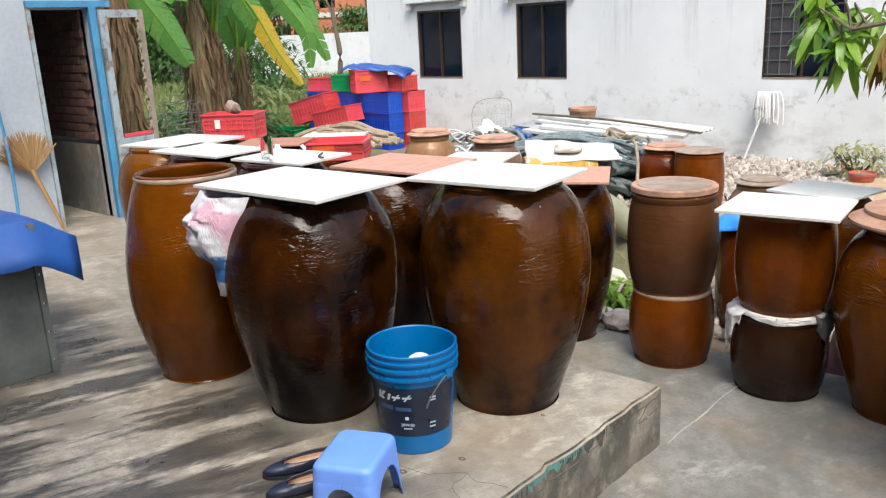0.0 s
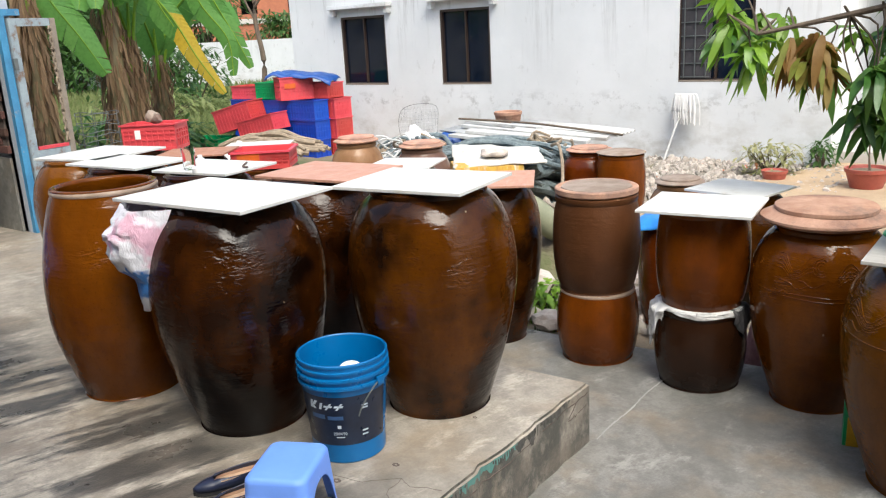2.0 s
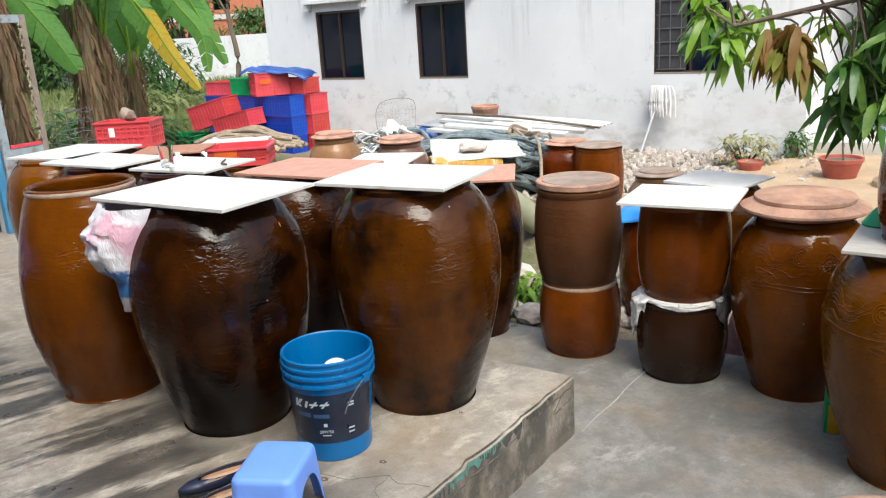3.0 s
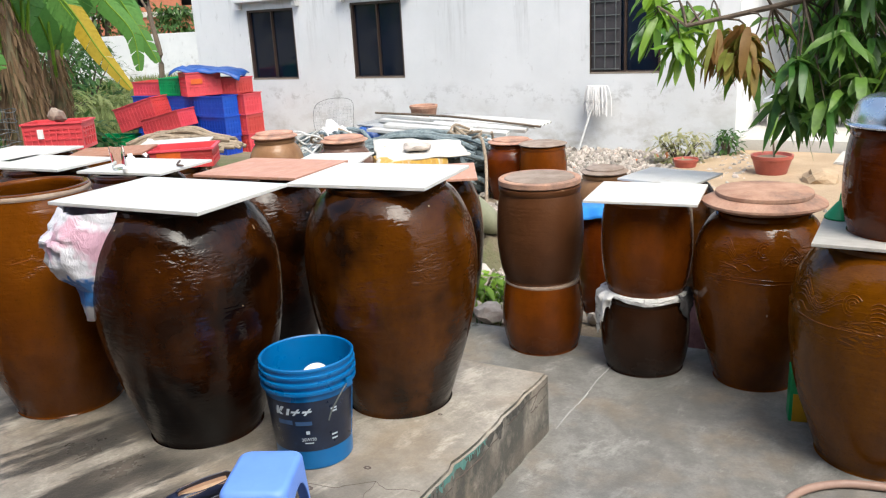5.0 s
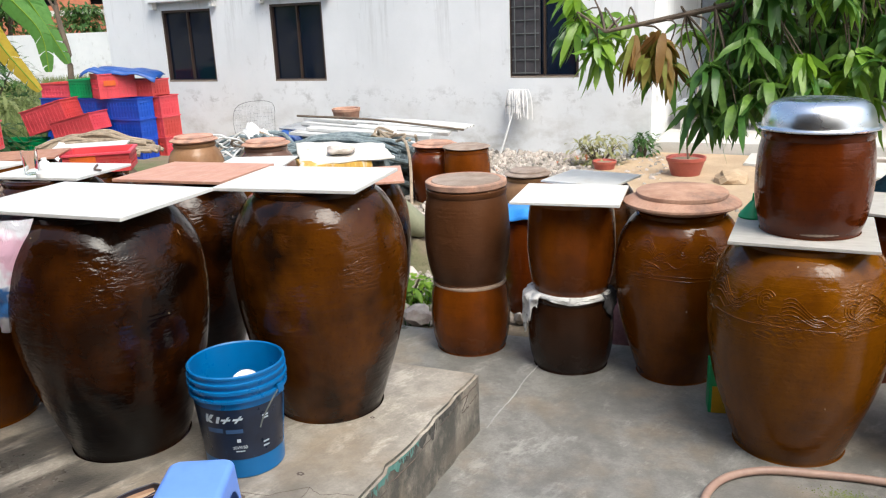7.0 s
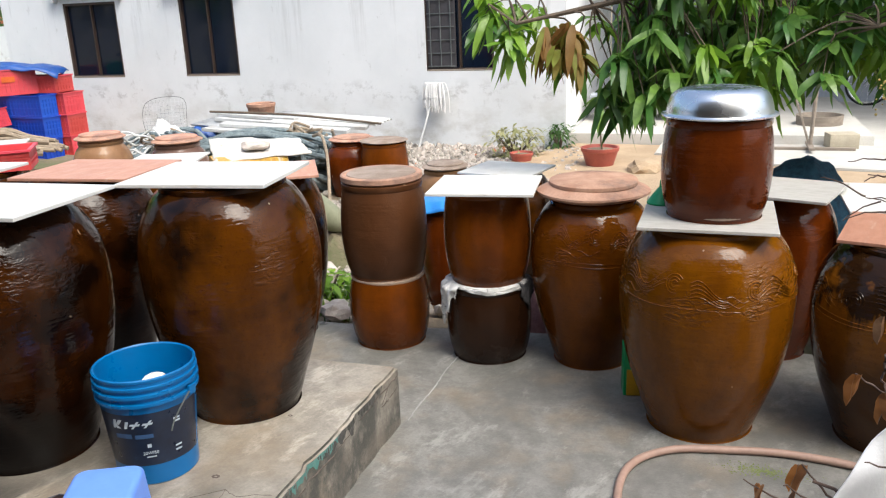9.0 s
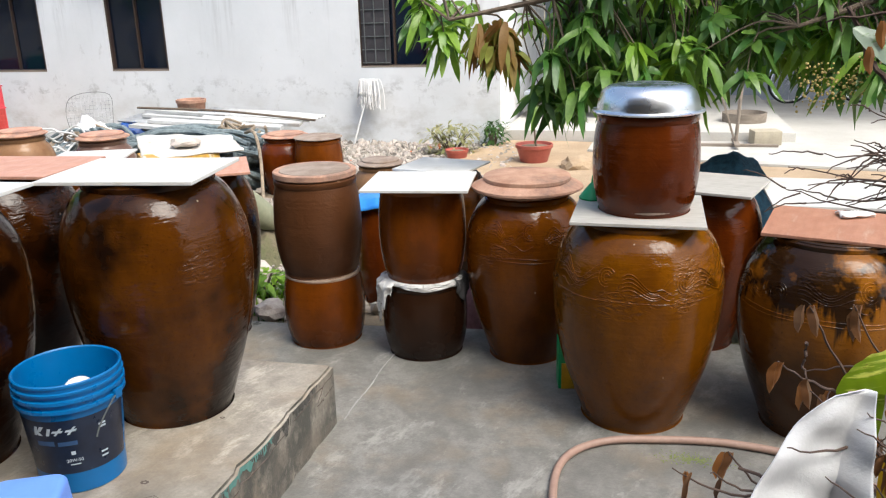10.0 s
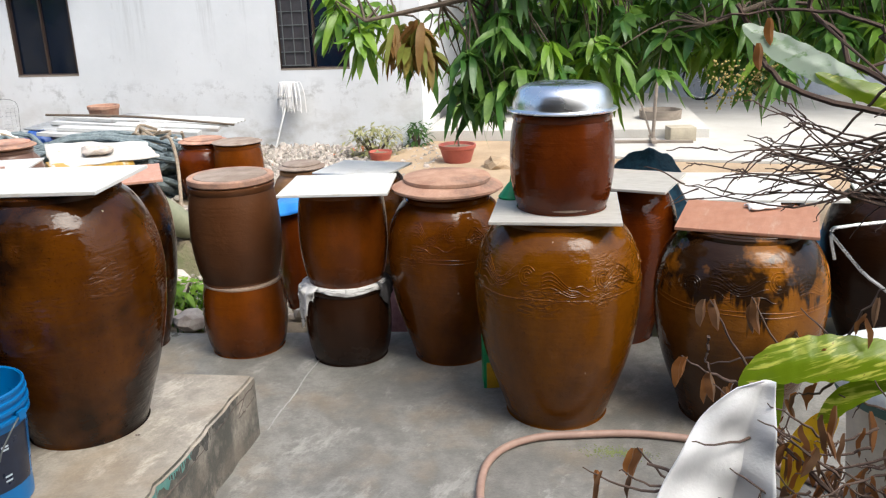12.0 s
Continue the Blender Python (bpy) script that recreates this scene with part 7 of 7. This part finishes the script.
sk = part("stick", tube([(-3.46, 1.95, P + 0.822), (-3.38, 1.86, P + 0.822), (-3.32, 1.84, P + 0.824)], 0.005, 5), TWIG)
tagged(sk, "short dark stick lying on a tile", "stick")

fn = thing("funnel", "green plastic funnel standing on a tile", "funnel", (-0.70, 2.63, 0.862))
part("cone", lathe([(0.058, 0), (0.059, 0.006), (0.018, 0.06), (0.011, 0.066), (0.008, 0.095), (0.006, 0.095), (0.009, 0.064), (0.054, 0.004)], 28), GREEN_PLASTIC, fn)
gb = thing("carton", "green and yellow carton behind a jar", "box", (-0.785, 2.66, 0), 12)
part("body", boxed((0.11, 0.1, 0.22), (0, 0, 0.11), 0.004), GREEN_PLASTIC, gb, smooth=False)
part("stripe", boxed((0.06, 0.004, 0.12), (-0.012, -0.0525, 0.062)), YELLOW_PLASTIC, gb, "yellow stripe", smooth=False)
drape("glove", "white cotton glove lying on a red tile", "glove", (0.3, 2.66, 0.814), lambda u, v: (u * 0.065, v * 0.03 * (1 - 0.4 * u), 0.012 + 0.012 * math.sin(u * 7 + v * 5) * (1 - v * v)), 18, 10, WHITE_CLOTH, 0.006, 12)
mound("mesh_sack", "pinkish mesh sack between the stacked pots", (-1.3, 3.36, -0.05), (0.16, 0.16), 0.42, mat("pink_mesh", (0.42, 0.2, 0.2), (0.3, 0.14, 0.14), scale=40, rough=0.9, bump=0.9, fine=120), 24, 0.15, "sack", 22)
drape("blue_sheet", "blue plastic sheet over a pot", "sheet", (-1.98, 3.75, 0.585), lambda u, v: (u * 0.215, v * 0.215, 0.004 - 0.25 * max(0, math.hypot(u, v) - 0.75) ** 1.3 + 0.006 * math.sin(u * 9 + v * 6)), 24, 24, mat("sky_blue_sheet", (0.03, 0.2, 0.6), (0.05, 0.3, 0.7), scale=6, rough=0.4), 0.003)

hose = part("garden_hose", tube([(-0.6, 1.2, 0.016), (-0.71, 1.55, 0.016), (-0.755, 1.85, 0.016), (-0.72, 2.04, 0.016), (-0.6, 2.16, 0.016), (-0.42, 2.21, 0.016), (-0.15, 2.24, 0.016), (0.15, 2.17, 0.016), (0.5, 1.9, 0.016), (0.9, 1.8, 0.016), (1.6, 1.8, 0.016)], 0.015, 10, 8), HOSE)
tagged(hose, "dusty pink garden hose curving over the yard", "hose")

jug = thing("plastic_tub", "white plastic tub with a dull green band", "tub", (0.525, 1.55, 0), 20)
part("body", lathe([(0, 0), (0.15, 0), (0.16, 0.01), (0.2, 0.47), (0.215, 0.57), (0.205, 0.57), (0.15, 0.02), (0, 0.015)], 48), mat("beige_tub", (0.6, 0.52, 0.4), (0.5, 0.43, 0.33), rough=0.5), jug)
part("band", lathe([(0.216, 0.567), (0.243, 0.575), (0.247, 0.6), (0.24, 0.61)], 48), mat("dull_green_band", (0.05, 0.13, 0.11), (0.04, 0.1, 0.08), rough=0.45), jug, "dull green band")
part("rim", lathe([(0.24, 0.605), (0.262, 0.61), (0.268, 0.638), (0.258, 0.662), (0.235, 0.673), (0.1, 0.677), (0, 0.678)], 48), JUG, jug, "rounded white cover")
wr = thing("wire_rack", "bent silver wire rack beside the jars", "rack", (0.62, 2.2, 0))
part("wire", tube([(-0.18, 0.0, 0.75), (-0.2, -0.0, 0.85), (-0.15, 0.0, 0.87), (0.05, 0.02, 0.9), (0.12, 0.0, 1.0)], 0.006, 6, 5), STEEL, wr)
part("wire", tube([(-0.2, 0.0, 0.84), (-0.1, -0.03, 0.72), (0.05, -0.06, 0.55), (0.15, -0.05, 0.0)], 0.006, 6, 5), STEEL, wr)
part("wire", tube([(0.04, 0.02, 0.9), (0.1, -0.02, 0.78), (0.25, -0.04, 0.6), (0.3, -0.04, 0.0)], 0.006, 6, 5), STEEL, wr)


# ---- foreground plant ----
def streaked(name, a, b, stretch):
    """Glossy leaf with long pale streaks between its veins."""
    m, n, l, p = nodes_of(name)
    co = n.new("ShaderNodeTexCoord").outputs["Object"]
    mp = n.new("ShaderNodeMapping")
    mp.inputs["Rotation"].default_value = (0, radians(20), 0)
    l.new(co, mp.inputs[0])
    veins = tex_noise(n, l, mp.outputs[0], 55, 4, stretch)
    zone = tex_noise(n, l, co, 22, 2)
    amount = arith(n, l, "MULTIPLY", ranged(n, l, veins, 0.53, 0.6), ranged(n, l, zone, 0.4, 0.6))
    col = blend(n, l, amount, a, b)
    spots = tex_noise(n, l, co, 140, 2)
    col = blend(n, l, ranged(n, l, spots, 0.68, 0.74, 0, 0.7), col, (0.2, 0.12, 0.02))
    l.new(col, p.inputs["Base Color"])
    p.inputs["Roughness"].default_value = 0.3
    tr = n.new("ShaderNodeBsdfTranslucent")
    l.new(col, tr.inputs[0])
    mx = n.new("ShaderNodeMixShader")
    mx.inputs[0].default_value = 0.4
    l.new(p.outputs[0], mx.inputs[1])
    l.new(tr.outputs[0], mx.inputs[2])
    l.new(mx.outputs[0], n["Material Output"].inputs[0])
    bp = n.new("ShaderNodeBump")
    bp.inputs["Strength"].default_value, bp.inputs["Distance"].default_value = 0.4, 0.002
    l.new(veins, bp.inputs["Height"])
    l.new(bp.outputs[0], p.inputs["Normal"])
    return m


def dry_shrub():
    rnd = random.Random(77)
    o = Vector((0.12, 0.36, 0))
    e = thing("dry_shrub", "half dead shrub with bare twigs and curled brown leaves", "shrub", tuple(o))
    dead = bmesh.new()

    def limb(pts, r, r2, name="branch"):
        line = [p + Vector((rnd.gauss(0, 1), rnd.gauss(0, 1), rnd.gauss(0, 1))) * min(0.004, r * 0.55) for p in spline(pts, 5)]
        part(name, tube([p - o for p in line], r, 6, 0, taper=r2), TWIG, e)
        return [Vector(p) for p in spline(pts, 5)]

    lines = [limb([(0.12, 0.36, 0), (0.1, 0.37, 0.6), (0.1, 0.4, 1.2), (0.02, 0.44, 1.45), (-0.1, 0.5, 1.55), (-0.16, 0.51, 1.62)], 0.007, 0.003),
             limb([(0.11, 0.38, 1.0), (0.12, 0.42, 1.35), (0.06, 0.46, 1.58), (-0.05, 0.5, 1.68)], 0.007, 0.004),
             limb([(0.12, 0.38, 0.7), (0.05, 0.4, 1.0), (-0.02, 0.42, 1.12), (-0.12, 0.43, 1.15)], 0.008, 0.003),
             limb([(0.12, 0.36, 0.5), (0.0, 0.34, 0.85), (-0.1, 0.35, 1.0), (-0.2, 0.38, 1.1)], 0.008, 0.002),
             limb([(0.12, 0.36, 0.5), (-0.05, 0.32, 0.8), (-0.2, 0.33, 0.95), (-0.34, 0.35, 1.04)], 0.007, 0.002)]
    limb([(0.15, 0.44, 1.45), (-0.07, 0.46, 1.485), (-0.17, 0.49, 1.515), (-0.21, 0.51, 1.56), (-0.235, 0.52, 1.62)], 0.005, 0.003)
    limb([(0.15, 0.45, 1.5), (-0.04, 0.47, 1.55), (-0.08, 0.47, 1.585), (-0.16, 0.5, 1.61), (-0.26, 0.52, 1.6)], 0.005, 0.0015)
    for k in range(26):
        x, z, y = rnd.uniform(-0.3, -0.12), rnd.uniform(1.35, 1.5), rnd.uniform(0.44, 0.53)
        b0 = Vector((0.1, 0.43, 1.38 + rnd.uniform(-0.03, 0.09)))
        p1 = Vector((0.0, 0.455, b0.z + rnd.uniform(-0.03, 0.03)))
        p2 = Vector(((x - 0.02) / 2, 0.47, (z + b0.z) / 2 + rnd.uniform(-0.025, 0.015)))
        ln = limb([b0, p1, p2, (x, y, z)], 0.0028, 0.0007)
        for q in range(3):
            b1 = rnd.choice(ln[4:])
            d = Vector((-rnd.uniform(0.3, 1), rnd.uniform(-0.4, 0.4), rnd.uniform(-0.8, 0.6))).normalized() * rnd.uniform(0.02, 0.07)
            limb([b1, b1 + d * 0.5 + Vector((0, 0, 0.004)), b1 + d], 0.0014, 0.0006, "twig")
    for i in range(46):
        base = rnd.choice(rnd.choice(lines)[6:])
        d = Vector((rnd.uniform(-1, 0.6), rnd.uniform(-0.4, 0.5), rnd.uniform(-0.6, 0.5))).normalized()
        ln = rnd.uniform(0.06, 0.2)
        limb([base, base + d * ln * 0.5 + Vector((0, 0, rnd.uniform(-0.02, 0.02))), base + d * ln], 0.0025, 0.0008, "twig")
        if base.z < 1.3 and rnd.random() < 0.75:
            for q in range(3):
                leaf_blade(dead, base + d * ln * rnd.uniform(0.5, 1) - o, Vector((rnd.uniform(-0.4, 0.4), rnd.uniform(-0.4, 0.4), -1)), rnd.uniform(0.025, 0.055), 0.009, 0.1, rows=4, fold=1.4)
    for p0, p1 in (((-0.14, 0.42, 1.14), (-0.21, 0.42, 1.25)), ((-0.2, 0.42, 1.14), (-0.265, 0.41, 1.25)), ((-0.265, 0.41, 1.2), (-0.262, 0.4, 1.15)), ((-0.22, 0.41, 1.13), (-0.3, 0.4, 1.172)), ((-0.28, 0.4, 0.97), (-0.35, 0.4, 1.03))):
        limb([p0, ((p0[0] + p1[0]) / 2, p0[1], (p0[2] + p1[2]) / 2 - 0.008), p1], 0.0024, 0.001)
        for q in range(3):
            leaf_blade(dead, Vector(p1) + Vector((rnd.uniform(-0.008, 0.008), 0, 0)) - o, Vector((rnd.uniform(-0.35, 0.35), rnd.uniform(-0.2, 0.2), -1)), rnd.uniform(0.03, 0.05), 0.015, 0.1, Vector((1, 0.4, 0)), rows=6, fold=0.8)
    for x, y, z in ((-0.2, 0.5, 1.6), (-0.215, 0.48, 1.57), (-0.12, 0.4, 1.19), (-0.1, 0.4, 1.185), (-0.235, 0.42, 1.12)):
        leaf_blade(dead, Vector((x, y, z)) - o, Vector((0.1, 0.1, -1)), 0.032, 0.014, 0.1, Vector((1, 0.3, 0)), rows=6, fold=0.5)
    for i in range(80):
        p = Vector((rnd.uniform(-0.17, 0.1), rnd.uniform(0.32, 0.42), rnd.uniform(0.98, 1.13)))
        leaf_blade(dead, p - o, Vector((rnd.uniform(-0.5, 0.5), rnd.uniform(-0.4, 0.4), -1)), rnd.uniform(0.03, 0.065), rnd.uniform(0.007, 0.014), 0.1, Vector((1, rnd.uniform(-1, 1), 0)), rows=6, fold=1.2)
    tagged(part("dead_leaf", dead, leafy("curled_dead_leaf", (0.2, 0.12, 0.07), (0.42, 0.16, 0.035), rough=0.65), e, "curled brown and orange dead leaves"), kind="stuff")
    green = streaked("variegated_big_leaf", (0.2, 0.3, 0.008), (0.66, 0.68, 0.12), (0.25, 1, 3.2))
    # Sky sheen on the glossy upper leaf is painted in as its pale colour.
    pale = streaked("sheen_painted_leaf", (0.42, 0.52, 0.4), (0.16, 0.3, 0.1), (0.5, 1, 1.6))
    gold = streaked("yellow_leaf", (0.6, 0.36, 0.01), (0.5, 0.42, 0.08), (1, 1, 1))

    def big_leaf(pts, w_, material, label):
        bm, rows = bmesh.new(), []
        line = spline([Vector(p) - o for p in pts], 7)
        n = len(line) - 1
        for i, p in enumerate(line):
            d = (line[min(n, i + 1)] - line[max(0, i - 1)]).normalized()
            across = Vector((d.z, 0.0, -d.x))
            if across.z < 0:
                across = -across
            across = (across + Vector((0, 0.6, 0)))
            w2 = w_ * math.sin(math.pi * min(1, 0.05 + 0.95 * i / n)) ** 0.65
            rows.append([bm.verts.new(p + across * k * w2 + Vector((0, -0.25 * (1 - abs(k)) * w2, 0.06 * w2 * math.sin(i * 1.7 + k * 2)))) for k in (-1, -0.6, -0.2, 0, 0.2, 0.6, 1)])
        for a, b in zip(rows, rows[1:]):
            for k in range(6):
                bm.faces.new((a[k], a[k + 1], b[k + 1], b[k]))
        part("big_leaf", bm, material, e, label)

    for k in range(40):
        b0 = Vector((rnd.uniform(-0.16, 0.06), rnd.uniform(0.33, 0.4), rnd.uniform(0.92, 1.1)))
        d = Vector((-rnd.uniform(0.3, 1), rnd.uniform(-0.3, 0.1), rnd.uniform(-0.25, 0.7))).normalized() * rnd.uniform(0.06, 0.16)
        ln = limb([b0, b0 + d * 0.5 + Vector((0, 0, rnd.uniform(-0.012, 0.012))), b0 + d], 0.0022, 0.0008, "twig")
        side = Vector((-0.4, 0, rnd.choice((-1, 1)))) * rnd.uniform(0.012, 0.03)
        limb([ln[6], ln[6] + side * 0.5, ln[6] + side], 0.0012, 0.0006, "twig")
    two = "broad green leaf with yellow streaks"
    big_leaf([(0.06, 0.42, 1.12), (-0.02, 0.4, 1.172), (-0.08, 0.4, 1.178), (-0.13, 0.4, 1.176), (-0.17, 0.4, 1.168), (-0.2, 0.4, 1.15), (-0.222, 0.4, 1.128)], 0.026, green, two)
    big_leaf([(0.04, 0.46, 1.46), (-0.02, 0.49, 1.485), (-0.06, 0.5, 1.5), (-0.1, 0.5, 1.512), (-0.14, 0.5, 1.53)], 0.014, green, two)
    big_leaf([(-0.05, 0.51, 1.49), (-0.1, 0.51, 1.52), (-0.15, 0.51, 1.545), (-0.2, 0.51, 1.572), (-0.232, 0.51, 1.592)], 0.019, pale, "broad glossy leaf with its sky sheen painted pale")
    big_leaf([(-0.172, 0.4, 1.145), (-0.178, 0.4, 1.1), (-0.186, 0.4, 1.05), (-0.2, 0.395, 0.99)], 0.011, green, "drooping yellow green leaf")
    big_leaf([(-0.1, 0.4, 1.1), (-0.125, 0.4, 1.06), (-0.14, 0.4, 1.02), (-0.15, 0.4, 0.96)], 0.019, gold, "bright yellow withering leaf")
    big_leaf([(-0.03, 0.4, 1.15), (-0.07, 0.4, 1.135), (-0.1, 0.4, 1.11), (-0.12, 0.4, 1.07)], 0.013, green, "drooping yellow green leaf")


dry_shrub()


def cloth_cone(u, v):
    """White cloth hung over a stick, falling to both sides in folds."""
    s = 0.26 * (1 - v) / 2
    left, right = -0.012 - 0.345 * math.sqrt(s), 0.003 + 0.02 * s
    f = (u + 1) / 2
    crease = 0.35 * s * f / 0.72 if f < 0.72 else 0.35 * s - 0.25 * s * (f - 0.72) / 0.28
    return (left + (right - left) * f, crease - 0.4 * s + 0.004 * math.sin(f * 9 + s * 40) * min(1, s * 20) + 0.003 * math.sin(f * 4 - s * 90), 0.26 - s)


drape("white_cloth", "white cloth hung over a stick in the shrub", "cloth", (-0.19, 0.362, 0.899), cloth_cone, 36, 30, mat("thin_white_cloth", (0.84, 0.84, 0.85), (0.8, 0.8, 0.82), scale=9, rough=0.9, bump=0.2, fine=160, speckle=0.05), 0.0015, 0)
stk = part("garden_stick", tube([(-0.225, 0.375, 0), (-0.222, 0.376, 0.7), (-0.212, 0.372, 1.15)], 0.005, 6, 3), WOOD)
tagged(stk, "thin wooden garden stick carrying a cloth", "stick")


# ---- brickwork inside the shed ----
bw = part("shed_render", boxed((2.9, 0.02, 0.62), (-8.35, 2.388, 0.55)), YARD, smooth=False)
setting(bw, "grey cement render on the lower shed wall")
me = bpy.data.meshes.new("brick")
bmb = boxed((0.19, 0.03, 0.058), (0, 0, 0), 0.004)
bmb.to_mesh(me)
bmb.free()
me.materials.append(BRICK)
backing = part("brick_wall", boxed((2.9, 0.014, 1.7), (0, 0, 0)), MORTAR, smooth=False)
backing.matrix_basis = pose(-8.35, 2.392, 1.75)
setting(backing, "old brick wall inside the dark shed")
for row in range(15):
    for c in range(9):
        b = new("brick", me)
        b.parent = backing
        b.matrix_basis = pose(1.38 - c * 0.2 - (0.1 if row % 2 else 0), -0.012 + 0.003 * noise.noise((row, c, 0)), -0.85 + row * 0.068 + 0.03)
